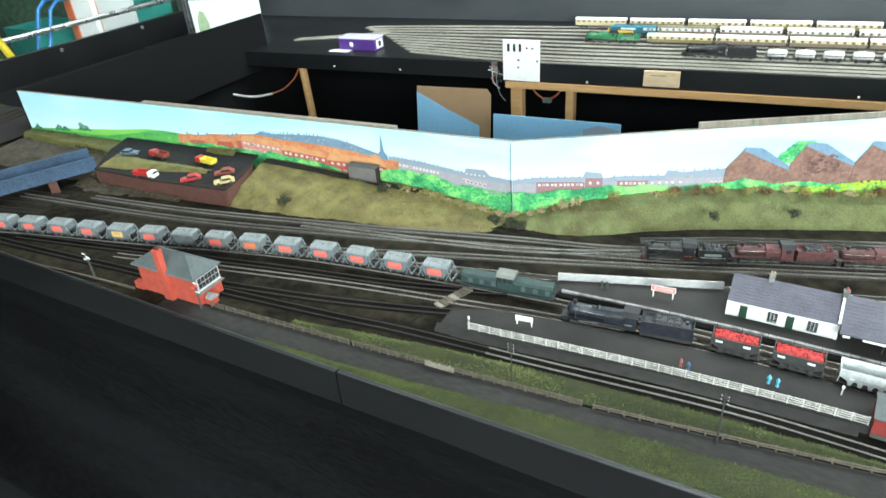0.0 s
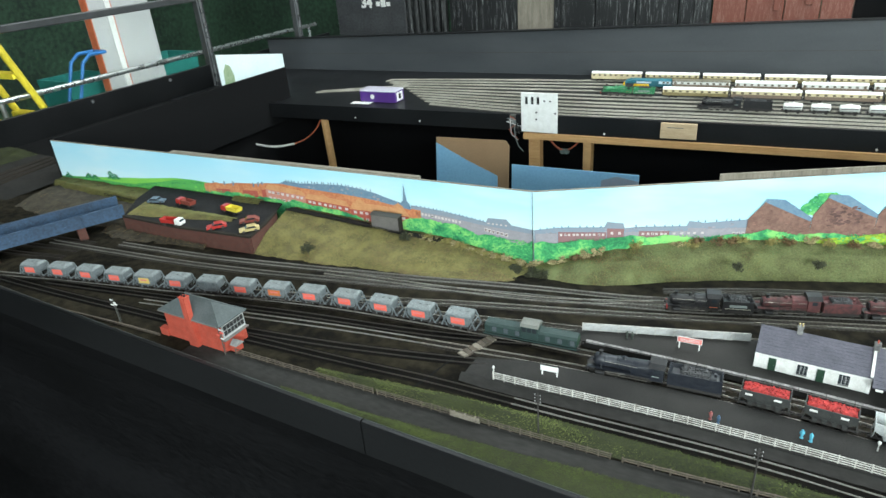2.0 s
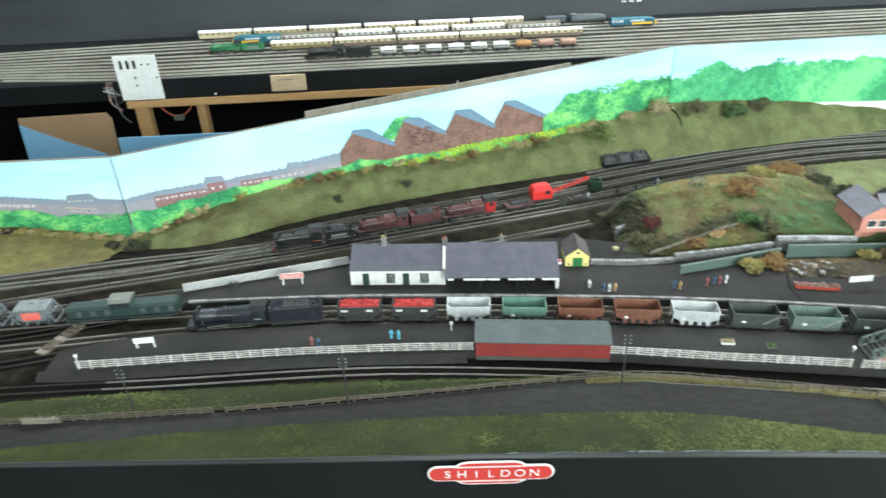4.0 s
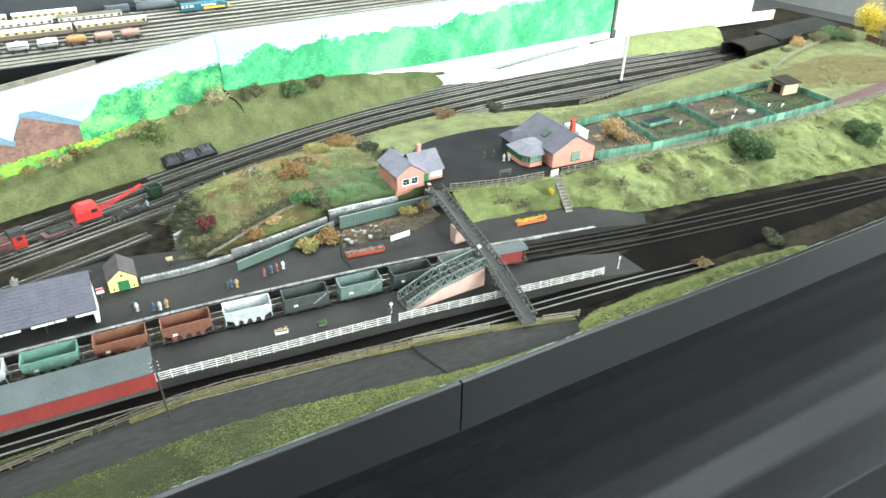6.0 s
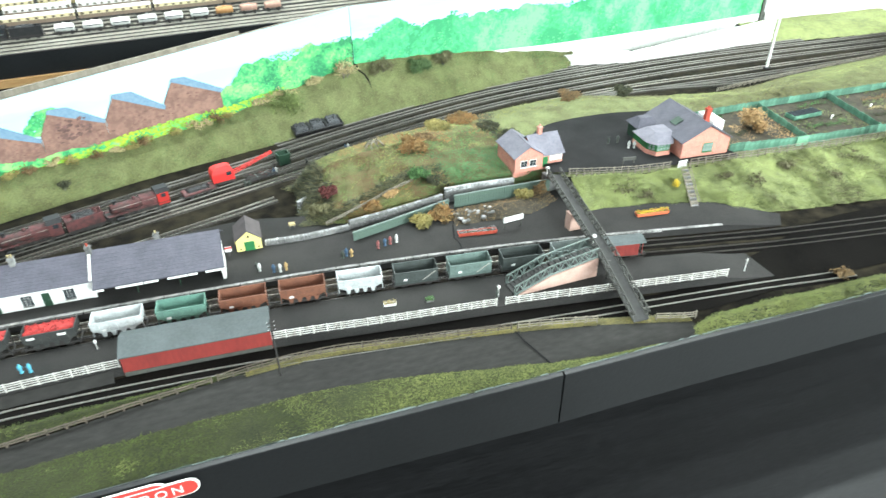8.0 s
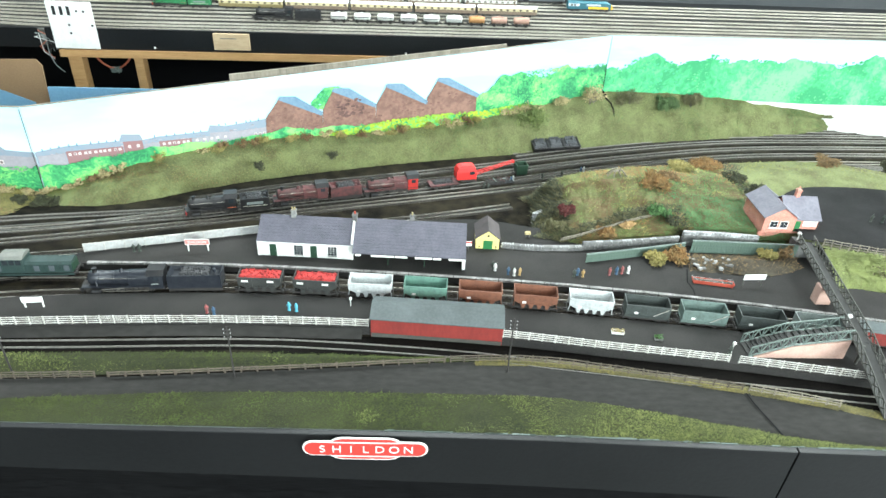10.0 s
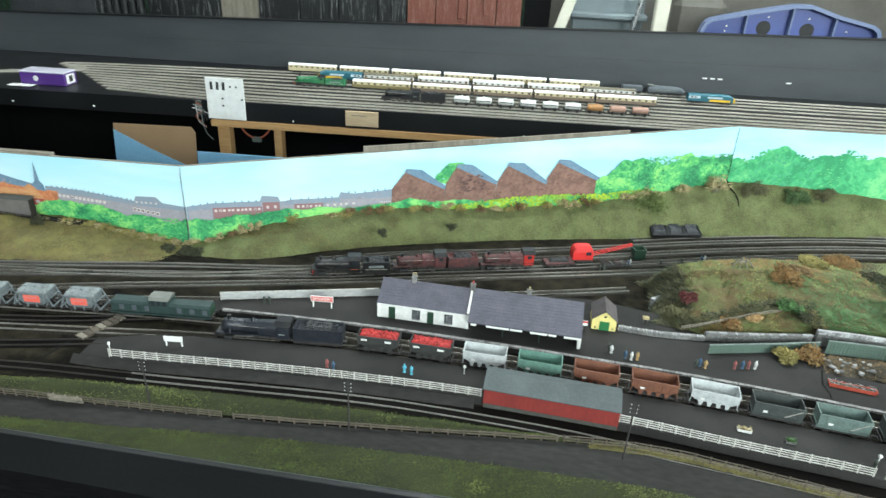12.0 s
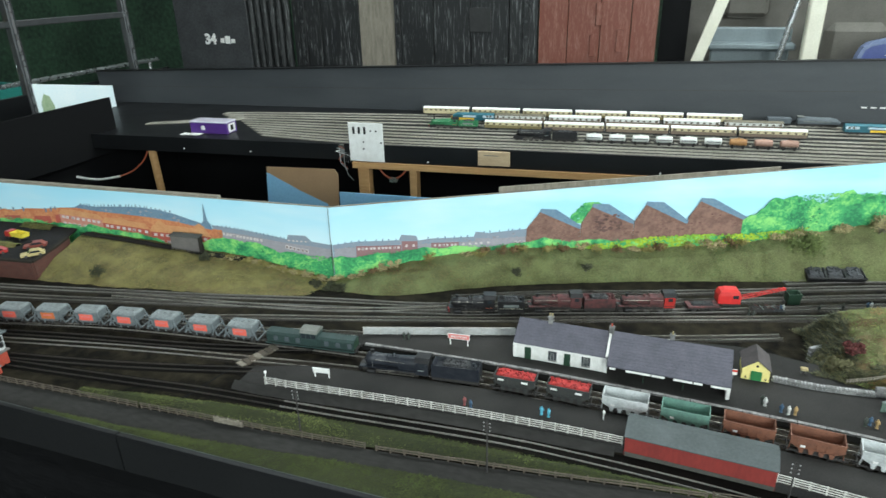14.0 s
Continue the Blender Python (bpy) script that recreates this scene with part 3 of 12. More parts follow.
# ---- mesh building ----
class Shape:
    def __init__(s):
        s.v, s.f, s.sm, s.m = [], [], [], Matrix.Identity(4)

    def add(s, vs, fs, smooth=False):
        o = len(s.v)
        s.v += [tuple(s.m @ Vector(v)) for v in vs]
        s.f += [tuple(o + i for i in f) for f in fs]
        s.sm += [smooth] * len(fs)
        return s

    def box(s, x0, x1, y0, y1, z0, z1, b=0.0):
        if not b:
            vs = [(x, y, z) for z in (z0, z1) for x, y in ((x0, y0), (x1, y0), (x1, y1), (x0, y1))]
            return s.add(vs, [(3, 2, 1, 0), (4, 5, 6, 7), (0, 1, 5, 4), (1, 2, 6, 5), (2, 3, 7, 6), (3, 0, 4, 7)])
        c, h = ((x0 + x1) / 2, (y0 + y1) / 2, (z0 + z1) / 2), ((x1 - x0) / 2, (y1 - y0) / 2, (z1 - z0) / 2)
        vs, at, fs = [], {}, []
        for sg in [(a, d, e) for a in (-1, 1) for d in (-1, 1) for e in (-1, 1)]:
            for ax in range(3):
                at[sg, ax] = len(vs)
                vs.append(tuple(c[i] + sg[i] * (h[i] - (b if i != ax else 0)) for i in range(3)))

        def face(ids):
            p = [Vector(vs[i]) for i in ids]
            n = (p[1] - p[0]).cross(p[2] - p[0])
            mid = sum(p, Vector()) / len(p) - Vector(c)
            fs.append(tuple(ids) if n.dot(mid) > 0 else tuple(reversed(ids)))

        def sgn(ax, val, o1, v1, o2, v2):
            t = [0, 0, 0]
            t[ax], t[o1], t[o2] = val, v1, v2
            return tuple(t)
        for ax in range(3):
            o1, o2 = (ax + 1) % 3, (ax + 2) % 3
            for val in (-1, 1):
                face([at[sgn(ax, val, o1, p, o2, q), ax] for p, q in ((-1, -1), (1, -1), (1, 1), (-1, 1))])
                for v1 in (-1, 1):
                    a1, a2 = sgn(ax, val, o1, v1, o2, -1), sgn(ax, val, o1, v1, o2, 1)
                    face([at[a1, ax], at[a2, ax], at[a2, o1], at[a1, o1]])
        for sg in [(a, d, e) for a in (-1, 1) for d in (-1, 1) for e in (-1, 1)]:
            face([at[sg, 0], at[sg, 1], at[sg, 2]])
        return s.add(vs, fs)

    def tube(s, p0, p1, r0, r1=None, n=10, caps=True):
        p0, p1 = Vector(p0), Vector(p1)
        r1 = r0 if r1 is None else r1
        q = (p1 - p0).to_track_quat("Z", "Y")
        ring = [Vector((math.cos(2 * math.pi * i / n), math.sin(2 * math.pi * i / n), 0)) for i in range(n)]
        vs = [p0 + q @ (d * r0) for d in ring] + [p1 + q @ (d * r1) for d in ring]
        s.add(vs, [(i, (i + 1) % n, n + (i + 1) % n, n + i) for i in range(n)], True)
        if caps:
            s.add(vs[:n], [tuple(reversed(range(n)))])
            s.add(vs[n:], [tuple(range(n))])
        return s

    def wire(s, pts, r, n=6):
        for a, b in zip(pts, pts[1:]):
            s.tube(a, b, r, r, n)
        return s

    def lathe(s, prof, n=14, axis="z"):
        vs, fs = [], []
        for r, z in prof:
            for i in range(n):
                a = 2 * math.pi * i / n
                p = (r * math.cos(a), r * math.sin(a), z)
                vs.append(p if axis == "z" else (p[2], p[0], p[1]))
        for k in range(len(prof) - 1):
            for i in range(n):
                j = (i + 1) % n
                fs.append((k * n + i, k * n + j, k * n + n + j, k * n + n + i))
        s.add(vs, fs, True)
        m = len(prof) - 1
        s.add(vs[:n], [tuple(reversed(range(n)))])
        s.add(vs[m * n:], [tuple(range(n))])
        return s

    def prism(s, poly, t0, t1, axis="y"):
        """A polygon drawn in the plane across the axis, drawn out from t0 to t1."""
        put = {"y": lambda a, b, t: (a, t, b), "x": lambda a, b, t: (t, a, b), "z": lambda a, b, t: (a, b, t)}[axis]
        n = len(poly)
        vs = [put(a, b, t0) for a, b in poly] + [put(a, b, t1) for a, b in poly]
        fs = [(i, (i + 1) % n, n + (i + 1) % n, n + i) for i in range(n)] + [tuple(reversed(range(n))), tuple(range(n, 2 * n))]
        return s.add(vs, fs)

    def loft(s, rings, smooth=False, close=True):
        n = len(rings[0])
        vs = [p for r in rings for p in r]
        fs = [(k * n + i, k * n + (i + 1) % n, k * n + n + (i + 1) % n, k * n + n + i) for k in range(len(rings) - 1) for i in range(n)]
        s.add(vs, fs, smooth)
        if close:
            s.add(rings[0], [tuple(reversed(range(n)))])
            s.add(rings[-1], [tuple(range(n))])
        return s

    def lump(s, x, y, z, rx, ry, rz, n=7, rough=0.25, rng=random):
        rings = []
        for k, lat in enumerate((-1.2, -0.6, 0.0, 0.6, 1.2)):
            rings.append([(x + rx * math.cos(lat) * math.cos(2 * math.pi * i / n) * (1 + rough * rng.uniform(-1, 1)),
                           y + ry * math.cos(lat) * math.sin(2 * math.pi * i / n) * (1 + rough * rng.uniform(-1, 1)),
                           z + rz * math.sin(lat) * (1 + rough * rng.uniform(-1, 1))) for i in range(n)])
        return s.loft(rings, True)

    def mesh(s, name):
        me = bpy.data.meshes.new(name)
        me.from_pydata(s.v, [], s.f)
        me.polygons.foreach_set("use_smooth", s.sm)
        me.update()
        bm = bmesh.new()
        bm.from_mesh(me)
        if len(bm.faces) < 4000:
            bmesh.ops.recalc_face_normals(bm, faces=bm.faces)
        bm.to_mesh(me)
        bm.free()
        return me


def part(name, shape, material, parent=None, label="", m=None):
    """Links a shape, or mesh data already made, as one mesh object under a thing or a part."""
    me = shape if isinstance(shape, bpy.types.Mesh) else shape.mesh(name)
    if not me.materials:
        me.materials.append(M[material] if isinstance(material, str) else material)
    ob = new(name, me)
    if parent:
        ob.parent = parent
    if m is not None:
        ob.matrix_basis = m
    if label:
        tagged(ob, label)
    return ob


def thing(name, m, label, category, group="", kind=""):
    ob = new(name)
    ob.empty_display_size = 0.02
    ob.matrix_basis = m
    return tagged(ob, label, category, group, kind)


def solo(name, shape, material, label, category="", group="", kind="", m=None):
    return tagged(part(name, shape, material, None, "", m), label, category, group, kind)


class Line:
    """A smooth line through points of the plan (x, y)."""

    def __init__(s, pts, n=24):
        P = [Vector((*p, 0)) if len(p) == 2 else Vector(p) for p in pts]
        P = [P[0] * 2 - P[1]] + P + [P[-1] * 2 - P[-2]]
        s.p = []
        for i in range(1, len(P) - 2):
            a, b, c, d = P[i - 1:i + 3]
            for k in range(n):
                t = k / n
                s.p.append(0.5 * ((2 * b) + (c - a) * t + (2 * a - 5 * b + 4 * c - d) * t * t + (3 * b - a - 3 * c + d) * t ** 3))
        s.p.append(P[-2])
        s.s = [0.0]
        for a, b in zip(s.p, s.p[1:]):
            s.s.append(s.s[-1] + (b - a).length)
        s.len = s.s[-1]

    def at(s, d):
        d = min(max(d, 0), s.len)
        i = min(max(int(np.searchsorted(s.s, d)) - 1, 0), len(s.p) - 2)
        t = (d - s.s[i]) / max(s.s[i + 1] - s.s[i], 1e-9)
        return s.p[i].lerp(s.p[i + 1], t)

    def way(s, d):
        w = s.at(min(d + 0.005, s.len)) - s.at(max(d - 0.005, 0))
        return math.atan2(w.y, w.x)

    def of_x(s, x):
        return float(np.interp(x, [p.x for p in s.p], s.s))

    def y(s, x):
        return float(np.interp(x, [p.x for p in s.p], [p.y for p in s.p]))

    def off(s, o, x0=-9, x1=9, step=0.06):
        out, k = [], max(int(s.len / step), 2)
        for i in range(k + 1):
            d = s.len * i / k
            p, a = s.at(d), s.way(d)
            if x0 <= p.x <= x1:
                out.append((p.x - o * math.sin(a), p.y + o * math.cos(a)))
        return Line(out, 4)


def smooth_step(a, b, t):
    t = min(max((t - a) / (b - a), 0), 1)
    return t * t * (3 - 2 * t)


def ground_z(x, y):
    """Height of the layout's boards: the back yard lies a little lower than the main line."""
    return 0.9455 - 0.014 * smooth_step(1.12, 1.36, y) - 0.016 * smooth_step(1.28, 1.42, y) * (1 - smooth_step(0.05, 0.5, x)) * smooth_step(-0.8, -0.2, x)


def sheet(lines, across, along, rough=0.0, rscale=30.0):
    """A surface through several lines of places (x, y, z), laid side by side."""
    L = [Line(l, 10) for l in lines]
    rows = [[l.at(l.len * i / along) for i in range(along + 1)] for l in L]
    out = []
    for k in range(len(rows) - 1):
        for j in range(across if k < len(rows) - 2 else across + 1):
            t = j / across
            out.append([a.lerp(b, t) for a, b in zip(rows[k], rows[k + 1])])
    sh = Shape()
    vs = []
    for r in out:
        for p in r:
            n = noise.noise(p * rscale) + 0.5 * noise.noise(p * rscale * 2.7)
            vs.append((p.x, p.y, p.z + rough * n))
    w = along + 1
    sh.add(vs, [(a * w + i, a * w + i + 1, a * w + w + i + 1, a * w + w + i) for a in range(len(out) - 1) for i in range(along)], True)
    sh.grid = (vs, len(out), w)
    return sh


def tufts(name, sh, material, count, height, label, rng, spread=0.002, keep=None):
    """Short fibres that stand on a sheet: stuff."""
    vs, rows, w = sh.grid
    V, F, NV = [], [], []
    for _ in range(count):
        a, i = rng.randrange(rows - 1), rng.randrange(w - 1)
        p00, p01, p10, p11 = (Vector(vs[q]) for q in (a * w + i, a * w + i + 1, a * w + w + i, a * w + w + i + 1))
        s, t = rng.random(), rng.random()
        p = p00.lerp(p01, s).lerp(p10.lerp(p11, s), t)
        if keep and not keep(p):
            continue
        k = noise.noise(p * 14)
        h = height * rng.uniform(0.5, 1.3) * (0.75 + 0.6 * k)
        an = rng.uniform(0, math.pi)
        wd = spread * rng.uniform(0.4, 1.0)
        dx, dy = wd * math.cos(an), wd * math.sin(an)
        q = h * rng.uniform(0.8, 1.8) * rng.choice((-1, 1)) / max(wd, 1e-6)
        h *= 0.45
        lx, ly = -dy * q, dx * q
        o = len(V)
        V += [(p.x - dx, p.y - dy, p.z - 0.0008), (p.x + dx, p.y + dy, p.z - 0.0008), (p.x + lx, p.y + ly, p.z + h)]
        face = Vector((2 * dx, 2 * dy, 0)).cross(Vector((dx + lx, dy + ly, h)))
        F.append((o, o + 1, o + 2) if face.z * 0.8 - face.y * 0.6 > 0 else (o, o + 2, o + 1))
        up = (p01 - p00).cross(p10 - p00)
        up = (up if up.z > 0 else -up).normalized()
        up = (up + Vector((rng.gauss(0, 0.15), rng.gauss(0, 0.15), 0.25))).normalized()
        NV += [tuple(up)] * 3
    me = bpy.data.meshes.new(name)
    me.from_pydata(V, [], F)
    me.normals_split_custom_set_from_vertices(NV)
    me.materials.append(M[material])
    return tagged(new(name, me), label, "grass", kind="stuff")


def bush(name, x, y, z, r, h, material, label, rng, count=260, category="bush", stems=True):
    th = thing(name, pose(x, y, z), label, category)
    V, F = [], []
    clumps = [(rng.uniform(-0.6, 0.6) * r, rng.uniform(-0.6, 0.6) * r, h * rng.uniform(0.3, 0.8), rng.uniform(0.3, 0.6)) for _ in range(8)]
    for _ in range(count):
        cx, cy, cz, cr = rng.choice(clumps)
        d = Vector((rng.gauss(0, 1), rng.gauss(0, 1), rng.gauss(0, 1))).normalized() * rng.random() ** 0.55 * (1.25 if rng.random() < 0.15 else 1.0)
        p = Vector((cx + d.x * r * cr, cy + d.y * r * cr, max(cz + d.z * h * cr * 0.8, 0.0)))
        sz = rng.uniform(0.0010, 0.0026) * min(max(r / 0.02, 0.6), 1.15)
        u = Vector((rng.gauss(0, 1), rng.gauss(0, 1), rng.gauss(0, 1))).normalized()
        v = u.orthogonal().normalized()
        o = len(V)
        V += [tuple(p + u * sz), tuple(p + v * sz), tuple(p - u * sz * 0.8), tuple(p - v * sz)]
        F.append((o, o + 1, o + 2, o + 3))
    me = bpy.data.meshes.new("foliage")
    me.from_pydata(V, [], F)
    part("foliage", me, material, th)
    if stems:
        sh = Shape()
        for _ in range(4):
            sh.tube((0, 0, -0.004), (rng.uniform(-0.5, 0.5) * r, rng.uniform(-0.5, 0.5) * r, h * 0.6), 0.0012, 0.0005, 5)
        part("stem", sh, "iron_dark", th)
    return th


R = random.Random(7)

# ---- hall ----
hall = Shape().box(-7, 9, -4, 7.2, -0.12, 0)
solo("floor", hall, "concrete", "pale grey painted concrete hall floor", "floor", kind="structure")
solo("wall_north", Shape().box(-7, 9, 7.2, 7.4, 0, 4.6), "hall_wall", "dark green corrugated hall wall", "wall", kind="structure")
# South wall, east wall and ceiling are unseen; their openings suit the added lamps.
ws_ = Shape().box(-7, 9, -4.2, -4, 0, 1.9).box(-7, 9, -4.2, -4, 3.9, 4.6)
for xa, xb in ((-7, -3.9), (-0.9, -0.3), (2.7, 3.3), (6.3, 9)):
    ws_.box(xa, xb, -4.2, -4, 1.9, 3.9)
solo("wall_south", ws_, "hall_wall", "unseen dark green hall wall with openings for added lamps", "wall", kind="structure")
solo("wall_west", Shape().box(-7.2, -7, -4, 7.2, 0, 4.6), "hall_wall", "dark green hall wall beyond the glass barrier", "wall", kind="structure")
we_ = Shape().box(9, 9.2, -4, 7.2, 0, 1.6).box(9, 9.2, -4, 7.2, 3.6, 4.6).box(9, 9.2, -4, -3.1, 1.6, 3.6).box(9, 9.2, -0.1, 7.2, 1.6, 3.6)
solo("wall_east", we_, "hall_grey", "unseen plain grey hall wall with an opening for an added lamp", "wall", kind="structure")
cl = Shape()
xs = sorted({-7.0, 9.0} | {l[0] + d * l[2] / 2 for l in CEILING_FILLS for d in (-1, 1)})
ys = sorted({-4.0, 7.2} | {l[1] + d * l[3] / 2 for l in CEILING_FILLS for d in (-1, 1)})
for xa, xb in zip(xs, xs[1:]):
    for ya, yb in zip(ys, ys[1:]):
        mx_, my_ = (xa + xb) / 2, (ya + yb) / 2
        if not any(abs(mx_ - l[0]) < l[2] / 2 and abs(my_ - l[1]) < l[3] / 2 for l in CEILING_FILLS):
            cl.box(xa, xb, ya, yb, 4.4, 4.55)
solo("ceiling", cl, "hall_grey", "unseen grey hall ceiling with openings for added lamps", "ceiling", kind="structure")

# ---- layout lines in the plan ----
T3 = Line([(-2.1, 0.74), (-1.6, 0.765), (-1.205, 0.85), (-0.935, 0.908), (-0.66, 0.97), (-0.39, 1.022), (0, 1.060), (0.2, 1.072), (0.45, 1.075), (0.66, 1.068),
           (0.83, 1.058), (1.09, 1.038), (1.38, 1.000), (1.573, 0.966), (1.768, 0.925), (1.97, 0.885), (2.4, 0.818), (2.8, 0.755), (3.3, 0.715)])
T2 = Line([(-0.9, 0.85), (-0.6, 0.905), (-0.3, 0.957), (0, 0.997), (0.2, 1.020), (0.47, 1.034), (0.67, 1.027), (0.86, 1.016), (1.05, 0.999), (1.14, 0.988), (1.38, 0.957),
           (1.573, 0.926), (1.768, 0.884), (1.97, 0.844), (2.4, 0.777), (2.8, 0.726)])
T1 = Line([(-2.0, 0.765), (-1.3, 0.785), (-0.81, 0.815), (-0.47, 0.838), (-0.229, 0.856), (-0.065, 0.870), (0.2, 0.881), (0.48, 0.895), (0.65, 0.892), (0.85, 0.878),
           (1.02, 0.855), (1.29, 0.818), (1.71, 0.768), (1.95, 0.733)])
S1 = Line([(-1.5, 0.99), (-0.9, 1.055), (-0.4, 1.15), (-0.1, 1.225), (0.28, 1.318), (0.479, 1.381), (0.768, 1.468), (1.0, 1.544), (1.3, 1.648), (1.66, 1.745), (2.0, 1.785),
           (2.4, 1.805), (2.8, 1.795), (3.2, 1.775), (3.9, 1.75)])
P_A, P_B, P_J, P_K = Vector((-1.99, 1.353, 0)), Vector((-0.086, 1.447, 0)), Vector((1.305, 1.90, 0)), Vector((3.0, 2.15, 0))

# ---- baseboard, fascia and skirt ----
EDGE = Line([(-2.95, 0.780), (-2.0, 0.757), (-1.12, 0.735), (-0.56, 0.722), (-0.11, 0.713), (0.30, 0.7085), (0.90, 0.7030), (1.33, 0.6885), (1.55, 0.6830), (1.75, 0.6745), (2.05, 0.6630), (2.4, 0.654), (3.4, 0.625), (4.45, 0.595)], 12)
gx, gy = np.linspace(-2.75, 4.3, 150), np.linspace(0, 1, 46)
vs, back = [], Line([(-2.75, 1.30), (-2.0, 1.36), (-0.09, 1.47), (1.3, 1.92), (3.0, 2.18), (4.3, 2.25)])
for t in gy:
    for x in gx:
        y0 = EDGE.y(x) + 0.0005
        y = y0 + t * (back.y(x) - y0)
        vs.append((x, y, ground_z(x, y) + 0.0006 * noise.noise(Vector((x, y, 0)) * 40)))
sh = Shape().add(vs, [(a * 150 + i, a * 150 + i + 1, a * 150 + 151 + i, a * 150 + 150 + i) for a in range(45) for i in range(149)], True)
solo("ground", sh, "ballast", "dark ballasted baseboard of the model railway", "ground", kind="structure")

fas = thing("fascia", pose(0, 0, 0), "black painted front board of the layout", "board", kind="structure")
def low_edge(x):
    """Height of the uneven lower edge of the front board."""
    return float(np.interp(x, [-2.9, -1.2, 0.0, 0.76, 1.33, 2.0, 4.4], [0.866, 0.870, 0.882, 0.863, 0.853, 0.858, 0.858])) + 0.0010 * noise.noise(Vector((x * 6, 0, 0)))


for a, b in ((-2.9, -0.1205), (-0.1175, 1.3245), (1.3275, 4.4)):
    k = int((b - a) / 0.04)
    rings, worn = [], []
    for i in range(k + 1):
        x = a + (b - a) * i / k
        y, zl = EDGE.y(x), low_edge(x)
        rings.append([(x, y, zl), (x, y, 0.9572), (x, y - 0.0012, 0.9585), (x, y - 0.0085, 0.9585), (x, y - 0.0095, 0.9575), (x, y - 0.0095, zl)])
        w = max(0.0004, 0.0011 + 0.0012 * noise.noise(Vector((x * 9, 3, 0))))
        worn.append([(x, y + 0.0006, 0.9586), (x, y - w, 0.9590), (x, y - w, 0.9586), (x, y + 0.0006, 0.9582)])
    part("board", Shape().loft(rings), "black_board", fas)
    part("worn_edge", Shape().loft(worn), "w_dark", fas, "thin pale worn edge")
# cloth that falls behind the board's lower edge and spreads over a low plinth
SX = (-3, -2, -1, -0.5, 0, 0.5, 1, 1.5, 2, 3, 4.5)
FOOT = [0.08 + ((0.60 if x < 0 else 0.735 - 0.085 * x) - 0.08) * 0.82 for x in SX]
folds = []
for dy, z in ((-0.002, 0.004), (0.006, -0.004), (0.016, -0.03), (0.032, -0.09), (0.040, -0.18)):
    folds.append([(x, EDGE.y(x) + dy, low_edge(x) + z) for x in SX])
for k, z in ((0.0, 0.56), (0.10, 0.47), (0.28, 0.40), (0.52, 0.352), (0.80, 0.325), (0.97, 0.306), (1.0, 0.27)):
    folds.append([(x, (EDGE.y(x) + 0.036) * (1 - k) + f * k, z) for x, f in zip(SX, FOOT)])
folds.append([(x, f - 0.004, 0.002) for x, f in zip(SX, FOOT)])
sk = sheet(folds, 6, 200)
solo("skirt", sk, "black_skirt", "black skirt hanging below the layout's front board", "skirt", kind="structure")

# ---- tracks ----
def track(line, d0, d1, label, z_off=0.0, sleepers=True, wide=True, bed_mat="track_bed", rail_mat="rail"):
    th = thing("track", pose(0, 0, 0), label, "railway track", kind="structure")
    k = max(int((d1 - d0) / 0.03), 2)
    bed = []
    for i in range(k + 1):
        d = d0 + (d1 - d0) * i / k
        p, a = line.at(d), line.way(d)
        g = (ground_z(p.x, p.y) if wide else 0.9455) + z_off
        bed.append([(p.x - math.sin(a) * u, p.y + math.cos(a) * u, g + v) for u, v in ((-0.019, -0.001), (-0.013, 0.0011), (0.013, 0.0011), (0.019, -0.001))])
    part("track_bed", Shape().loft(bed), bed_mat, th)
    for o in (-0.00825, 0.00825):
        rings = []
        for i in range(k + 1):
            d = d0 + (d1 - d0) * i / k
            p, a = line.at(d), line.way(d)
            nx, ny = -math.sin(a), math.cos(a)
            g = (ground_z(p.x, p.y) if wide else 0.9455) + z_off
            c = [(o - 0.0008, 0.0002), (o + 0.0008, 0.0002), (o + 0.0005, 0.0042), (o - 0.0005, 0.0042)]
            rings.append([(p.x + nx * u, p.y + ny * u, g + v) for u, v in c])
        part("rail", Shape().loft(rings), rail_mat, th)
    if sleepers:
        V, F = [], []
        d = d0
        while d < d1:
            p, a = line.at(d), line.way(d)
            c, s = math.cos(a), math.sin(a)
            g = (ground_z(p.x, p.y) if wide else 0.9455) + z_off
            hl, hw = 0.0155, 0.0016
            o = len(V)
            for zz in (g - 0.002, g + 0.0014):
                for u, v in ((-hw, -hl), (hw, -hl), (hw, hl), (-hw, hl)):
                    V.append((p.x + u * c - v * s, p.y + u * s + v * c, zz))
            F += [(o + 4, o + 5, o + 6, o + 7), (o, o + 1, o + 5, o + 4), (o + 1, o + 2, o + 6, o + 5), (o + 2, o + 3, o + 7, o + 6), (o + 3, o, o + 4, o + 7)]
            d += 0.0088
        me = bpy.data.meshes.new("sleepers")
        me.from_pydata(V, [], F)
        tagged(part("sleepers", me, "sleeper", th), kind="stuff")
    return th


for ln, lab in ((T1, "single goods track along the front grass"), (T2, "main line track by the near platform"), (T3, "main line track by the station platform")):
    if ln is T1:
        front = ln.of_x(0.10)
        track(ln, 0, front, lab, sleepers=False, bed_mat="dark_shade_grit", rail_mat="rail_dull")
        track(ln, front, ln.len, lab, sleepers=False, bed_mat="dark_shade_grit", rail_mat="rail_grey")
    else:
        cut = ln.of_x(1.62)
        old = ln.of_x(-0.45 if ln is T3 else -0.15)
        track(ln, 0, old, lab, sleepers=ln is T3, bed_mat="ballast", rail_mat="rail_grey")
        track(ln, old, cut, lab)
        track(ln, cut, ln.len, lab, sleepers=False, bed_mat="dark_shade_grit", rail_mat="rail_dull")
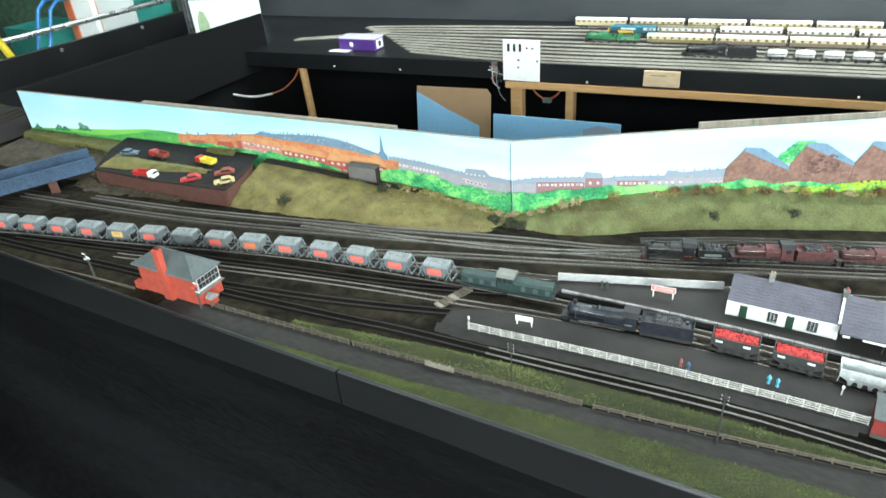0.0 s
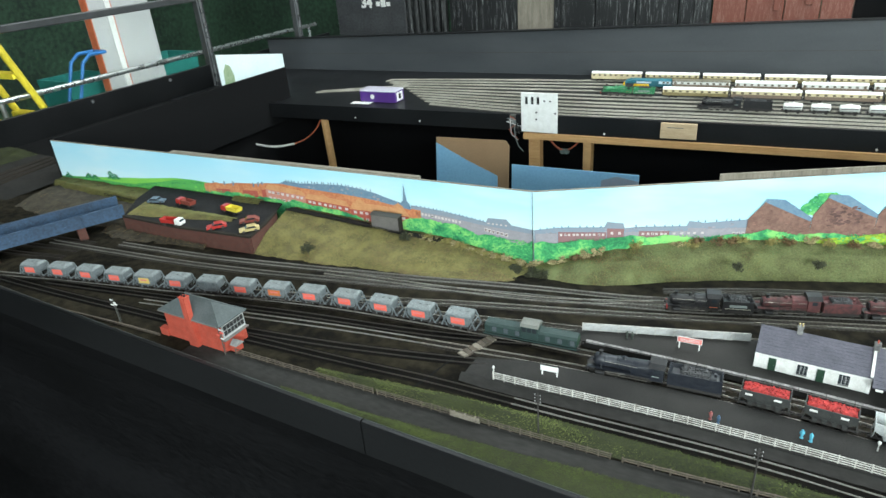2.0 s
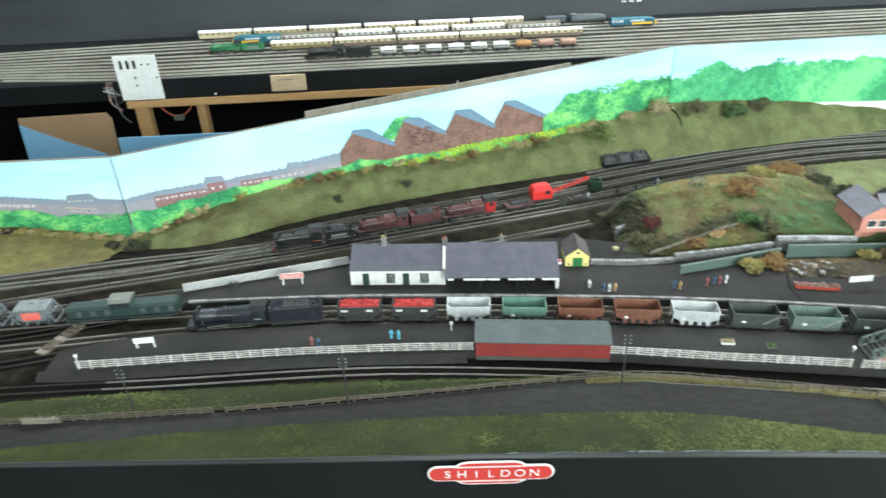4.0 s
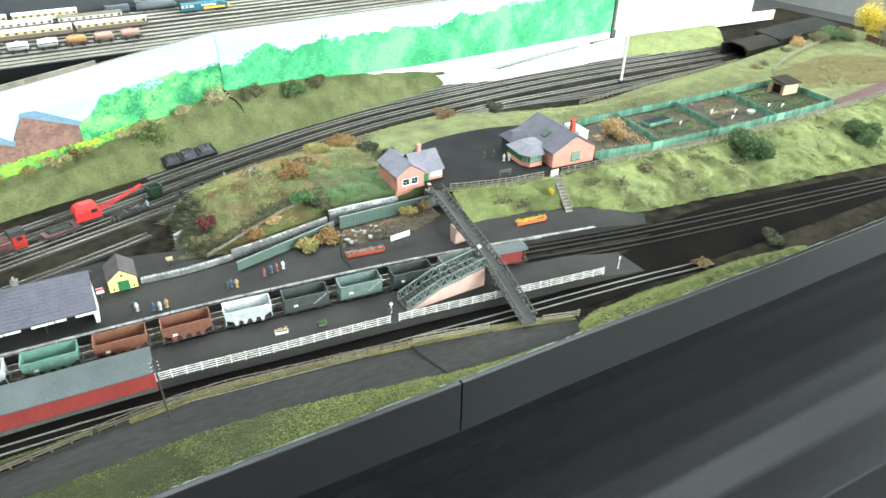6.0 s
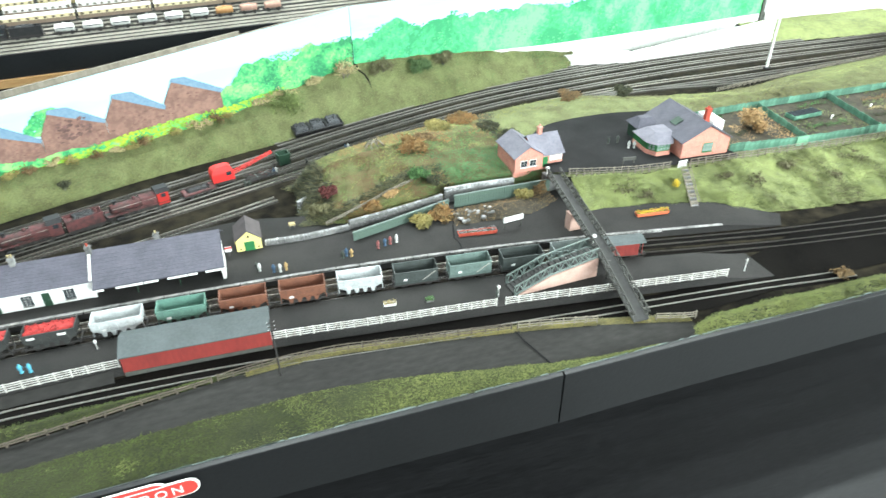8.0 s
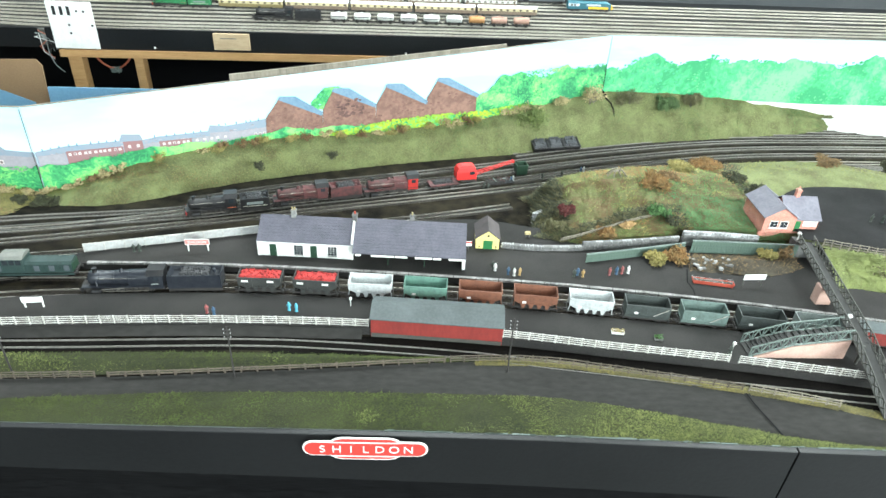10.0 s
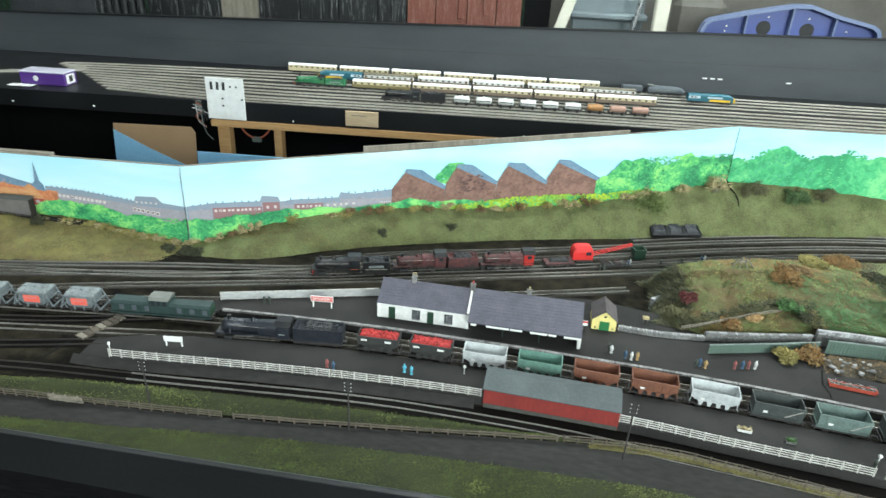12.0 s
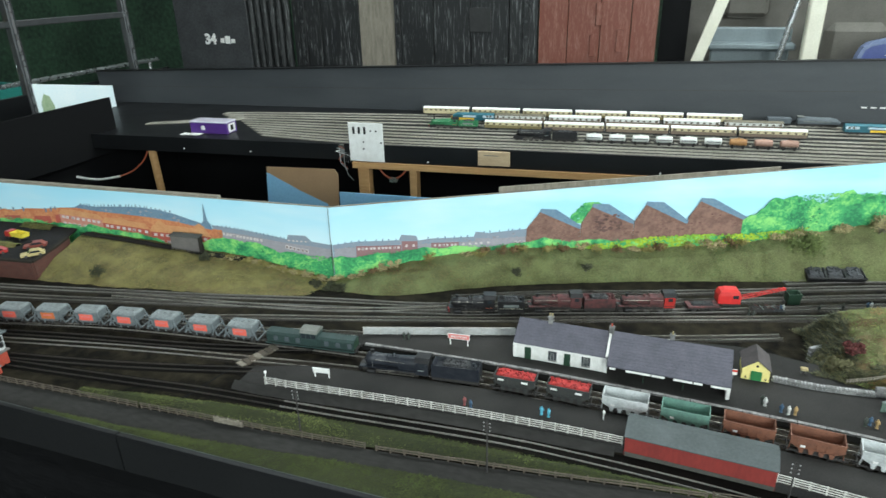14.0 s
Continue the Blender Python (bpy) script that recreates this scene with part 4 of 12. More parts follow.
# crossovers and the fan of sidings
FAN = [Line([(-1.25, 0.82), (-0.9, 0.88), (-0.5, 0.955), (-0.15, 1.01), (0.1, 1.075)]), Line([(-0.75, 0.95), (-0.4, 1.04), (-0.05, 1.11), (0.2, 1.165), (0.5, 1.26), (0.8, 1.35), (1.0, 1.415)]),
       Line([(-0.9, 0.93), (-0.5, 1.04), (-0.1, 1.16), (0.15, 1.235), (0.5, 1.35), (0.8, 1.44), (1.05, 1.515), (1.35, 1.605), (1.7, 1.695), (2.1, 1.735), (2.5, 1.73), (3.2, 1.72)]),
       Line([(-0.55, 0.855), (-0.3, 0.895), (-0.05, 0.95), (0.1, 0.995)])]
for i, ln in enumerate(FAN):
    track(ln, 0, ln.len, "siding track of the yard fan", sleepers=i not in (0, 3), bed_mat="dark_shade_grit" if i in (0, 3) else "yard_bed", rail_mat="rail_dull" if i in (0, 3) else "rail")
for pts in ([(1.35, 1.605), (1.7, 1.672), (2.05, 1.695), (2.5, 1.680), (3.2, 1.675)], [(1.9, 1.715), (2.2, 1.690), (2.5, 1.645), (3.0, 1.650), (3.3, 1.655)]):
    ln = Line(pts)
    track(ln, 0, ln.len, "siding track of the far yard", bed_mat="yard_bed", rail_mat="rail_grey")
track(S1, 0, S1.len, "siding track with parked engines", bed_mat="yard_bed", rail_mat="rail_grey")
for o, x0, x1 in ((0.048, -1.3, 3.9), (0.096, 0.25, 3.5), (0.135, 1.05, 3.0), (0.172, 1.75, 3.0)):
    ln = S1.off(o, x0, x1)
    track(ln, 0, ln.len, "siding track below the grass bank", bed_mat="yard_bed", rail_mat="rail_grey")
ln = Line([(-0.55, 1.15), (-0.2, 1.2), (0.05, 1.255), (0.3, 1.36), (0.55, 1.47), (0.7, 1.515)])
track(ln, 0, ln.len, "diagonal crossover track in the yard", bed_mat="yard_bed")
for o in (0.0, 0.05, 0.10):
    ln = Line([(-1.35, 0.93 + o), (-1.7, 0.88 + o * 1.2), (-2.1, 0.94 + o * 1.1), (-2.36 + o, 1.2), (-2.42 + o, 1.55)])
    track(ln, 0, ln.len, "curved track of the end loop", wide=False, rail_mat="rail_dull")

# dark joint across the boards and brown board crossing
jn = Shape()
for a, b in (((-0.119, 0.71), (-0.075, 0.90)), ((-0.075, 0.90), (-0.03, 1.10)), ((-0.03, 1.10), (-0.075, 1.36))):
    w = Vector((b[1] - a[1], a[0] - b[0], 0)).normalized() * 0.0022
    za, zb = ground_z(*a) + 0.0012, ground_z(*b) + 0.0012
    jn.add([(a[0] - w.x, a[1] - w.y, za), (a[0] + w.x, a[1] + w.y, za), (b[0] + w.x, b[1] + w.y, zb), (b[0] - w.x, b[1] - w.y, zb)], [(0, 1, 2, 3)])
for pts in ([(1.326, 0.690), (1.318, 0.730), (1.306, 0.775), (1.302, 0.800)], [(1.300, 1.020), (1.307, 1.060), (1.304, 1.085), (1.318, 1.128)]):
    for a, b in zip(pts, pts[1:]):
        w = Vector((b[1] - a[1], a[0] - b[0], 0)).normalized() * 0.0012
        z = 0.9520 if b[1] < 0.9 else 0.9606
        jn.add([(a[0] - w.x, a[1] - w.y, z), (a[0] + w.x, a[1] + w.y, z), (b[0] + w.x, b[1] + w.y, z), (b[0] - w.x, b[1] - w.y, z)], [(0, 1, 2, 3)])
solo("baseboard_joint", jn, "black_deep", "black gap where two baseboards meet", "joint", kind="structure")
cr = thing("board_crossing", pose(-0.035, 1.005, 0.9455, 0, 0, 68), "pale brown timber crossing laid across the tracks", "crossing")
for i in range(7):
    part("plank", Shape().box(-0.045 + i * 0.013, -0.034 + i * 0.013, -0.011, 0.011, 0, 0.0048), "fence_brown" if i % 3 else "fence_wood", cr)

# ---- ground cover strips ----
def line3(pts, z=None):
    return [(p[0], p[1], p[2] if len(p) > 2 else z) for p in pts]


BAND = [(-0.32, 0.725), (-0.028, 0.740), (0.236, 0.763), (0.5, 0.781), (0.842, 0.786), (1.016, 0.780), (1.18, 0.748), (1.31, 0.7175), (1.40, 0.700), (1.50, 0.6865)]
FENCE = [(-0.52, 0.777), (-0.182, 0.787), (0.01, 0.795), (0.3, 0.808), (0.6, 0.834), (0.84, 0.858), (0.98, 0.862), (1.118, 0.842), (1.334, 0.802), (1.485, 0.763), (1.59, 0.729)]
fg = sheet([line3([(x, EDGE.y(x) + 0.0012) for x in (-0.32, 0, 0.25, 0.5, 0.85, 1.0, 1.2, 1.3, 1.40, 1.50)], 0.9575), line3([(x, (EDGE.y(x) + 0.0012 + y) / 2) for x, y in BAND], 0.9565), line3(BAND, 0.9505)], 5, 160, 0.0014, 60)
solo("front_verge", fg, "grass_ground", "strip of moss-green turf along the front edge", "grass", kind="structure")
tufts("grass_front", fg, "fib_verge", 34000, 0.0036, "short static grass on the front verge", R)
# Yellow-green patches; the light's rise to the east is put into their density.
tufts("bright_grass_front", fg, "fib_front", 60000, 0.0034, "yellow-green turf patches on the front verge, thicker eastward for the light", R, keep=lambda p: 0.55 * noise.noise(Vector((p.x * 9, p.y * 22, 3))) + 0.25 * noise.noise(Vector((p.x * 40, p.y * 40, 1))) + smooth_step(0.72, 1.15, p.x) > R.uniform(0.28, 0.68))
lane_ = sheet([line3([(-0.62, 0.7265), *BAND, (1.585, 0.6835)], 0.9500), line3([(-0.62, 0.78), *FENCE], 0.9485)], 6, 120, 0.0006, 50)
solo("front_lane", lane_, "lane", "grey gritty lane beside the lineside fence", "lane", kind="structure")
og = sheet([line3([(-0.30, 0.792), (0.01, 0.800), (0.3, 0.812), (0.6, 0.838), (0.8, 0.856), (0.93, 0.864)], 0.9495), line3([(-0.30, 0.802), (0.01, 0.832), (0.3, 0.846), (0.6, 0.860), (0.8, 0.864), (0.93, 0.868)], 0.9512),
            line3([(-0.30, 0.812), (0.01, 0.849), (0.3, 0.866), (0.6, 0.873), (0.8, 0.868), (0.93, 0.871)], 0.9465)], 5, 110, 0.0010, 60)
solo("lineside_grass", og, "grass_ground", "olive turf between the fence and the goods track", "grass", kind="structure")
tufts("grass_lineside", og, "fib_verge", 12000, 0.0032, "short olive static grass beside the track", R)
tufts("olive_lineside", og, "fib_front", 14000, 0.0034, "yellow-olive patches beside the track", R, keep=lambda p: noise.noise(Vector((p.x * 8, p.y * 26, 4))) + 0.25 - 0.7 * smooth_step(0.10, 0.45, p.x) > R.uniform(-0.05, 0.35))
# Near-black strip that carries the shade between goods track and platform.
og2 = sheet([line3([(0.55, 0.866), (0.80, 0.872), (1.0, 0.872), (1.118, 0.855), (1.334, 0.816), (1.485, 0.777), (1.62, 0.742), (1.80, 0.744), (2.1, 0.735), (2.6, 0.72)], 0.9472), line3([(0.55, 0.921), (0.80, 0.914), (1.0, 0.894), (1.118, 0.878), (1.334, 0.850), (1.485, 0.826), (1.62, 0.804), (1.85, 0.85), (2.1, 0.90), (2.6, 0.83)], 0.9472)], 3, 60)
solo("goods_line_grit", og2, "dark_shade_grit", "dark grit beside the goods track, blackened for its shade", "ground", kind="structure")
dg = sheet([line3([(0.88, 0.852), (1.0, 0.852), (1.118, 0.834), (1.334, 0.794), (1.485, 0.755), (1.59, 0.722)], 0.9490), line3([(0.88, 0.862), (1.0, 0.864), (1.118, 0.846), (1.334, 0.807), (1.485, 0.768), (1.59, 0.734)], 0.9505), line3([(0.88, 0.868), (1.0, 0.870), (1.118, 0.853), (1.334, 0.814), (1.485, 0.775), (1.59, 0.741)], 0.9470)], 4, 60, 0.0012, 60)
solo("fence_verge", dg, "grass_olive", "narrow strip of dry turf under the lineside fence", "grass", kind="structure")
tufts("grass_fence_verge", dg, "fib_scrub", 5000, 0.0032, "dry tan grass under the lineside fence", R)
rg = sheet([line3([(x, EDGE.y(x) + 0.0012) for x in (1.565, 1.65, 1.8, 1.98, 2.15)], 0.9575), line3([(1.575, 0.696), (1.65, 0.702), (1.8, 0.696), (1.98, 0.688), (2.15, 0.666)], 0.9615), line3([(1.585, 0.708), (1.65, 0.724), (1.8, 0.718), (1.98, 0.708), (2.15, 0.672)], 0.947)], 5, 90, 0.002, 60)
solo("end_verge", rg, "grass_ground", "mottled green turf along the front edge beyond the footbridge", "grass", kind="structure")
tufts("grass_end_verge", rg, "fib_front", 14000, 0.0045, "yellow-green static grass beyond the footbridge", R)
tufts("dark_end_verge", rg, "fib_dark", 12000, 0.0055, "dark mossy patches beyond the footbridge", R, 0.003, keep=lambda p: noise.noise(Vector((p.x * 14, p.y * 30, 2))) > 0.0 or p.y > EDGE.y(p.x) + 0.032)

wear = Shape()
for _ in range(130):
    x = 0.75 + 1.9 * R.random() ** 1.3
    w = 0.002 + 0.018 * R.random() ** 2
    y = EDGE.y(x) - 0.0006
    wear.box(x - w, x + w, y, y + R.uniform(0.0008, 0.0020), 0.9585, 0.9596)
tagged(part("paint_scuff", wear, "iron", fas, "scuffed pale paint along the edge"), kind="stuff")

# banks in front of the painted boards
b1_base = [(-0.818, 1.160), (-0.6, 1.186), (-0.45, 1.212), (-0.29, 1.240), (-0.12, 1.285), (-0.072, 1.36)]
b1_mid = [(-0.832, 1.235), (-0.62, 1.275), (-0.47, 1.30), (-0.32, 1.325), (-0.16, 1.36), (-0.085, 1.405)]
b1_crest = [(-0.86, 1.355, 0.992), (-0.64, 1.365, 0.980), (-0.50, 1.372, 0.970), (-0.34, 1.385, 0.958), (-0.18, 1.41, 0.932), (-0.09, 1.435, 0.912)]
bk = sheet([line3([(x, y, ground_z(x, y) - 0.001) for x, y in b1_base]), [(b[0], b[1], 0.45 * ground_z(b[0], b[1]) + 0.55 * c[2] + 0.006) for b, c in zip(b1_mid, b1_crest)], b1_crest,
            [(x, y + 0.055, z - 0.004) for x, y, z in b1_crest]], 8, 110, 0.004, 22)
solo("town_bank", bk, "grass_olive", "rough olive grass bank below the painted town", "bank", kind="structure")
tufts("grass_town_bank", bk, "fib_straw", 30000, 0.0034, "rough straw-olive grass on the town bank", R, keep=lambda p: noise.noise(Vector((p.x * 9, p.y * 9, 1))) > -0.15)
tufts("rust_town_bank", bk, "leaf_brown", 30000, 0.0040, "rust-brown patches on the town bank", R, 0.0024, keep=lambda p: noise.noise(Vector((p.x * 10, p.y * 15, 12))) + 0.3 * noise.noise(Vector((p.x * 50, p.y * 50, 2))) > R.uniform(0.04, 0.22))
tufts("moss_town_bank", bk, "fib_olive", 16000, 0.0034, "olive moss on the town bank", R)
path = sheet([[(x, y + 0.004, z + 0.002) for x, y, z in b1_crest[:4]], [(x, y + 0.030, z + 0.002) for x, y, z in b1_crest[:4]]], 4, 40, 0.0008, 50)
solo("upper_path", path, "tarmac", "dark cinder path along the top of the town bank", "path", kind="structure")
b2_base = [(-0.07, 1.36), (0.1, 1.385), (0.3, 1.475), (0.5, 1.545), (0.75, 1.63), (1.06, 1.715), (1.4, 1.81), (1.69, 1.875), (1.95, 1.935), (2.06, 1.972)]
b2_top = [(-0.075, 1.44, 0.912), (0.117, 1.508, 0.966), (0.40, 1.60, 0.999), (0.68, 1.690, 0.992), (0.95, 1.778, 1.005), (1.12, 1.835, 1.028), (1.305, 1.892, 1.055), (1.60, 1.937, 1.040), (1.9, 1.98, 1.000), (2.08, 2.0, 0.972)]
b2_mid = [(0.45 * a[0] + 0.55 * b[0], 0.45 * a[1] + 0.55 * b[1], 0.35 * ground_z(*a) + 0.65 * b[2] + 0.004) for a, b in zip(b2_base, b2_top)]
bk2 = sheet([[(x, y, ground_z(x, y) - 0.001) for x, y in b2_base], b2_mid, b2_top], 11, 220, 0.005, 20)
solo("factory_bank", bk2, "grass_moss", "mown olive-green grass bank below the painted factory", "bank", kind="structure")
tufts("grass_factory_bank", bk2, "fib_olive", 30000, 0.0036, "olive grass on the factory bank", R, keep=lambda p: p.x < 1.0)
tufts("straw_factory_bank", bk2, "fib_straw", 16000, 0.0036, "straw and rust coloured grass on the factory bank", R, keep=lambda p: p.x < 0.45)
tufts("rust_factory_bank", bk2, "leaf_brown", 40000, 0.0040, "rust-brown patches on the factory bank", R, 0.0024, keep=lambda p: 0.0 < p.x < 0.62 and noise.noise(Vector((p.x * 11, p.y * 14, 2))) + 0.3 * noise.noise(Vector((p.x * 50, p.y * 50, 2))) - 0.5 * smooth_step(0.3, 0.62, p.x) > R.uniform(-0.02, 0.16))
tufts("sage_factory_bank", bk2, "leaf_green", 30000, 0.0040, "soft green patches on the factory bank", R, 0.0022, keep=lambda p: p.x > 0.3 and noise.noise(Vector((p.x * 7, p.y * 12, 8))) > R.uniform(0.08, 0.36))
tufts("moss_factory_bank", bk2, "fib_moss", 30000, 0.0038, "soft grey-green grass on the factory bank", R, keep=lambda p: 0.35 < p.x < 1.75)
tufts("grass_woodland_bank", bk2, "fib_bright", 22000, 0.0042, "yellow-green grass on the woodland bank", R, keep=lambda p: p.x >= 1.15)

tufts("scrub_woodland_bank", bk2, "fib_scrub", 16000, 0.0075, "rough dull scrub in patches on the woodland bank", R, 0.0030, keep=lambda p: p.x > 0.95 and noise.noise(Vector((p.x * 10, p.y * 14, 4))) + 0.4 * noise.noise(Vector((p.x * 45, p.y * 45, 2))) > 0.16)
tufts("dark_woodland_bank", bk2, "leaf_green", 9000, 0.0060, "darker green tufts on the woodland bank", R, 0.0026, keep=lambda p: p.x > 0.85 and noise.noise(Vector((p.x * 13, p.y * 9, 6))) > 0.22)
seam = []
for i in range(15):
    f = i / 14
    a, m_, b = Vector((1.305, 1.888, 1.057)), Vector((1.335, 1.853, 1.018)), Vector((1.352, 1.808, 0.936))
    q = a.lerp(m_, f * 2) if f < 0.5 else m_.lerp(b, f * 2 - 1)
    j, w = 0.006 * noise.noise(Vector((f * 7, 1, 0))), 0.0012 + 0.0012 * abs(noise.noise(Vector((f * 9, 5, 0))))
    seam.append([(q.x + j - w, q.y, q.z + 0.004), (q.x + j + w, q.y, q.z + 0.004), (q.x + j + w, q.y + 0.004, q.z), (q.x + j - w, q.y + 0.004, q.z)])
solo("bank_seam", Shape().loft(seam), "black_deep", "ragged black gap across the grass bank at the board joint", "joint", kind="structure")

# ---- platforms ----
def platform(name, front, rear, z, label):
    th = thing(name, pose(0, 0, 0), label, "platform", kind="structure")
    F, B_ = Line(front, 8), Line(rear, 8)
    n = 90
    a = [F.at(F.len * i / n) for i in range(n + 1)]
    b = [B_.at(B_.len * i / n) for i in range(n + 1)]
    zt = [z - 0.012 * (1 - smooth_step(0, 0.07, i / n)) - 0.012 * (1 - smooth_step(0, 0.07, 1 - i / n)) for i in range(n + 1)]
    vs = [(p.x, p.y, h) for p, h in zip(a, zt)] + [(p.x, p.y, h) for p, h in zip(b, zt)] + [(p.x, p.y, 0.944) for p in a] + [(p.x, p.y, 0.944) for p in b]
    w = n + 1
    fs = []
    for i in range(n):
        fs += [(i, i + 1, w + i + 1, w + i), (2 * w + i, 2 * w + i + 1, i + 1, i), (w + i, w + i + 1, 3 * w + i + 1, 3 * w + i)]
    part("surface", Shape().add(vs, fs), "platform", th)
    return th, a, b, zt


def edging(th, pts, zt, inward, n0=6, n1=84):
    for i in range(n0, n1, 2):
        p, q = pts[i], pts[i + 2]
        d = (q - p).normalized()
        nrm = Vector((-d.y, d.x, 0)) * inward
        g = d * 0.0006
        c = [p + g, q - g, q - g + nrm * 0.0065, p + g + nrm * 0.0065]
        z = zt[i] + 0.0012
        part("edging_stone", Shape().add([(v.x, v.y, z - 0.004) for v in c] + [(v.x, v.y, z) for v in c], [(4, 5, 6, 7), (0, 1, 5, 4), (1, 2, 6, 5), (2, 3, 7, 6), (3, 0, 4, 7)]), "edge", th)


PF = [(-0.02, 0.905), (0.065, 0.904), (0.258, 0.916), (0.459, 0.925), (0.693, 0.925), (0.925, 0.906), (1.103, 0.882), (1.293, 0.858), (1.496, 0.826), (1.703, 0.792), (1.81, 0.776)]
PB = [(x, T2.y(x) - 0.0215) for x in (-0.02, 0.065, 0.258, 0.459, 0.693, 0.925, 1.103, 1.293, 1.496, 1.703, 1.81)]
pth, pa, pb, pz = platform("platform_near", PF, PB, 0.9600, "dark grit island platform with white railings")
shoulder = sheet([line3([(x, y - 0.0004) for x, y in PF[:5]], 0.9588), line3([(x, y - 0.008) for x, y in PF[:5]], 0.9535), line3([(x, y - 0.015) for x, y in PF[:5]], 0.9476)], 3, 70, 0.0008, 120)
solo("platform_shoulder", shoulder, "lane", "grey gritty shoulder below the island platform railing", "bank", kind="structure")
FE = [(x, T3.y(x) + 0.0215) for x in (0.04, 0.2, 0.45, 0.66, 0.83, 1.09, 1.38, 1.573, 1.768, 1.95)]
FR = [(0.06, 1.105), (0.18, 1.145), (0.456, 1.222), (0.66, 1.262), (0.90, 1.30), (1.06, 1.27), (1.35, 1.262), (1.575, 1.25), (1.82, 1.06), (1.98, 0.945)]
fth, fa, fb_, fz = platform("platform_station", FE, FR, 0.9600, "dark station platform with pale stone edging")
edging(fth, fa, fz, 1)

# ---- hill, upper road, plateau and right-hand bank ----
UP = 1.0
hill = sheet([line3([(1.025, 1.235, 0.958), (1.06, 1.225, 0.960), (1.13, 1.212, 0.962), (1.23, 1.225, 0.962), (1.345, 1.236, 0.962), (1.48, 1.226, 0.962), (1.61, 1.205, 0.962)]),
              line3([(1.03, 1.275, 0.946), (1.07, 1.262, 0.975), (1.14, 1.238, 0.976), (1.24, 1.245, 0.982), (1.35, 1.252, 0.988), (1.485, 1.240, 0.994), (1.61, 1.225, 0.994)]),
              line3([(1.042, 1.33, 0.936), (1.095, 1.315, 0.992), (1.17, 1.305, 1.000), (1.27, 1.315, 1.004), (1.38, 1.33, 1.002), (1.50, 1.34, 0.996), (1.61, 1.34, 0.994)]),
              line3([(1.05, 1.39, 0.932), (1.11, 1.375, 1.008), (1.19, 1.385, 1.024), (1.30, 1.405, 1.024), (1.42, 1.44, 1.014), (1.53, 1.47, 1.002), (1.61, 1.48, 0.994)]),
              line3([(1.045, 1.435, 0.932), (1.09, 1.43, 0.995), (1.18, 1.46, 1.006), (1.31, 1.50, 1.004), (1.43, 1.54, 0.995), (1.54, 1.575, 0.985), (1.61, 1.60, 0.970)]),
              line3([(1.03, 1.455, 0.930), (1.07, 1.462, 0.930), (1.16, 1.50, 0.930), (1.30, 1.548, 0.930), (1.42, 1.588, 0.930), (1.54, 1.635, 0.930), (1.61, 1.665, 0.930)])], 8, 90, 0.004, 30)
solo("hill", hill, "scrub", "scrubby hill of green and rust-brown undergrowth", "hill", kind="structure")
hn = lambda p, f, s: noise.noise(Vector((p.x * f, p.y * f, s)))
def lawn(p):
    return 1.352 < p.x + 0.12 * (p.y - 1.3) + 0.006 * hn(p, 30, 4) < 1.545 and 1.215 < p.y < 1.365 + 0.01 * hn(p, 25, 1)


# Low west end, and a path-side band that is coloured dark but not sunk.
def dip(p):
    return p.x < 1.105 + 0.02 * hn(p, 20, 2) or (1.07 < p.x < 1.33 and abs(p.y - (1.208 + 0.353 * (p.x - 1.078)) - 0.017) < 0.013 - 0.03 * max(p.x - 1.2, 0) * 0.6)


tufts("scrub_green", hill, "fib_hill", 26000, 0.0050, "green undergrowth on the hill", R, 0.0028, keep=lambda p: p.x > 1.09 and not lawn(p) and not dip(p))
tufts("lawn_grass", hill, "leaf_lawn", 60000, 0.0060, "smooth deep green grass beside the cottage", R, 0.0030, keep=lawn)
tufts("scrub_olive", hill, "fib_olive", 12000, 0.0062, "olive undergrowth on the upper mound", R, 0.0028, keep=lambda p: 1.10 < p.x < 1.34 and p.y > 1.30 and not dip(p) and hn(p, 12, 7) > -0.15)
tufts("scrub_deep_green", hill, "leaf_green", 14000, 0.0080, "deep green undergrowth on the hill", R, 0.0024, keep=lambda p: 1.18 < p.x and not lawn(p) and hn(p, 11, 7) > 0.12)
tufts("scrub_brown", hill, "leaf_orange", 22000, 0.0085, "rust-brown undergrowth on the hill", R, 0.003, keep=lambda p: p.x > 1.12 and not lawn(p) and not dip(p) and (p.y < 1.29 or p.y > 1.40) and hn(p, 12, 3) + 0.4 * hn(p, 40, 5) > 0.05)
tufts("scrub_straw", hill, "fib_straw", 9000, 0.0060, "straw-coloured undergrowth on the hill", R, 0.0028, keep=lambda p: p.x > 1.11 and not lawn(p) and not dip(p) and hn(p, 14, 9) > 0.08)
tufts("scrub_dark", hill, "leaf_dark", 30000, 0.0110, "dark bramble and tufts at the hill's low end and along its path", R, 0.0036, keep=lambda p: dip(p) or (abs(p.x - 1.345) < 0.012 and p.y < 1.32) or (p.x > 1.53 and p.y > 1.33))
tufts("scrub_bramble", hill, "fib_scrub", 12000, 0.0125, "grey-brown bramble at the hill's low end and along its path", R, 0.003, keep=lambda p: dip(p))
LF = [(1.575, 1.172), (1.714, 1.130), (1.85, 1.111), (2.10, 1.090), (2.42, 1.065), (2.83, 1.058), (3.15, 1.069), (3.516, 1.092), (3.9, 1.16)]
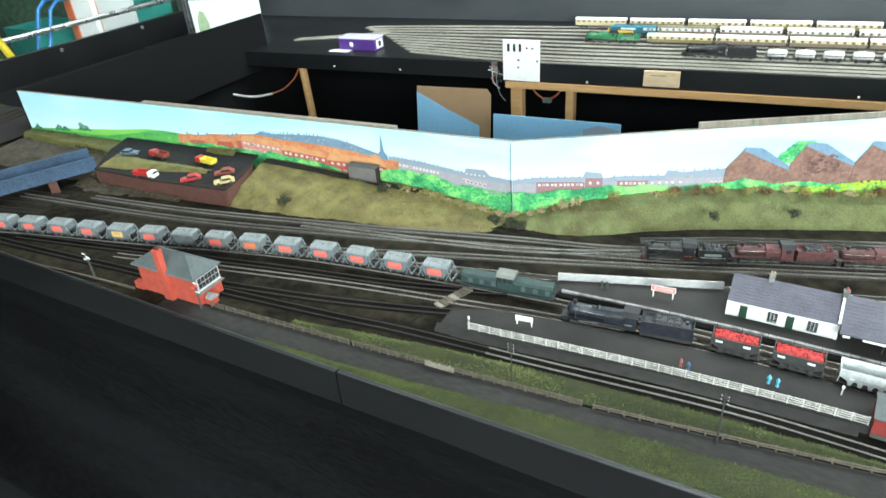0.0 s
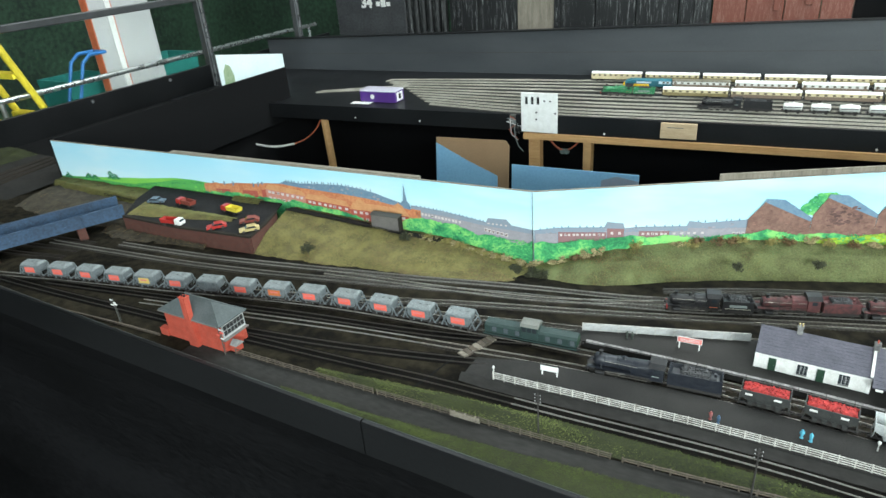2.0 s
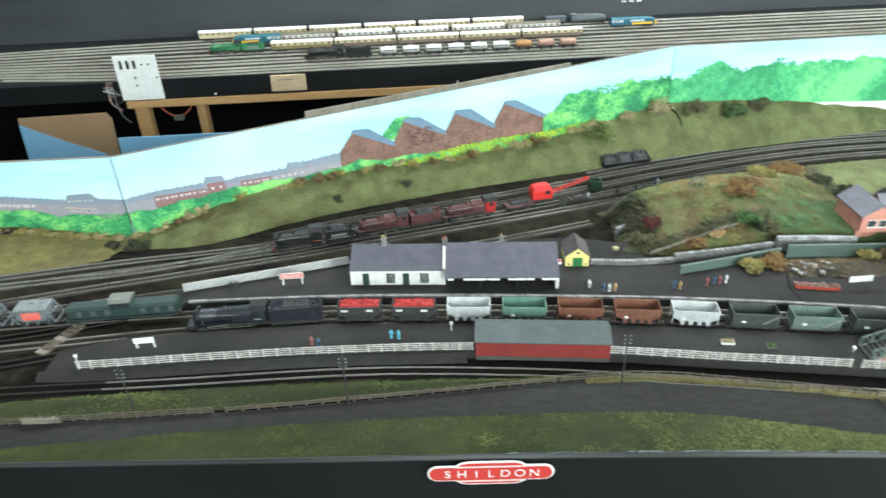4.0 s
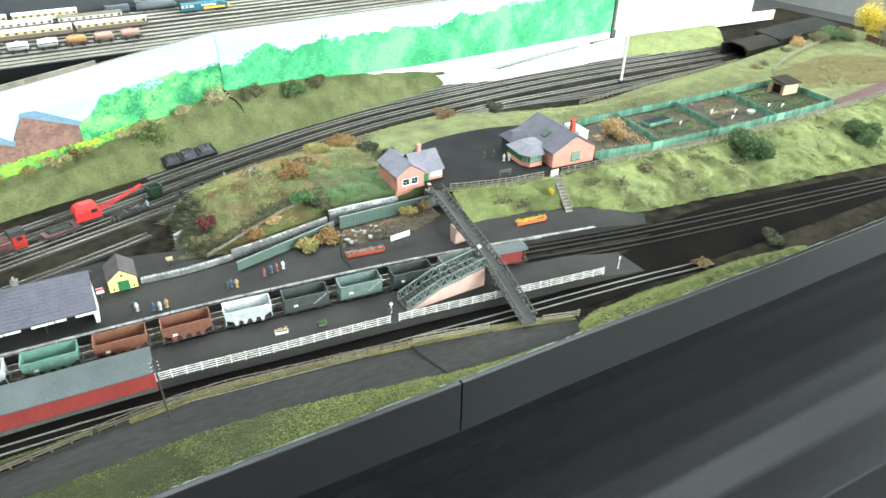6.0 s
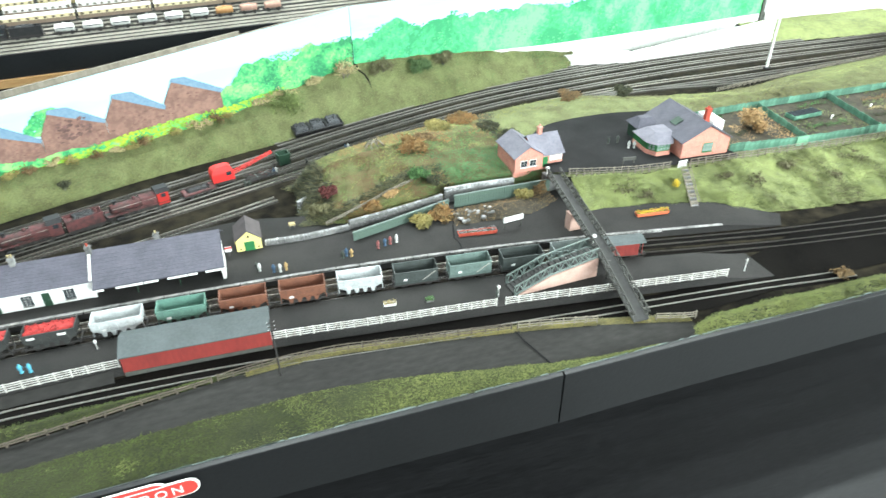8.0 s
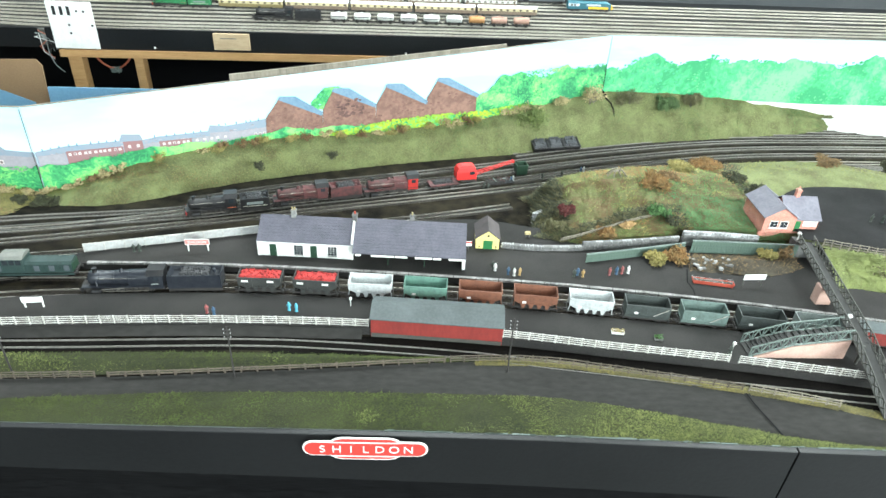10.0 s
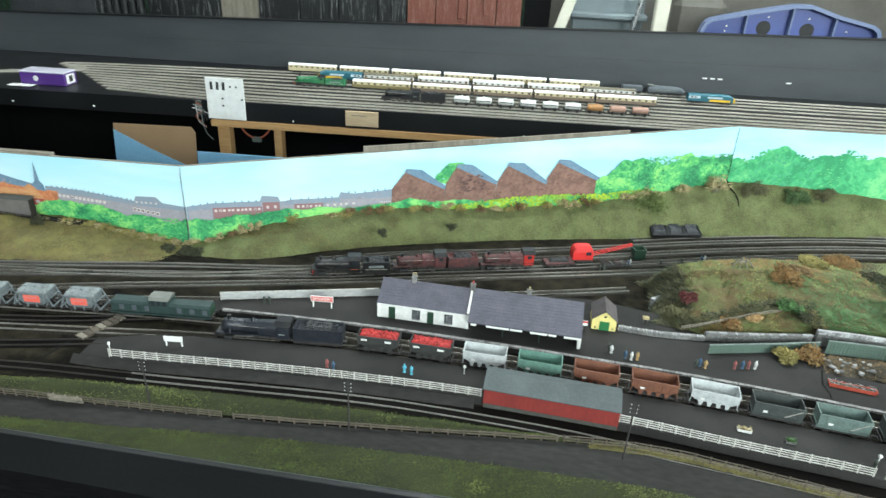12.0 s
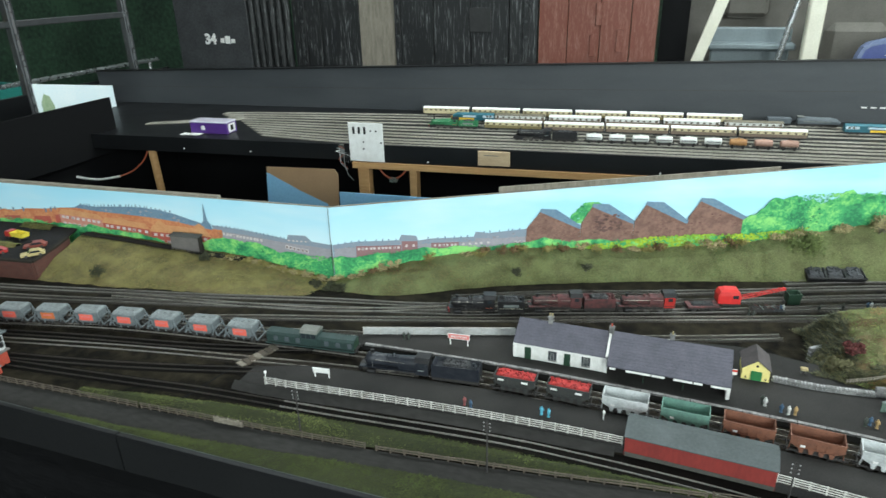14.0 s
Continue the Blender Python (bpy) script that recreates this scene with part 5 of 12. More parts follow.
plateau = sheet([line3(LF, UP - 0.001), line3([(1.575, 1.30), (1.72, 1.30), (1.86, 1.31), (2.03, 1.33), (2.3, 1.36), (2.75, 1.36), (3.0, 1.38), (3.4, 1.42), (3.9, 1.45)], UP - 0.001),
                 line3([(1.545, 1.50), (1.70, 1.52), (1.88, 1.53), (2.05, 1.46), (2.3, 1.42), (2.7, 1.45), (3.1, 1.55), (3.5, 1.60), (3.9, 1.62)], UP),
                 line3([(1.58, 1.63), (1.72, 1.655), (1.89, 1.66), (2.1, 1.58), (2.35, 1.53), (2.65, 1.575), (3.1, 1.612), (3.5, 1.67), (3.9, 1.68)], 0.962),
                 line3([(1.585, 1.66), (1.72, 1.69), (1.89, 1.695), (2.13, 1.61), (2.4, 1.565), (2.65, 1.61), (3.1, 1.64), (3.5, 1.69), (3.9, 1.70)], 0.932)], 9, 130, 0.0022, 30)
solo("plateau", plateau, "grass_moss", "grassy upper ground behind the cottages", "ground", kind="structure")
def worn(p):
    """Dry worn middle of the field."""
    return ((p.x - 3.27) / 0.30) ** 2 + ((p.y - 1.295) / 0.125) ** 2 + 0.45 * hn(p, 9, 1) < 0.9 * R.random() ** 0.45


def ridge_scrub(p):
    return (1.345 < p.y < 1.42 + 0.03 * hn(p, 9, 3) and p.x < 3.0) or (p.y > 1.42 and hn(p, 7, 6) + 0.4 * hn(p, 26, 2) > 0.12)


tufts("grass_plateau", plateau, "fib_olive", 40000, 0.0046, "olive grass round the gardens", R, keep=lambda p: p.y > 1.33 and not worn(p))
tufts("grass_field", plateau, "fib_bright", 60000, 0.0042, "sunlit grass of the field and the slope to the yard", R, keep=lambda p: ((p.x > 2.98 and p.y > 1.13) or (p.x > 2.05 and p.y > 1.38)) and not worn(p) and not ridge_scrub(p))
field_top = sheet([line3([(2.96, 1.14), (3.3, 1.15), (3.62, 1.18)], UP), line3([(2.98, 1.44), (3.3, 1.47), (3.62, 1.5)], UP)], 12, 30, 0.001, 30)
tufts("dry_field", field_top, "fib_dry", 36000, 0.0042, "dry brown patch in the middle of the field", R, 0.0038, keep=lambda p: ((p.x - 3.27) / 0.30) ** 2 + ((p.y - 1.295) / 0.135) ** 2 + 0.45 * hn(p, 9, 1) < 1.15 * R.random() ** 0.45)
tufts("scrub_ridge", plateau, "fib_scrub", 50000, 0.0070, "dull brown scrub behind the gardens", R, 0.0028, keep=lambda p: ridge_scrub(p) and p.x > 1.7)
road = sheet([line3([(1.57, 1.186), (1.714, 1.140), (1.85, 1.121), (2.0, 1.108)], UP + 0.0042), line3([(1.57, 1.34), (1.68, 1.42), (1.84, 1.43), (1.98, 1.40)], UP + 0.0042)], 10, 30, 0.0004, 60)
solo("upper_road", road, "tarmac", "black ash forecourt between the two cottages", "road", kind="structure")
RB = [(1.60, 1.062), (1.72, 1.050), (1.83, 1.016), (1.93, 0.966), (2.213, 0.920), (2.494, 0.872), (2.73, 0.835), (2.96, 0.797), (3.6, 0.745)]
RBT = [(1.60, 1.160), (1.714, 1.127), (1.85, 1.108), (2.02, 1.095), (2.26, 1.075), (2.55, 1.060), (2.83, 1.056), (3.15, 1.067), (3.75, 1.13)]
rb = sheet([line3(RB, 0.947), [(0.6 * a[0] + 0.4 * b[0], 0.6 * a[1] + 0.4 * b[1], 0.972) for a, b in zip(RB, RBT)], line3(RBT, UP + 0.001)], 14, 220, 0.0060, 19)
solo("cutting_bank", rb, "grass_bright", "steep bright green cutting side below the lane fence", "bank", kind="structure")
tufts("grass_cutting", rb, "fib_bright", 70000, 0.0052, "bright yellow-green grass on the cutting side", R, 0.0030)
# Streaks of scrub; the bank's fold shading is put into the same colours.
fold_shade = lambda p: noise.noise(Vector(((p.x + p.y * 0.5) * 12, p.y * 2.2, 5))) + 0.25 * noise.noise(Vector((p.x * 34, p.y * 30, 1)))
tufts("grass_cutting_moss", rb, "fib_moss", 70000, 0.0056, "duller green streaks on the cutting side, denser to the east", R, 0.0030, keep=lambda p: fold_shade(p) + 0.25 * smooth_step(2.5, 3.0, p.x) > R.uniform(-0.12, 0.10))
tufts("scrub_cutting", rb, "fib_scrub", 60000, 0.0072, "grey-brown scrub that also shades the folds of the cutting side", R, 0.0026, keep=lambda p: fold_shade(p) + 0.16 * smooth_step(1.92, 2.1, p.x) * (1 - smooth_step(2.36, 2.5, p.x)) - 0.10 * smooth_step(2.4, 2.6, p.x) > 0.24)
# Shade at the bank's foot is put in with darker grass fibres.
tufts("shade_grass_cutting", rb, "fib_dark", 40000, 0.0055, "grass along the foot of the cutting, darkened for its shade", R, 0.0026, keep=lambda p: p.z < 0.953 + 0.012 * smooth_step(2.2, 3.0, p.x) + 0.012 * noise.noise(Vector((p.x * 16, p.y * 5, 8))))
lanes = sheet([line3([(2.90, 1.072), (3.2, 1.086), (3.5, 1.112), (3.75, 1.165), (4.2, 1.35)], UP + 0.004), line3([(2.93, 1.112), (3.2, 1.140), (3.5, 1.168), (3.72, 1.225), (4.15, 1.40)], UP + 0.004)], 3, 30)
solo("cinder_lane", lanes, "redlane", "dull red cinder lane climbing past the field", "lane", kind="structure")

# ---- car park terrace ----
CP = [(-1.33, 1.138), (-1.09, 1.140), (-0.822, 1.166), (-0.845, 1.25), (-0.875, 1.33), (-0.90, 1.388), (-1.46, 1.362), (-1.42, 1.26)]
cpk = Shape().prism(CP, 0.994, 0.9985, "z")
solo("car_park", cpk, "tarmac", "dark tarmac car park on a brick terrace", "car park", kind="structure")
wl = thing("terrace_wall", pose(0, 0, 0), "dark brown-red brick retaining wall of the car park", "wall", kind="structure")
for (a, b) in zip(CP[:4], CP[1:5]):
    d = (Vector((*b, 0)) - Vector((*a, 0)))
    m_ = pose(a[0], a[1], 0.936, 0, 0, math.degrees(math.atan2(d.y, d.x)))
    part("brickwork", Shape().box(0, d.length, -0.004, 0.004, 0, 0.0570), "brick_dark", wl, m=m_)
    part("coping", Shape().box(-0.001, d.length + 0.001, -0.0052, 0.005, 0.0572, 0.0640, 0.0008), "sleeper", wl, m=m_)
verge = sheet([line3([(-1.40, 1.250), (-1.50, 1.262), (-1.62, 1.268), (-1.76, 1.272), (-1.93, 1.280)], 0.972), line3([(-1.41, 1.272), (-1.50, 1.280), (-1.62, 1.288), (-1.78, 1.290), (-1.95, 1.300)], 0.986),
               line3([(-1.44, 1.363), (-1.50, 1.362), (-1.62, 1.358), (-1.78, 1.352), (-1.97, 1.345)], 0.980)], 7, 50, 0.004, 25)
brow = sheet([line3([(-1.34, 1.120), (-1.45, 1.125), (-1.58, 1.115), (-1.74, 1.110), (-1.95, 1.130)], 0.9445), line3([(-1.35, 1.175), (-1.45, 1.185), (-1.58, 1.190), (-1.75, 1.195), (-1.94, 1.205)], 0.966), line3([(-1.40, 1.252), (-1.50, 1.264), (-1.62, 1.270), (-1.76, 1.274), (-1.93, 1.282)], 0.973)], 7, 50, 0.004, 30)
solo("brown_slope", brow, "earth", "dark brown earth slope below the end bank", "bank", kind="structure")
tufts("slope_scrub", brow, "leaf_brown", 2600, 0.004, "sparse brown scrub on the earth slope", R, keep=lambda p: noise.noise(Vector((p.x * 14, p.y * 14, 3))) > 0.0)
solo("end_bank", verge, "grass_olive", "olive grass bank at the end of the painted board", "bank", kind="structure")
tufts("grass_end_bank", verge, "fib_olive", 16000, 0.004, "olive grass on the end bank", R)
tufts("earth_end_bank", verge, "leaf_brown", 1800, 0.004, "brown scrub on the end bank", R, keep=lambda p: p.y < 1.285)
slope = sheet([line3([(-1.42, 1.09), (-1.32, 1.08), (-1.2, 1.095), (-1.08, 1.12), (-0.98, 1.128)], 0.9445), line3([(-1.42, 1.13), (-1.32, 1.118), (-1.2, 1.122), (-1.08, 1.131), (-0.98, 1.136)], 0.950), line3([(-1.40, 1.145), (-1.32, 1.130), (-1.2, 1.131), (-1.08, 1.134), (-0.98, 1.138)], 0.957)], 7, 60, 0.006, 45)
solo("earth_slope", slope, "earth", "brown earth heaped against the terrace wall", "bank", kind="structure")
tufts("earth_slope_scrub", slope, "leaf_brown", 1500, 0.004, "brown scrub on the heaped earth", R)
CT = 0.9992
strip = sheet([line3([(-1.325, 1.146), (-1.20, 1.166), (-1.06, 1.200), (-0.95, 1.222)], CT), line3([(-1.33, 1.195), (-1.18, 1.208), (-1.04, 1.226), (-0.95, 1.234)], CT + 0.007), line3([(-1.36, 1.243), (-1.17, 1.242), (-1.03, 1.250), (-0.95, 1.246)], CT)], 4, 30, 0.002, 50)
solo("grass_island", strip, "grass_olive", "olive grass island across the car park", "grass", kind="structure")
tufts("grass_island_fibres", strip, "fib_olive", 4000, 0.004, "short grass on the car park island", R)
strip = sheet([line3([(-1.08, 1.352), (-1.03, 1.350), (-0.97, 1.355)], CT), line3([(-1.08, 1.366), (-1.03, 1.366), (-0.97, 1.370)], CT + 0.008), line3([(-1.08, 1.380), (-1.03, 1.382), (-0.97, 1.386)], CT)], 4, 24, 0.003, 50)
solo("grass_edge", strip, "grass_olive", "rough grass between the car park and the painted town", "grass", kind="structure")
tufts("grass_edge_fibres", strip, "fib_olive", 1800, 0.006, "rough grass behind the car park", R)
loop = sheet([line3([(-2.05, 1.0), (-2.05, 1.2), (-2.05, 1.4), (-2.05, 1.58)], 0.9445), line3([(-2.75, 0.9), (-2.75, 1.2), (-2.75, 1.4), (-2.75, 1.58)], 0.9445)], 3, 20)
# Plain black deck added to keep the area beyond the loop dark.
solo("loop_cover", Shape().box(-2.75, -2.045, 1.57, 2.95, 0.93, 0.9465), "black_deep", "matt black deck added beyond the end loop", "board", kind="structure")
solo("loop_board", loop, "lane", "brown earthy board under the end loop", "board", kind="structure")
lh = sheet([line3([(-2.55, 1.2), (-2.53, 1.4), (-2.52, 1.5), (-2.51, 1.56)], 0.9455), line3([(-2.62, 1.2), (-2.62, 1.4), (-2.62, 1.5), (-2.61, 1.56)], 0.962), line3([(-2.74, 1.15), (-2.74, 1.4), (-2.74, 1.5), (-2.72, 1.56)], 0.966)], 6, 30, 0.006, 20)
solo("loop_bank", lh, "grass_ground", "dull olive bank outside the end loop", "bank", kind="structure")
tufts("grass_loop", lh, "fib_dark", 6000, 0.005, "dull grass outside the end loop", R)

# ---- painted backscene boards ----
def board(name, a, b, z0, za, zb, label):
    d = b - a
    th = thing(name, pose(a.x, a.y, z0, 0, 0, math.degrees(math.atan2(d.y, d.x))), label, "backscene", kind="structure")
    L = d.length
    part("panel", Shape().prism([(0, -0.06), (L, -0.06), (L, zb - z0), (0, za - z0)], 0.0, 0.006), "p_sky", th)
    part("top_edge", Shape().prism([(0, za - z0 + 0.0002), (L - 0.002, zb - z0 + 0.0002), (L - 0.002, zb - z0 + 0.0016), (0, za - z0 + 0.0016)], -0.0006, 0.0066), "bare_wood", th, "raw grey board edge")
    return th, L


def paint(th, name, poly, material, layer, label=""):
    part(name, Shape().prism(poly, -0.0006 * layer - 0.0008, -0.0006 * layer), material, th, label)


def crowns(th, name, u0, u1, base, tops, material, layer, rough=0.008, label=""):
    """A painted mass of foliage with an uneven upper outline."""
    top, n = [], max(int((u1 - u0) / 0.006), 8)
    for i in range(n + 1):
        u = u0 + (u1 - u0) * i / n
        h = float(np.interp(u, [t[0] for t in tops], [t[1] for t in tops]))
        k = sum(noise.noise(Vector((u * f, layer * 3.1 + f, 0))) * a for f, a in ((11, 1.2), (26, 0.9), (60, 0.4), (150, 0.22)))
        top.append((u, max(h + rough * k, base(u) + 0.001)))
    low = [(u1 + (u0 - u1) * i / 16, base(u1 + (u0 - u1) * i / 16)) for i in range(17)]
    paint(th, name, top + low, material, layer, label)


def dabs(th, name, u0, u1, lo, hi, count, size, material, layer, flat=0.7, keep=None):
    """Many small brush dabs between two heights of the board."""
    V, F = [], []
    for _ in range(count):
        u = R.uniform(u0, u1)
        a, b = lo(u), hi(u)
        if b <= a:
            continue
        z = R.uniform(a, b)
        if keep and not keep(u, z):
            continue
        s, an, y = size * R.uniform(0.4, 1.25), R.uniform(0, 3), -0.0006 * layer - R.uniform(0.0, 0.00055)
        o = len(V)
        for k in range(6):
            g = s * R.uniform(0.55, 1.0)
            px, pz = g * math.cos(k * 1.047 + an), g * flat * math.sin(k * 1.047 + an)
            V.append((min(max(u + px, u0), u1), y, z + pz))
        F.append(tuple(range(o, o + 6)))
    me = bpy.data.meshes.new(name)
    me.from_pydata(V, [], F)
    tagged(part(name, me, material, th), kind="stuff")


def blot(s, f=9.0, cut=0.0):
    return lambda u, z: noise.noise(Vector((u * f, z * f * 1.6, s))) > cut


def foliage(th, u0, u1, lo, tops, layer, count, rough=0.008, size=0.0055, paint_mat="p_green", tips="d_light"):
    """Painted trees: brushed greens, a stippled outline and scattered lighter and darker touches."""
    hi = lambda u: float(np.interp(u, [t[0] for t in tops], [t[1] for t in tops]))
    crowns(th, "painted_trees", u0, u1, lo, tops, paint_mat, layer, rough)
    s = layer * 1.7 + u0
    dabs(th, "outline_dabs", u0, u1, lambda u: hi(u) - rough * 1.6, lambda u: hi(u) + rough * 0.35, count, size * 0.42, paint_mat, layer + 1.2)
    dabs(th, "light_dabs", u0, u1, lo, hi, count, size * 0.42, tips, layer + 1.8, keep=blot(s + 5, 13, 0.10))
    if paint_mat == "p_green":
        dabs(th, "dark_dabs", u0, u1, lo, lambda u: hi(u) - rough, count // 2, size * 0.45, "d_dark", layer + 2.4, keep=blot(s, 11, 0.15))


def windows(th, u0, u1, za, zb, n, w, h, layer, rows=1, gap=0.02):
    for r in range(rows):
        for i in range(n):
            u = u0 + (u1 - u0) * (i + 0.5) / n + R.uniform(-0.12, 0.12) * (u1 - u0) / n
            z = za + (zb - za) * (i + 0.5) / n - r * gap
            win = [(u - w / 2, z - h / 2), (u + w / 2, z - h / 2), (u + w / 2, z + h / 2), (u - w / 2, z + h / 2)]
            paint(th, "painted_window", win, "p_white", layer)
            if h > 0.0085 or R.random() < 0.15:
                paint(th, "painted_pane", [(u - w * 0.3, z - h * 0.32), (u + w * 0.3, z - h * 0.32), (u + w * 0.3, z + h * 0.30), (u - w * 0.3, z + h * 0.30)], "p_pane", layer + 0.9)


def stacks(th, pts, n, w, h, material, layer):
    """A row of small chimney stacks along a painted ridge."""
    for i in range(n):
        u = pts[0][0] + (pts[-1][0] - pts[0][0]) * (i + R.uniform(0.2, 0.8)) / n
        z = float(np.interp(u, [p[0] for p in pts], [p[1] for p in pts]))
        paint(th, "painted_chimney", [(u - w / 2, z - 0.002), (u + w / 2, z - 0.002), (u + w / 2, z + h * R.uniform(0.6, 1.1)), (u - w / 2, z + h * R.uniform(0.6, 1.1))], material, layer)


def band(th, name, top, bottom, material, layer):
    paint(th, name, list(bottom) + list(reversed(top)), material, layer)


Z0 = 0.90
bd1, L1 = board("backscene_town", P_A, P_B, Z0, 1.118, 1.118, "sky-blue board painted with a hillside town")
flat = lambda pts: (lambda u: float(np.interp(u, [p[0] for p in pts], [p[1] for p in pts])))
# fields and hedges at the open end
band(bd1, "painted_hill", [(0.002, 0.080), (0.05, 0.083), (0.185, 0.092), (0.329, 0.103), (0.465, 0.114), (0.618, 0.130), (0.70, 0.132), (0.80, 0.128)], [(0.002, -0.02), (0.8, 0.0)], "p_field", 1)
band(bd1, "painted_field", [(0.18, 0.091), (0.33, 0.1025), (0.46, 0.113), (0.60, 0.128), (0.68, 0.129), (0.62, 0.124)], [(0.18, 0.0905), (0.25, 0.086), (0.34, 0.085), (0.41, 0.088), (0.47, 0.098), (0.55, 0.110)], "p_meadow", 2)
dabs(bd1, "hedge_dabs", 0.04, 0.75, flat([(0.04, 0.074), (0.25, 0.076), (0.41, 0.079), (0.55, 0.104), (0.75, 0.124)]), flat([(0.04, 0.079), (0.25, 0.080), (0.41, 0.083), (0.55, 0.108), (0.75, 0.128)]), 160, 0.0035, "d_dark", 3, 0.5)
dabs(bd1, "field_dabs", 0.003, 0.79, flat([(0, 0.02), (0.8, 0.06)]), flat([(0, 0.07), (0.25, 0.07), (0.42, 0.075), (0.56, 0.098), (0.8, 0.120)]), 420, 0.008, "d_field", 2.4, 0.4)
for u, h in ((0.047, 0.100), (0.165, 0.106), (0.20, 0.102), (0.292, 0.127), (0.315, 0.115)):
    b_ = float(np.interp(u, [0, 0.185, 0.33], [0.08, 0.091, 0.103])) - 0.004
    dabs(bd1, "painted_tree", u - 0.022, u + 0.022, lambda z: b_, lambda x: b_ + (h - b_) * max(1 - ((x - u) / 0.020) ** 2, 0.05), 60, 0.0045, "d_dark", 4)
# moor, old roofs, tan roofs and brick terraces
band(bd1, "painted_moor", [(1.00, 0.150), (1.08, 0.158), (1.105, 0.169), (1.155, 0.165), (1.225, 0.171), (1.31, 0.1755), (1.37, 0.172), (1.427, 0.164), (1.469, 0.1526), (1.528, 0.1395)], [(1.00, 0.10), (1.53, 0.10)], "p_blue", 1)
stacks(bd1, [(1.10, 0.167), (1.155, 0.165), (1.225, 0.171), (1.31, 0.1755), (1.42, 0.165)], 26, 0.003, 0.008, "p_blue", 1.4)
dabs(bd1, "moor_dabs", 1.06, 1.52, flat([(1.06, 0.13), (1.52, 0.12)]), flat([(1.06, 0.150), (1.2, 0.165), (1.31, 0.171), (1.42, 0.160), (1.52, 0.136)]), 240, 0.006, "d_mauve", 1.8, 0.5)
band(bd1, "painted_roofs", [(0.757, 0.127), (0.86, 0.135), (0.90, 0.1415), (0.98, 0.147), (1.03, 0.154), (1.09, 0.157), (1.16, 0.152), (1.25, 0.150), (1.33, 0.148), (1.42, 0.142), (1.50, 0.131), (1.575, 0.128)], [(0.755, 0.05), (1.575, 0.05)], "p_orange", 3)
dabs(bd1, "roof_dabs", 0.77, 1.57, flat([(0.77, 0.105), (1.57, 0.105)]), flat([(0.77, 0.122), (0.98, 0.140), (1.09, 0.150), (1.3, 0.144), (1.57, 0.122)]), 420, 0.007, "d_orange", 3.6, 0.45)
for u0, u1, a, b in ((0.757, 0.868, 0.079, 0.113), (0.872, 0.985, 0.085, 0.120), (0.99, 1.02, 0.09, 0.128)):
    band(bd1, "painted_terrace", [(u0, b - 0.004), (u1, b + 0.004)], [(u0, 0.06), (u1, 0.062)], "p_red", 4.8)
    band(bd1, "painted_gable", [(u0, b + 0.008), ((u0 + u1) / 2, b + 0.022), (u1, b + 0.014)], [(u0, 0.06), (u0 + (u1 - u0) * 0.45, 0.06), (u0 + (u1 - u0) * 0.45, b), (u1, b + 0.004)], "p_orange", 5.6)
    stacks(bd1, [(u0, b + 0.012), (u1, b + 0.016)], 2, 0.006, 0.016, "p_blue", 4.4)
for u0, u1, zt0, zt1, zb, roof, n in ((1.022, 1.175, 0.138, 0.130, 0.062, 0.013, 8), (1.176, 1.335, 0.122, 0.113, 0.055, 0.014, 8), (1.338, 1.535, 0.108, 0.108, 0.046, 0.018, 9)):
    wall = "p_pink" if u0 < 1.1 else "p_red"
    band(bd1, "painted_terrace", [(u0, zt0 - 0.002), (u1, zt1 - 0.002)], [(u0, zb), (u1, zb)], wall, 6.4)
    band(bd1, "painted_roof", [(u0 + 0.012, zt0 + roof), (u0 + (u1 - u0) * 0.4, (zt0 + zt1) / 2 + roof + 0.003), (u1 - 0.01, zt1 + roof)], [(u0 - 0.004, zt0 - 0.003), (u1 + 0.004, zt1 - 0.003)], "p_tan", 7.2)
    windows(bd1, u0 + 0.004, u1 - 0.004, zt0 - 0.011, zt1 - 0.011, n, 0.0100, 0.0076, 8.0, 2, 0.020)
    dabs(bd1, "brick_dabs", u0, u1, lambda u: zb, lambda u: min(zt0, zt1) - 0.004, 120, 0.006, "d_brick", 6.9, 0.35)
for i in range(7):
    u = 1.10 + i * 0.065
    band(bd1, "painted_gable", [(u, 0.134), (u + 0.014, 0.143), (u + 0.030, 0.132)], [(u, 0.120), (u + 0.030, 0.118)], "p_orange" if i % 2 else "p_tan", 5.4)
paint(bd1, "painted_spire", [(1.511, 0.130), (1.545, 0.126), (1.541, 0.143), (1.533, 0.152), (1.527, 0.202), (1.521, 0.152), (1.513, 0.143)], "p_blue", 4)
# far terraces towards the corner
band(bd1, "painted_far_roofs", [(1.545, 0.140), (1.578, 0.138), (1.642, 0.134), (1.736, 0.123), (1.773, 0.118), (1.778, 0.131), (1.83, 0.133), (1.846, 0.118), (L1 - 0.0006, 0.1125)], [(1.545, 0.06), (L1 - 0.0006, 0.06)], "p_mauve", 2)
stacks(bd1, [(1.56, 0.138), (1.64, 0.134), (1.77, 0.118)], 18, 0.0025, 0.005, "p_blue", 2.3)
band(bd1, "painted_far_walls", [(1.56, 0.124), (1.64, 0.121), (1.76, 0.108), (1.85, 0.104), (L1 - 0.0006, 0.101)], [(1.56, 0.05), (L1 - 0.0006, 0.05)], "p_dusk", 3)
windows(bd1, 1.575, 1.70, 0.118, 0.108, 12, 0.0065, 0.007, 3.9)
windows(bd1, 1.765, 1.835, 0.097, 0.088, 6, 0.009, 0.010, 3.9)
windows(bd1, 1.775, 1.835, 0.116, 0.116, 5, 0.005, 0.004, 3.9)
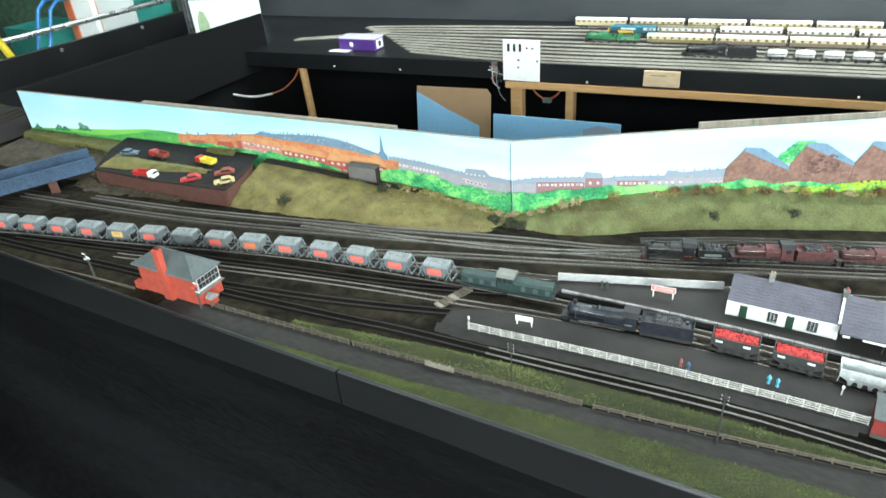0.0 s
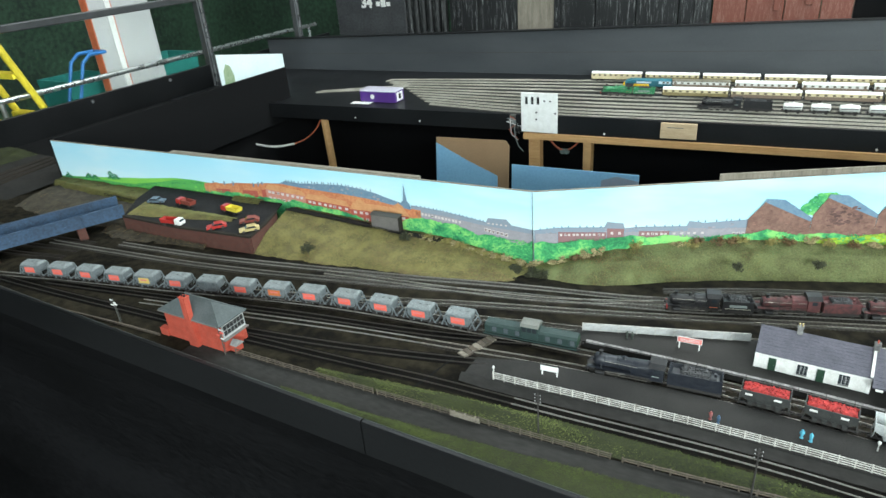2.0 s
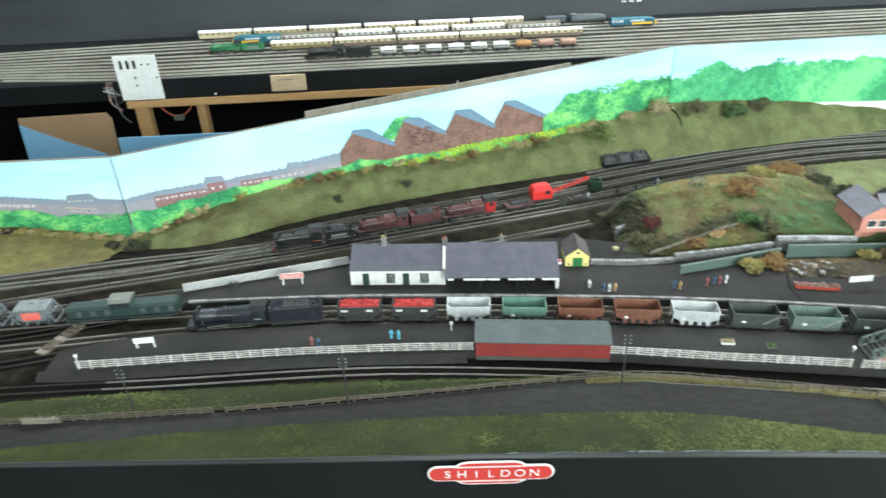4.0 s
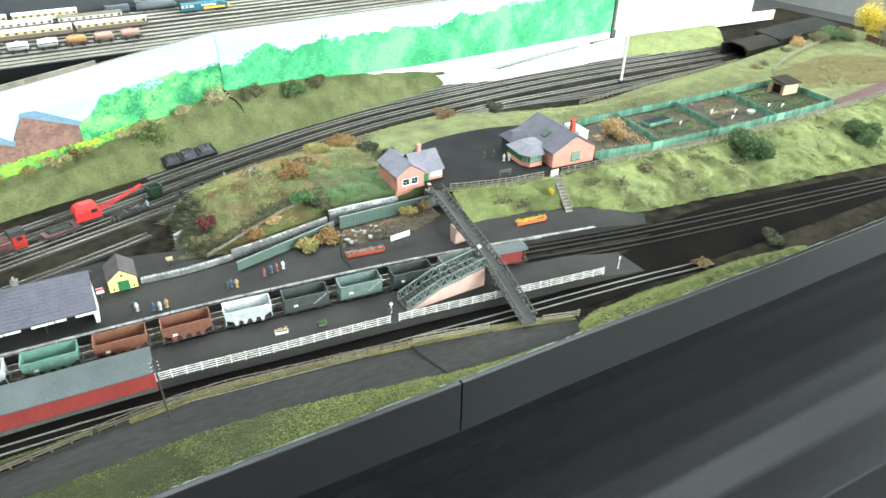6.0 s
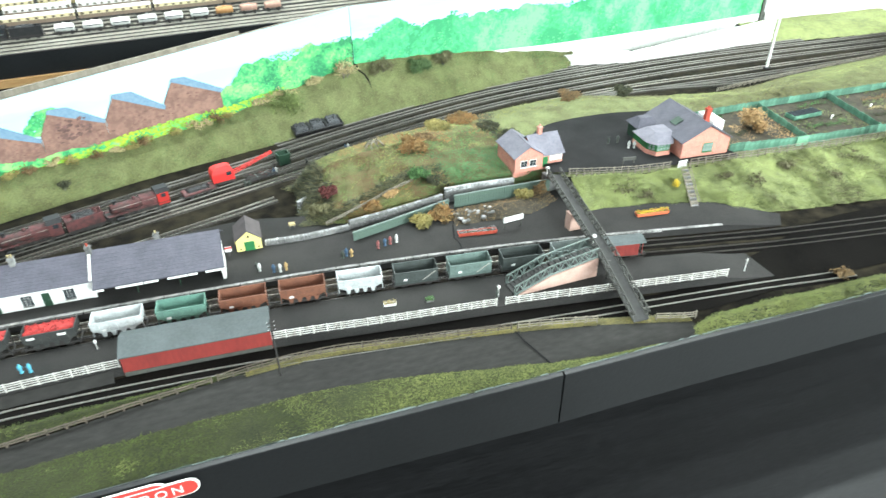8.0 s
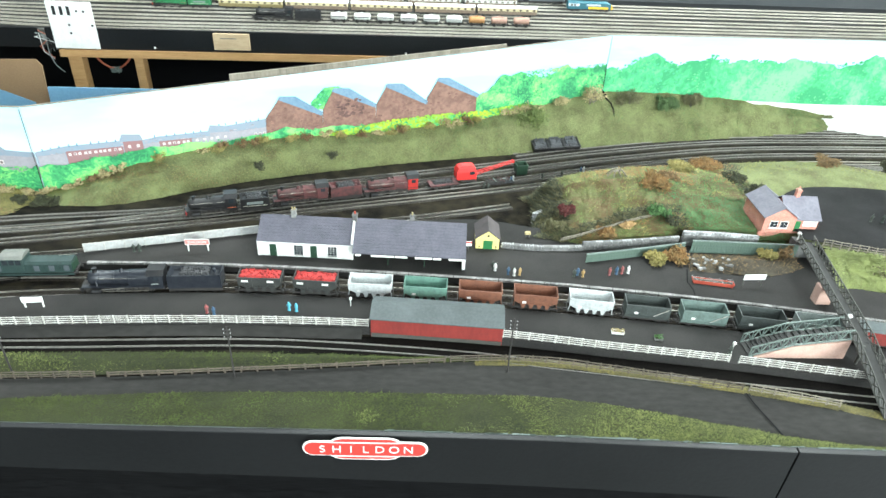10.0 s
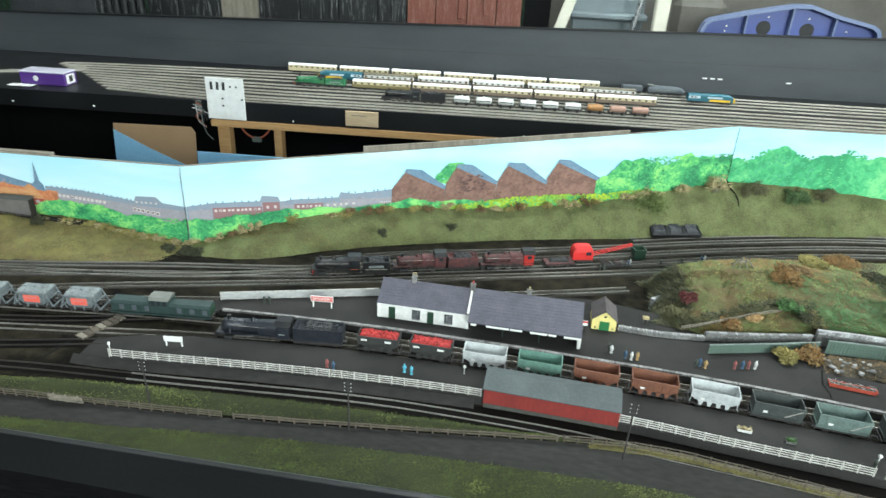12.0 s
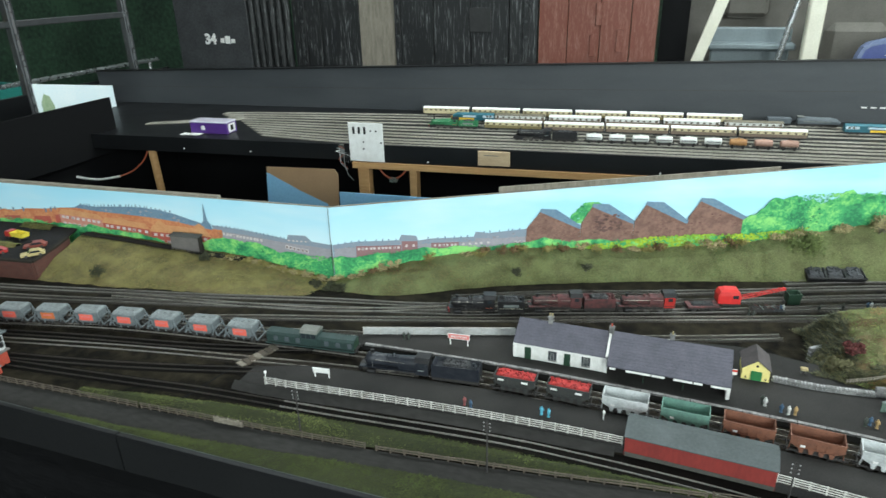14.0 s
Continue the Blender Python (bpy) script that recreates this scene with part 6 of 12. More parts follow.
lo1 = flat([(0.75, 0.03), (1.0, 0.03), (1.4, 0.01), (1.5, 0.005), (1.72, 0.0), (1.80, -0.01), (1.91, -0.05)])
foliage(bd1, 0.755, 1.40, lo1, [(0.755, 0.102), (0.88, 0.108), (1.0, 0.106), (1.06, 0.104), (1.17, 0.102), (1.30, 0.095), (1.36, 0.086), (1.40, 0.070)], 9, 420, 0.009, 0.006)
foliage(bd1, 1.49, L1 - 0.0006, lo1, [(1.49, 0.070), (1.54, 0.100), (1.607, 0.103), (1.687, 0.098), (1.748, 0.076), (1.809, 0.078), (1.869, 0.076), (1.91, 0.080)], 9.4, 560, 0.010, 0.007)

bd2, L2 = board("backscene_factory", P_B, P_J, Z0, 1.118, 1.214, "sky-blue board painted with terraces and a saw-tooth factory")
lo2 = flat([(0, -0.05), (0.05, -0.02), (0.1, 0.0), (0.213, 0.03), (0.5, 0.06), (1.1, 0.07), (1.46, 0.12)])
band(bd2, "painted_far_roofs", [(0.0004, 0.113), (0.059, 0.121), (0.084, 0.122), (0.177, 0.124), (0.184, 0.139), (0.223, 0.1355), (0.228, 0.122), (0.261, 0.127), (0.32, 0.1285), (0.374, 0.1305), (0.38, 0.1445), (0.416, 0.140), (0.53, 0.152)], [(0.0004, 0.05), (0.53, 0.06)], "p_mauve", 1)
stacks(bd2, [(0.01, 0.114), (0.084, 0.122), (0.177, 0.124)], 9, 0.003, 0.006, "p_blue", 1.4)
stacks(bd2, [(0.25, 0.126), (0.37, 0.130)], 6, 0.003, 0.006, "p_blue", 1.4)
stacks(bd2, [(0.39, 0.142), (0.51, 0.149)], 6, 0.003, 0.005, "p_blue", 1.4)
dabs(bd2, "roof_dabs", 0.004, 0.52, flat([(0, 0.09), (0.5, 0.115)]), flat([(0, 0.109), (0.17, 0.120), (0.37, 0.126), (0.52, 0.146)]), 260, 0.006, "d_mauve", 1.8, 0.4)
for u0, u1, t0, t1, wall in ((0.004, 0.06, 0.103, 0.105, "p_dusk"), (0.062, 0.182, 0.109, 0.110, "p_brick"), (0.184, 0.226, 0.121, 0.121, "p_brick"), (0.228, 0.262, 0.112, 0.113, "p_dusk"), (0.262, 0.335, 0.115, 0.116, "p_brick"), (0.338, 0.378, 0.116, 0.118, "p_dusk"), (0.378, 0.42, 0.126, 0.126, "p_dusk"), (0.42, 0.515, 0.124, 0.129, "p_dusk")):
    band(bd2, "painted_terrace", [(u0, t0), (u1, t1)], [(u0, 0.06), (u1, 0.065)], wall, 2.6)
for u0, u1, a, b, n, h in ((0.065, 0.18, 0.101, 0.104, 11, 0.006), (0.188, 0.222, 0.108, 0.109, 2, 0.007), (0.268, 0.332, 0.108, 0.109, 6, 0.006), (0.338, 0.42, 0.110, 0.114, 5, 0.005), (0.48, 0.512, 0.112, 0.113, 3, 0.009)):
    windows(bd2, u0, u1, a, b, n, 0.0062, h, 3.4)
dabs(bd2, "painted_far_tree", 0.625, 0.72, flat([(0.625, 0.165), (0.72, 0.165)]), flat([(0.625, 0.182), (0.66, 0.218), (0.69, 0.222), (0.72, 0.205)]), 1100, 0.0042, "p_green", 2)
for k, (u0, up, uq, u1, zp, ze) in enumerate(((0.509, 0.549, 0.588, 0.652, 0.204, 0.157), (0.650, 0.682, 0.722, 0.790, 0.216, 0.168), (0.788, 0.820, 0.862, 0.929, 0.219, 0.166), (0.925, 0.958, 0.989, 1.084, 0.226, 0.170))):
    paint(bd2, "painted_gable", [(u0, 0.08), (u1, 0.08), (u1, ze - 0.004), (up + 0.004, zp - 0.005), (up, zp - 0.004), (u0 + 0.004, zp - 0.052)], "p_brown", 4 + 0.3 * k)
    paint(bd2, "painted_north_light", [(up - 0.004, zp - 0.007), (u1 - 0.002, ze - 0.009), (u1 + 0.002, ze), (uq, zp - 0.001), (up, zp + 0.001)], "p_blue", 5.6 + 0.3 * k)
    dabs(bd2, "brick_dabs", u0 + 0.006, u1 - 0.004, lambda u: 0.09, (lambda a, b, c, d, e: lambda u: float(np.interp(u, [a, b, c], [d - 0.058, d - 0.012, e - 0.012])))(u0, up, u1, zp, ze), 190, 0.0055, "d_brown", 5.0 + 0.3 * k, 0.45)
dabs(bd2, "soot_dabs", 0.685, 0.76, lambda u: 0.135, lambda u: 0.188, 60, 0.007, "d_soot", 6.6, 0.6)
foliage(bd2, 1.07, L2 - 0.0006, lo2, [(1.07, 0.150), (1.09, 0.170), (1.127, 0.192), (1.16, 0.213), (1.224, 0.224), (1.283, 0.228), (1.36, 0.226), (1.46, 0.232)], 7, 900, 0.019, 0.008)
foliage(bd2, 0.0004, 1.13, lo2, [(0.003, 0.078), (0.054, 0.078), (0.113, 0.091), (0.184, 0.094), (0.276, 0.100), (0.377, 0.105), (0.508, 0.110), (0.56, 0.124), (0.62, 0.116), (0.70, 0.112), (0.80, 0.118), (0.93, 0.122), (1.13, 0.125)], 9, 700, 0.007, 0.0065)
dabs(bd2, "gorse_dabs", 0.62, 1.24, flat([(0.62, 0.07), (0.9, 0.080), (1.16, 0.09)]), flat([(0.62, 0.094), (0.72, 0.108), (0.82, 0.122), (0.94, 0.128), (1.09, 0.128), (1.24, 0.142)]), 1700, 0.0048, "d_gorse", 12.8)

bd3, L3 = board("backscene_woodland", P_J, P_K, Z0, 1.214, 1.19, "pale sky board painted with a line of green trees")
lo3 = flat([(0, 0.150), (0.2, 0.137), (0.42, 0.124), (0.7, 0.107), (1.2, 0.090), (1.71, 0.075)])
band(bd3, "painted_white_base", [(0.002, 0.153), (0.2, 0.140), (0.42, 0.127), (0.7, 0.110), (1.2, 0.093), (L3 - 0.004, 0.078)], [(0.002, -0.04), (L3 - 0.004, -0.04)], "white_flat", 1)
foliage(bd3, 0.003, L3 - 0.004, lo3, [(0, 0.216), (0.05, 0.222), (0.082, 0.243), (0.136, 0.258), (0.19, 0.240), (0.218, 0.232), (0.28, 0.240), (0.328, 0.257), (0.393, 0.237), (0.458, 0.247), (0.524, 0.236), (0.663, 0.240), (0.75, 0.228), (0.86, 0.246), (1.0, 0.238), (1.1, 0.262), (1.25, 0.250), (1.4, 0.270), (1.55, 0.258), (1.7, 0.268)], 2, 1500, 0.015, 0.011, "p_green_lit", "d_green_lit")
dabs(bd3, "blue_dabs", 0.06, 0.24, lo3, flat([(0.06, 0.20), (0.13, 0.245), (0.24, 0.21)]), 160, 0.006, "d_blue", 5.0)
fb3 = thing("white_front_board", pose(0, 0, 0), "unpainted white board standing before the painted trees", "board", kind="structure")
for a, b in (((2.02, 1.988), (2.26, 1.935)), ((2.26, 1.935), (2.88, 1.945))):
    d = Vector((b[0] - a[0], b[1] - a[1], 0))
    part("panel", Shape().prism([(0, -0.02), (d.length, -0.02), (d.length, 0.040 if b[0] < 2.5 else 0.085), (0, 0.036)], 0, 0.006), "white_flat", fb3, m=pose(a[0], a[1], 0.932, 0, 0, math.degrees(math.atan2(d.y, d.x))))
part("end_post", Shape().box(L3 - 0.003, L3 + 0.012, -0.008, 0.012, -0.06, 0.285), "iron_dark", bd3)
for q, h in ((P_B, 1.118), (P_J, 1.214)):
    solo("corner_joint", Shape().tube((q.x, q.y - 0.0085, 0.86), (q.x, q.y - 0.0085, h), 0.0007, n=6), "sleeper", "dark seam where two painted boards meet", "joint", kind="structure")
# stiffening battens behind the boards
for bd, u0, u1, z in ((bd1, 0.62, 1.57, 0.222), (bd2, 0.44, 1.15, 0.262)):
    part("stiffening_batten", Shape().prism([(u0, z - 0.03), (u1, z - 0.03 + (0.04 if bd is bd2 else 0)), (u1, z + (0.04 if bd is bd2 else 0)), (u0, z)], 0.0075, 0.014 if bd is bd2 else 0.024), "bare_wood", bd, "weathered timber batten")

# ---- rolling stock ----
RAIL = 0.0042


def wheel_mesh(r):
    sh = Shape()
    sh.lathe([(r * 0.3, -0.0011), (r * 1.06, -0.0011), (r * 1.06, -0.0006), (r, -0.0004), (r, 0.0011), (r * 0.82, 0.0011), (r * 0.78, 0.0005), (r * 0.25, 0.0007), (r * 0.2, 0.0012)], 14)
    return sh.mesh("wheel")


WM = {r: wheel_mesh(r) for r in (0.006, 0.0065, 0.0085, 0.0115)}


def wheels(th, xs, r, gauge=0.0078):
    for x in xs:
        for s in (-1, 1):
            part("wheel", WM[r], "wheel", th, m=pose(x, s * gauge, r, 90 if s < 0 else -90))


def on_track(line, d, z=None):
    p = line.at(d)
    return pose(p.x, p.y, (ground_z(p.x, p.y) if z is None else z) + RAIL, 0, 0, math.degrees(line.way(d)))


def shell(outer, inner):
    """An open-topped tub from rings that go up the outside and down the inside."""
    return Shape().loft(outer + inner)


def ring(l, w, z):
    return [(-l / 2, -w / 2, z), (l / 2, -w / 2, z), (l / 2, w / 2, z), (-l / 2, w / 2, z)]


def underframe(th, L, buffers=True):
    u = Shape()
    for s in (-1, 1):
        u.box(-L / 2, L / 2, s * 0.0115 - 0.001, s * 0.0115 + 0.001, 0.0085, 0.0122)
        for x in (-L * 0.28, L * 0.28):
            u.box(x - 0.004, x + 0.004, s * 0.0118 - 0.001, s * 0.0118 + 0.001, 0.0035, 0.009)
        u.box(-L * 0.16, L * 0.1, s * 0.0135 - 0.0004, s * 0.0135 + 0.0004, 0.0055, 0.0066)
    for x in (-L / 2, L / 2):
        u.box(x - 0.001, x + 0.001, -0.0155, 0.0155, 0.0085, 0.0125)
    u.box(-L / 2 - 0.009, L / 2 + 0.009, -0.0022, 0.0022, 0.0062, 0.0078)
    part("underframe", u, "frame_black", th)
    if buffers:
        for x, sg in ((-L / 2, -1), (L / 2, 1)):
            for s in (-1, 1):
                part("buffer", Shape().tube((x, s * 0.0112, 0.0108), (x + sg * 0.0045, s * 0.0112, 0.0108), 0.0009, n=8).tube((x + sg * 0.0045, s * 0.0112, 0.0108), (x + sg * 0.0054, s * 0.0112, 0.0108), 0.0026, n=10), "frame_black", th)
    wheels(th, (-L * 0.28, L * 0.28), 0.0065)


def lumps(th, name, l, w, z, material, count, rng, mound=0.004):
    sh = Shape()
    sh.loft([ring(l, w, z - 0.001), ring(l * 0.8, w * 0.7, z + mound * 0.6)], False)
    for _ in range(count):
        x, y = rng.uniform(-l / 2, l / 2), rng.uniform(-w / 2, w / 2)
        h = z + mound * (1 - (2 * x / l) ** 4) * (1 - (2 * y / w) ** 2) * 0.7
        r = rng.uniform(0.0012, 0.0026)
        sh.lump(x, y, h, r, r, r, 5, 0.3, rng)
    part(name, sh, material, th)


def open_hopper(m, body, label, rng, load=None, labels="white_flat", dirty=0, slope=True):
    th = thing("hopper_wagon", m @ Matrix.Diagonal((0.97, 0.95, 0.90, 1)), label, "wagon", "goods wagons")
    L, W = 0.079, 0.034
    lo = 0.052 if slope else L - 0.002
    inn = [ring(L - 0.002, W - 0.002, 0.0442), ring(L - 0.004, W - 0.004, 0.028), ring(lo - 0.004, W - 0.008, 0.018)]
    part("hopper_bottom", Shape().loft([ring(lo, W - 0.008, 0.0125), ring(lo + 0.004, W - 0.004, 0.0205)]), "frame_black" if slope else body, th, "dark underside")
    part("body", shell([ring(lo + 0.003, W - 0.003, 0.0206), ring(L - 0.0005, W - 0.001, 0.028 if slope else 0.0212), ring(L, W, 0.0435), ring(L, W, 0.0442)], inn), body, th)
    part("top_rim", Shape().loft([ring(L + 0.0012, W + 0.0012, 0.0428), ring(L + 0.0012, W + 0.0012, 0.0446), ring(L - 0.0022, W - 0.0022, 0.0446), ring(L - 0.0022, W - 0.0022, 0.0428)], close=False), body, th)
    for s in (-1, 1):
        for x in (-0.027, -0.0135, 0, 0.0135, 0.027):
            part("stanchion", Shape().box(x - 0.0008, x + 0.0008, s * W / 2 - (0.0012 if s > 0 else 0.0002), s * W / 2 + (0.0012 if s < 0 else 0.0002) + (0.001 if s > 0 else -0.001) * 0, 0.022, 0.043), body, th)
        for x in (-0.022, -0.0075, 0.0075, 0.022) if slope else ():
            part("chute_door", Shape().prism([(x - 0.0045, 0.0215), (x + 0.0045, 0.0215), (x + 0.0022, 0.0120), (x - 0.0022, 0.0120)], s * 0.0160 - 0.0006, s * 0.0160 + 0.0006), body, th)
        if not slope:
            part("end_stripe", Shape().prism([(0.010, 0.0225), (0.013, 0.0225), (0.037, 0.0405), (0.034, 0.0405)], s * (W / 2 + 0.0009) - 0.0002, s * (W / 2 + 0.0009) + 0.0002), "fence_white", th, "thin white diagonal stripe")
        if labels and not load:
            part("number_panel", Shape().box(-0.024, -0.017, s * (W / 2 + 0.0006) - 0.0002, s * (W / 2 + 0.0006) + 0.0002, 0.0245, 0.029), labels, th, "small pale panel")
    for x, sg in ((-L / 2, 1), (L / 2, -1)):
        for s in (-1, 1):
            part("end_stay", Shape().tube((x, s * 0.012, 0.012), (x + sg * 0.002, s * 0.0135, 0.032), 0.0009, n=6), body, th)
    underframe(th, 0.082)
    if load:
        for s in (-1, 1):
            for x in (-0.026, 0.020):
                part("lettering_bar", Shape().box(x - 0.006, x + 0.006, s * (W / 2 + 0.0006) - 0.0002, s * (W / 2 + 0.0006) + 0.0002, 0.0345, 0.0390), "white_flat", th, "white painted lettering bar")
        lumps(th, "load", L - 0.006, W - 0.006, 0.0425, load, 110, rng)
    return th


def cement_hopper(m, panel, label, rng):
    th = thing("cement_wagon", m, label, "wagon", "grey cement wagons")
    W = 0.034
    part("body", Shape().loft([ring(0.032, 0.026, 0.0125), ring(0.044, W - 0.002, 0.0165), ring(0.050, W, 0.022), ring(0.055, W, 0.0405)]), "w_grey", th)
    part("roof", Shape().loft([ring(0.0565, W + 0.001, 0.0406), ring(0.0555, W - 0.002, 0.0435), ring(0.0535, W - 0.010, 0.0458), ring(0.0515, W - 0.020, 0.0466)]), "w_roof", th, "dusty pale grey roof")
    for x in (-0.018, 0, 0.018):
        part("roof_hatch", Shape().tube((x, 0, 0.0464), (x, 0, 0.0486), 0.0042, 0.0038, 12), "w_roof", th)
    for s in (-1, 1):
        y = s * W / 2
        if panel != "w_grey":
            part("panel_border", Shape().box(-0.0170, 0.0170, y - 0.0014, y + 0.0014, 0.0205, 0.0375), "w_roof", th)
            part("side_panel", Shape().box(-0.0160, 0.0160, y - 0.0018, y + 0.0018, 0.0215, 0.0365), panel, th, "faded lettered side panel")
            part("panel_lettering", Shape().box(-0.010, 0.010, y - 0.0020, y + 0.0020, 0.0290, 0.0325), "red_faded", th, "pale worn lettering bar")
        for x in (-0.0252, -0.0208, 0.0208, 0.0252):
            part("rib", Shape().box(x - 0.0007, x + 0.0007, y - 0.0012, y + 0.0012, 0.0222, 0.0408), "w_grey", th)
        for x in (-0.012, 0.006):
            part("discharge_pipe", Shape().tube((x, y, 0.0215), (x, y, 0.0105), 0.0012, n=6), "w_roof", th)
        for sg in (-1, 1):
            part("end_strut", Shape().prism([(sg * 0.0405, 0.0125), (sg * 0.0375, 0.0125), (sg * 0.0268, 0.0405), (sg * 0.0292, 0.0412)], y - 0.0012, y + 0.0004), "w_grey", th)
            part("end_brace", Shape().prism([(sg * 0.0250, 0.0125), (sg * 0.0272, 0.0125), (sg * 0.0345, 0.0300), (sg * 0.0328, 0.0310)], y - 0.0010, y + 0.0002), "w_grey", th)
    for sg in (-1, 1):
        part("end_rail", Shape().tube((sg * 0.0345, -0.0165, 0.030), (sg * 0.0345, 0.0165, 0.030), 0.0010, n=6), "w_grey", th)
        part("end_beam", Shape().box(sg * 0.0395 - 0.0012, sg * 0.0395 + 0.0012, -0.017, 0.017, 0.0125, 0.0150), "w_grey", th)
    underframe(th, 0.080)
    return th


def centre_cab_diesel(m):
    th = thing("diesel_engine", m, "weathered dark green centre-cab diesel with a pale cab roof", "locomotive")
    W = 0.033

    def hood(x0, x1, name):
        prof = [(-W / 2 + 0.002, 0.013), (W / 2 - 0.002, 0.013), (W / 2 - 0.002, 0.030), (W / 2 - 0.006, 0.0345), (-W / 2 + 0.006, 0.0345), (-W / 2 + 0.002, 0.030)]
        part(name, Shape().loft([[(x, y, z) for y, z in prof] for x in (x0, x1)]), "diesel_green", th)
        for s in (-1, 1):
            for i in range(6):
                x = x0 + (x1 - x0) * (i + 0.7) / 6.4
                part("grille", Shape().box(x - 0.0045, x + 0.0045, s * (W / 2 - 0.0018) - 0.0005, s * (W / 2 - 0.0018) + 0.0005, 0.017, 0.028), "loco_grey" if i % 2 else "diesel_green", th)
    hood(-0.098, -0.017, "bonnet")
    hood(0.017, 0.098, "bonnet")
    part("cab", Shape().box(-0.0185, 0.0185, -W / 2, W / 2, 0.013, 0.043, 0.001), "diesel_green", th)
    roof = [(-W / 2 - 0.0005, 0.0425), (W / 2 + 0.0005, 0.0425), (W / 2 - 0.004, 0.0475), (0, 0.0495), (-W / 2 + 0.004, 0.0475)]
    part("cab_roof", Shape().prism(roof, -0.0195, 0.0195, "x"), "diesel_roof", th, "pale grey domed cab roof")
    for s in (-1, 1):
        for x in (-0.011, 0, 0.011):
            part("cab_window", Shape().box(x - 0.0042, x + 0.0042, s * W / 2 - 0.0007, s * W / 2 + 0.0007, 0.0315, 0.0405), "glass_dark", th)
        part("solebar", Shape().box(-0.100, 0.100, s * W / 2 - 0.0015, s * W / 2 + 0.0005, 0.0095, 0.0128), "diesel_green", th)
        for bx in (-0.062, 0.062):
            part("bogie_side", Shape().box(bx - 0.024, bx + 0.024, s * 0.0125 - 0.001, s * 0.0125 + 0.001, 0.003, 0.0105), "frame_black", th)
    for sg in (-1, 1):
        part("nose_panel", Shape().box(sg * 0.0985 - 0.0006, sg * 0.0985 + 0.0006, -0.0125, 0.0125, 0.0145, 0.030), "dk_green", th, "dark green end panel")
        part("buffer_beam", Shape().box(sg * 0.1005 - 0.0008, sg * 0.1005 + 0.0008, -0.0155, 0.0155, 0.0075, 0.0130), "frame_black", th)
        for s in (-1, 1):
            part("buffer", Shape().tube((sg * 0.1012, s * 0.0112, 0.0105), (sg * 0.106, s * 0.0112, 0.0105), 0.0024, n=10), "frame_black", th)
    part("frame", Shape().box(-0.1, 0.1, -0.012, 0.012, 0.0085, 0.013), "frame_black", th)
    wheels(th, (-0.075, -0.049, 0.049, 0.075), 0.0065)
    return th


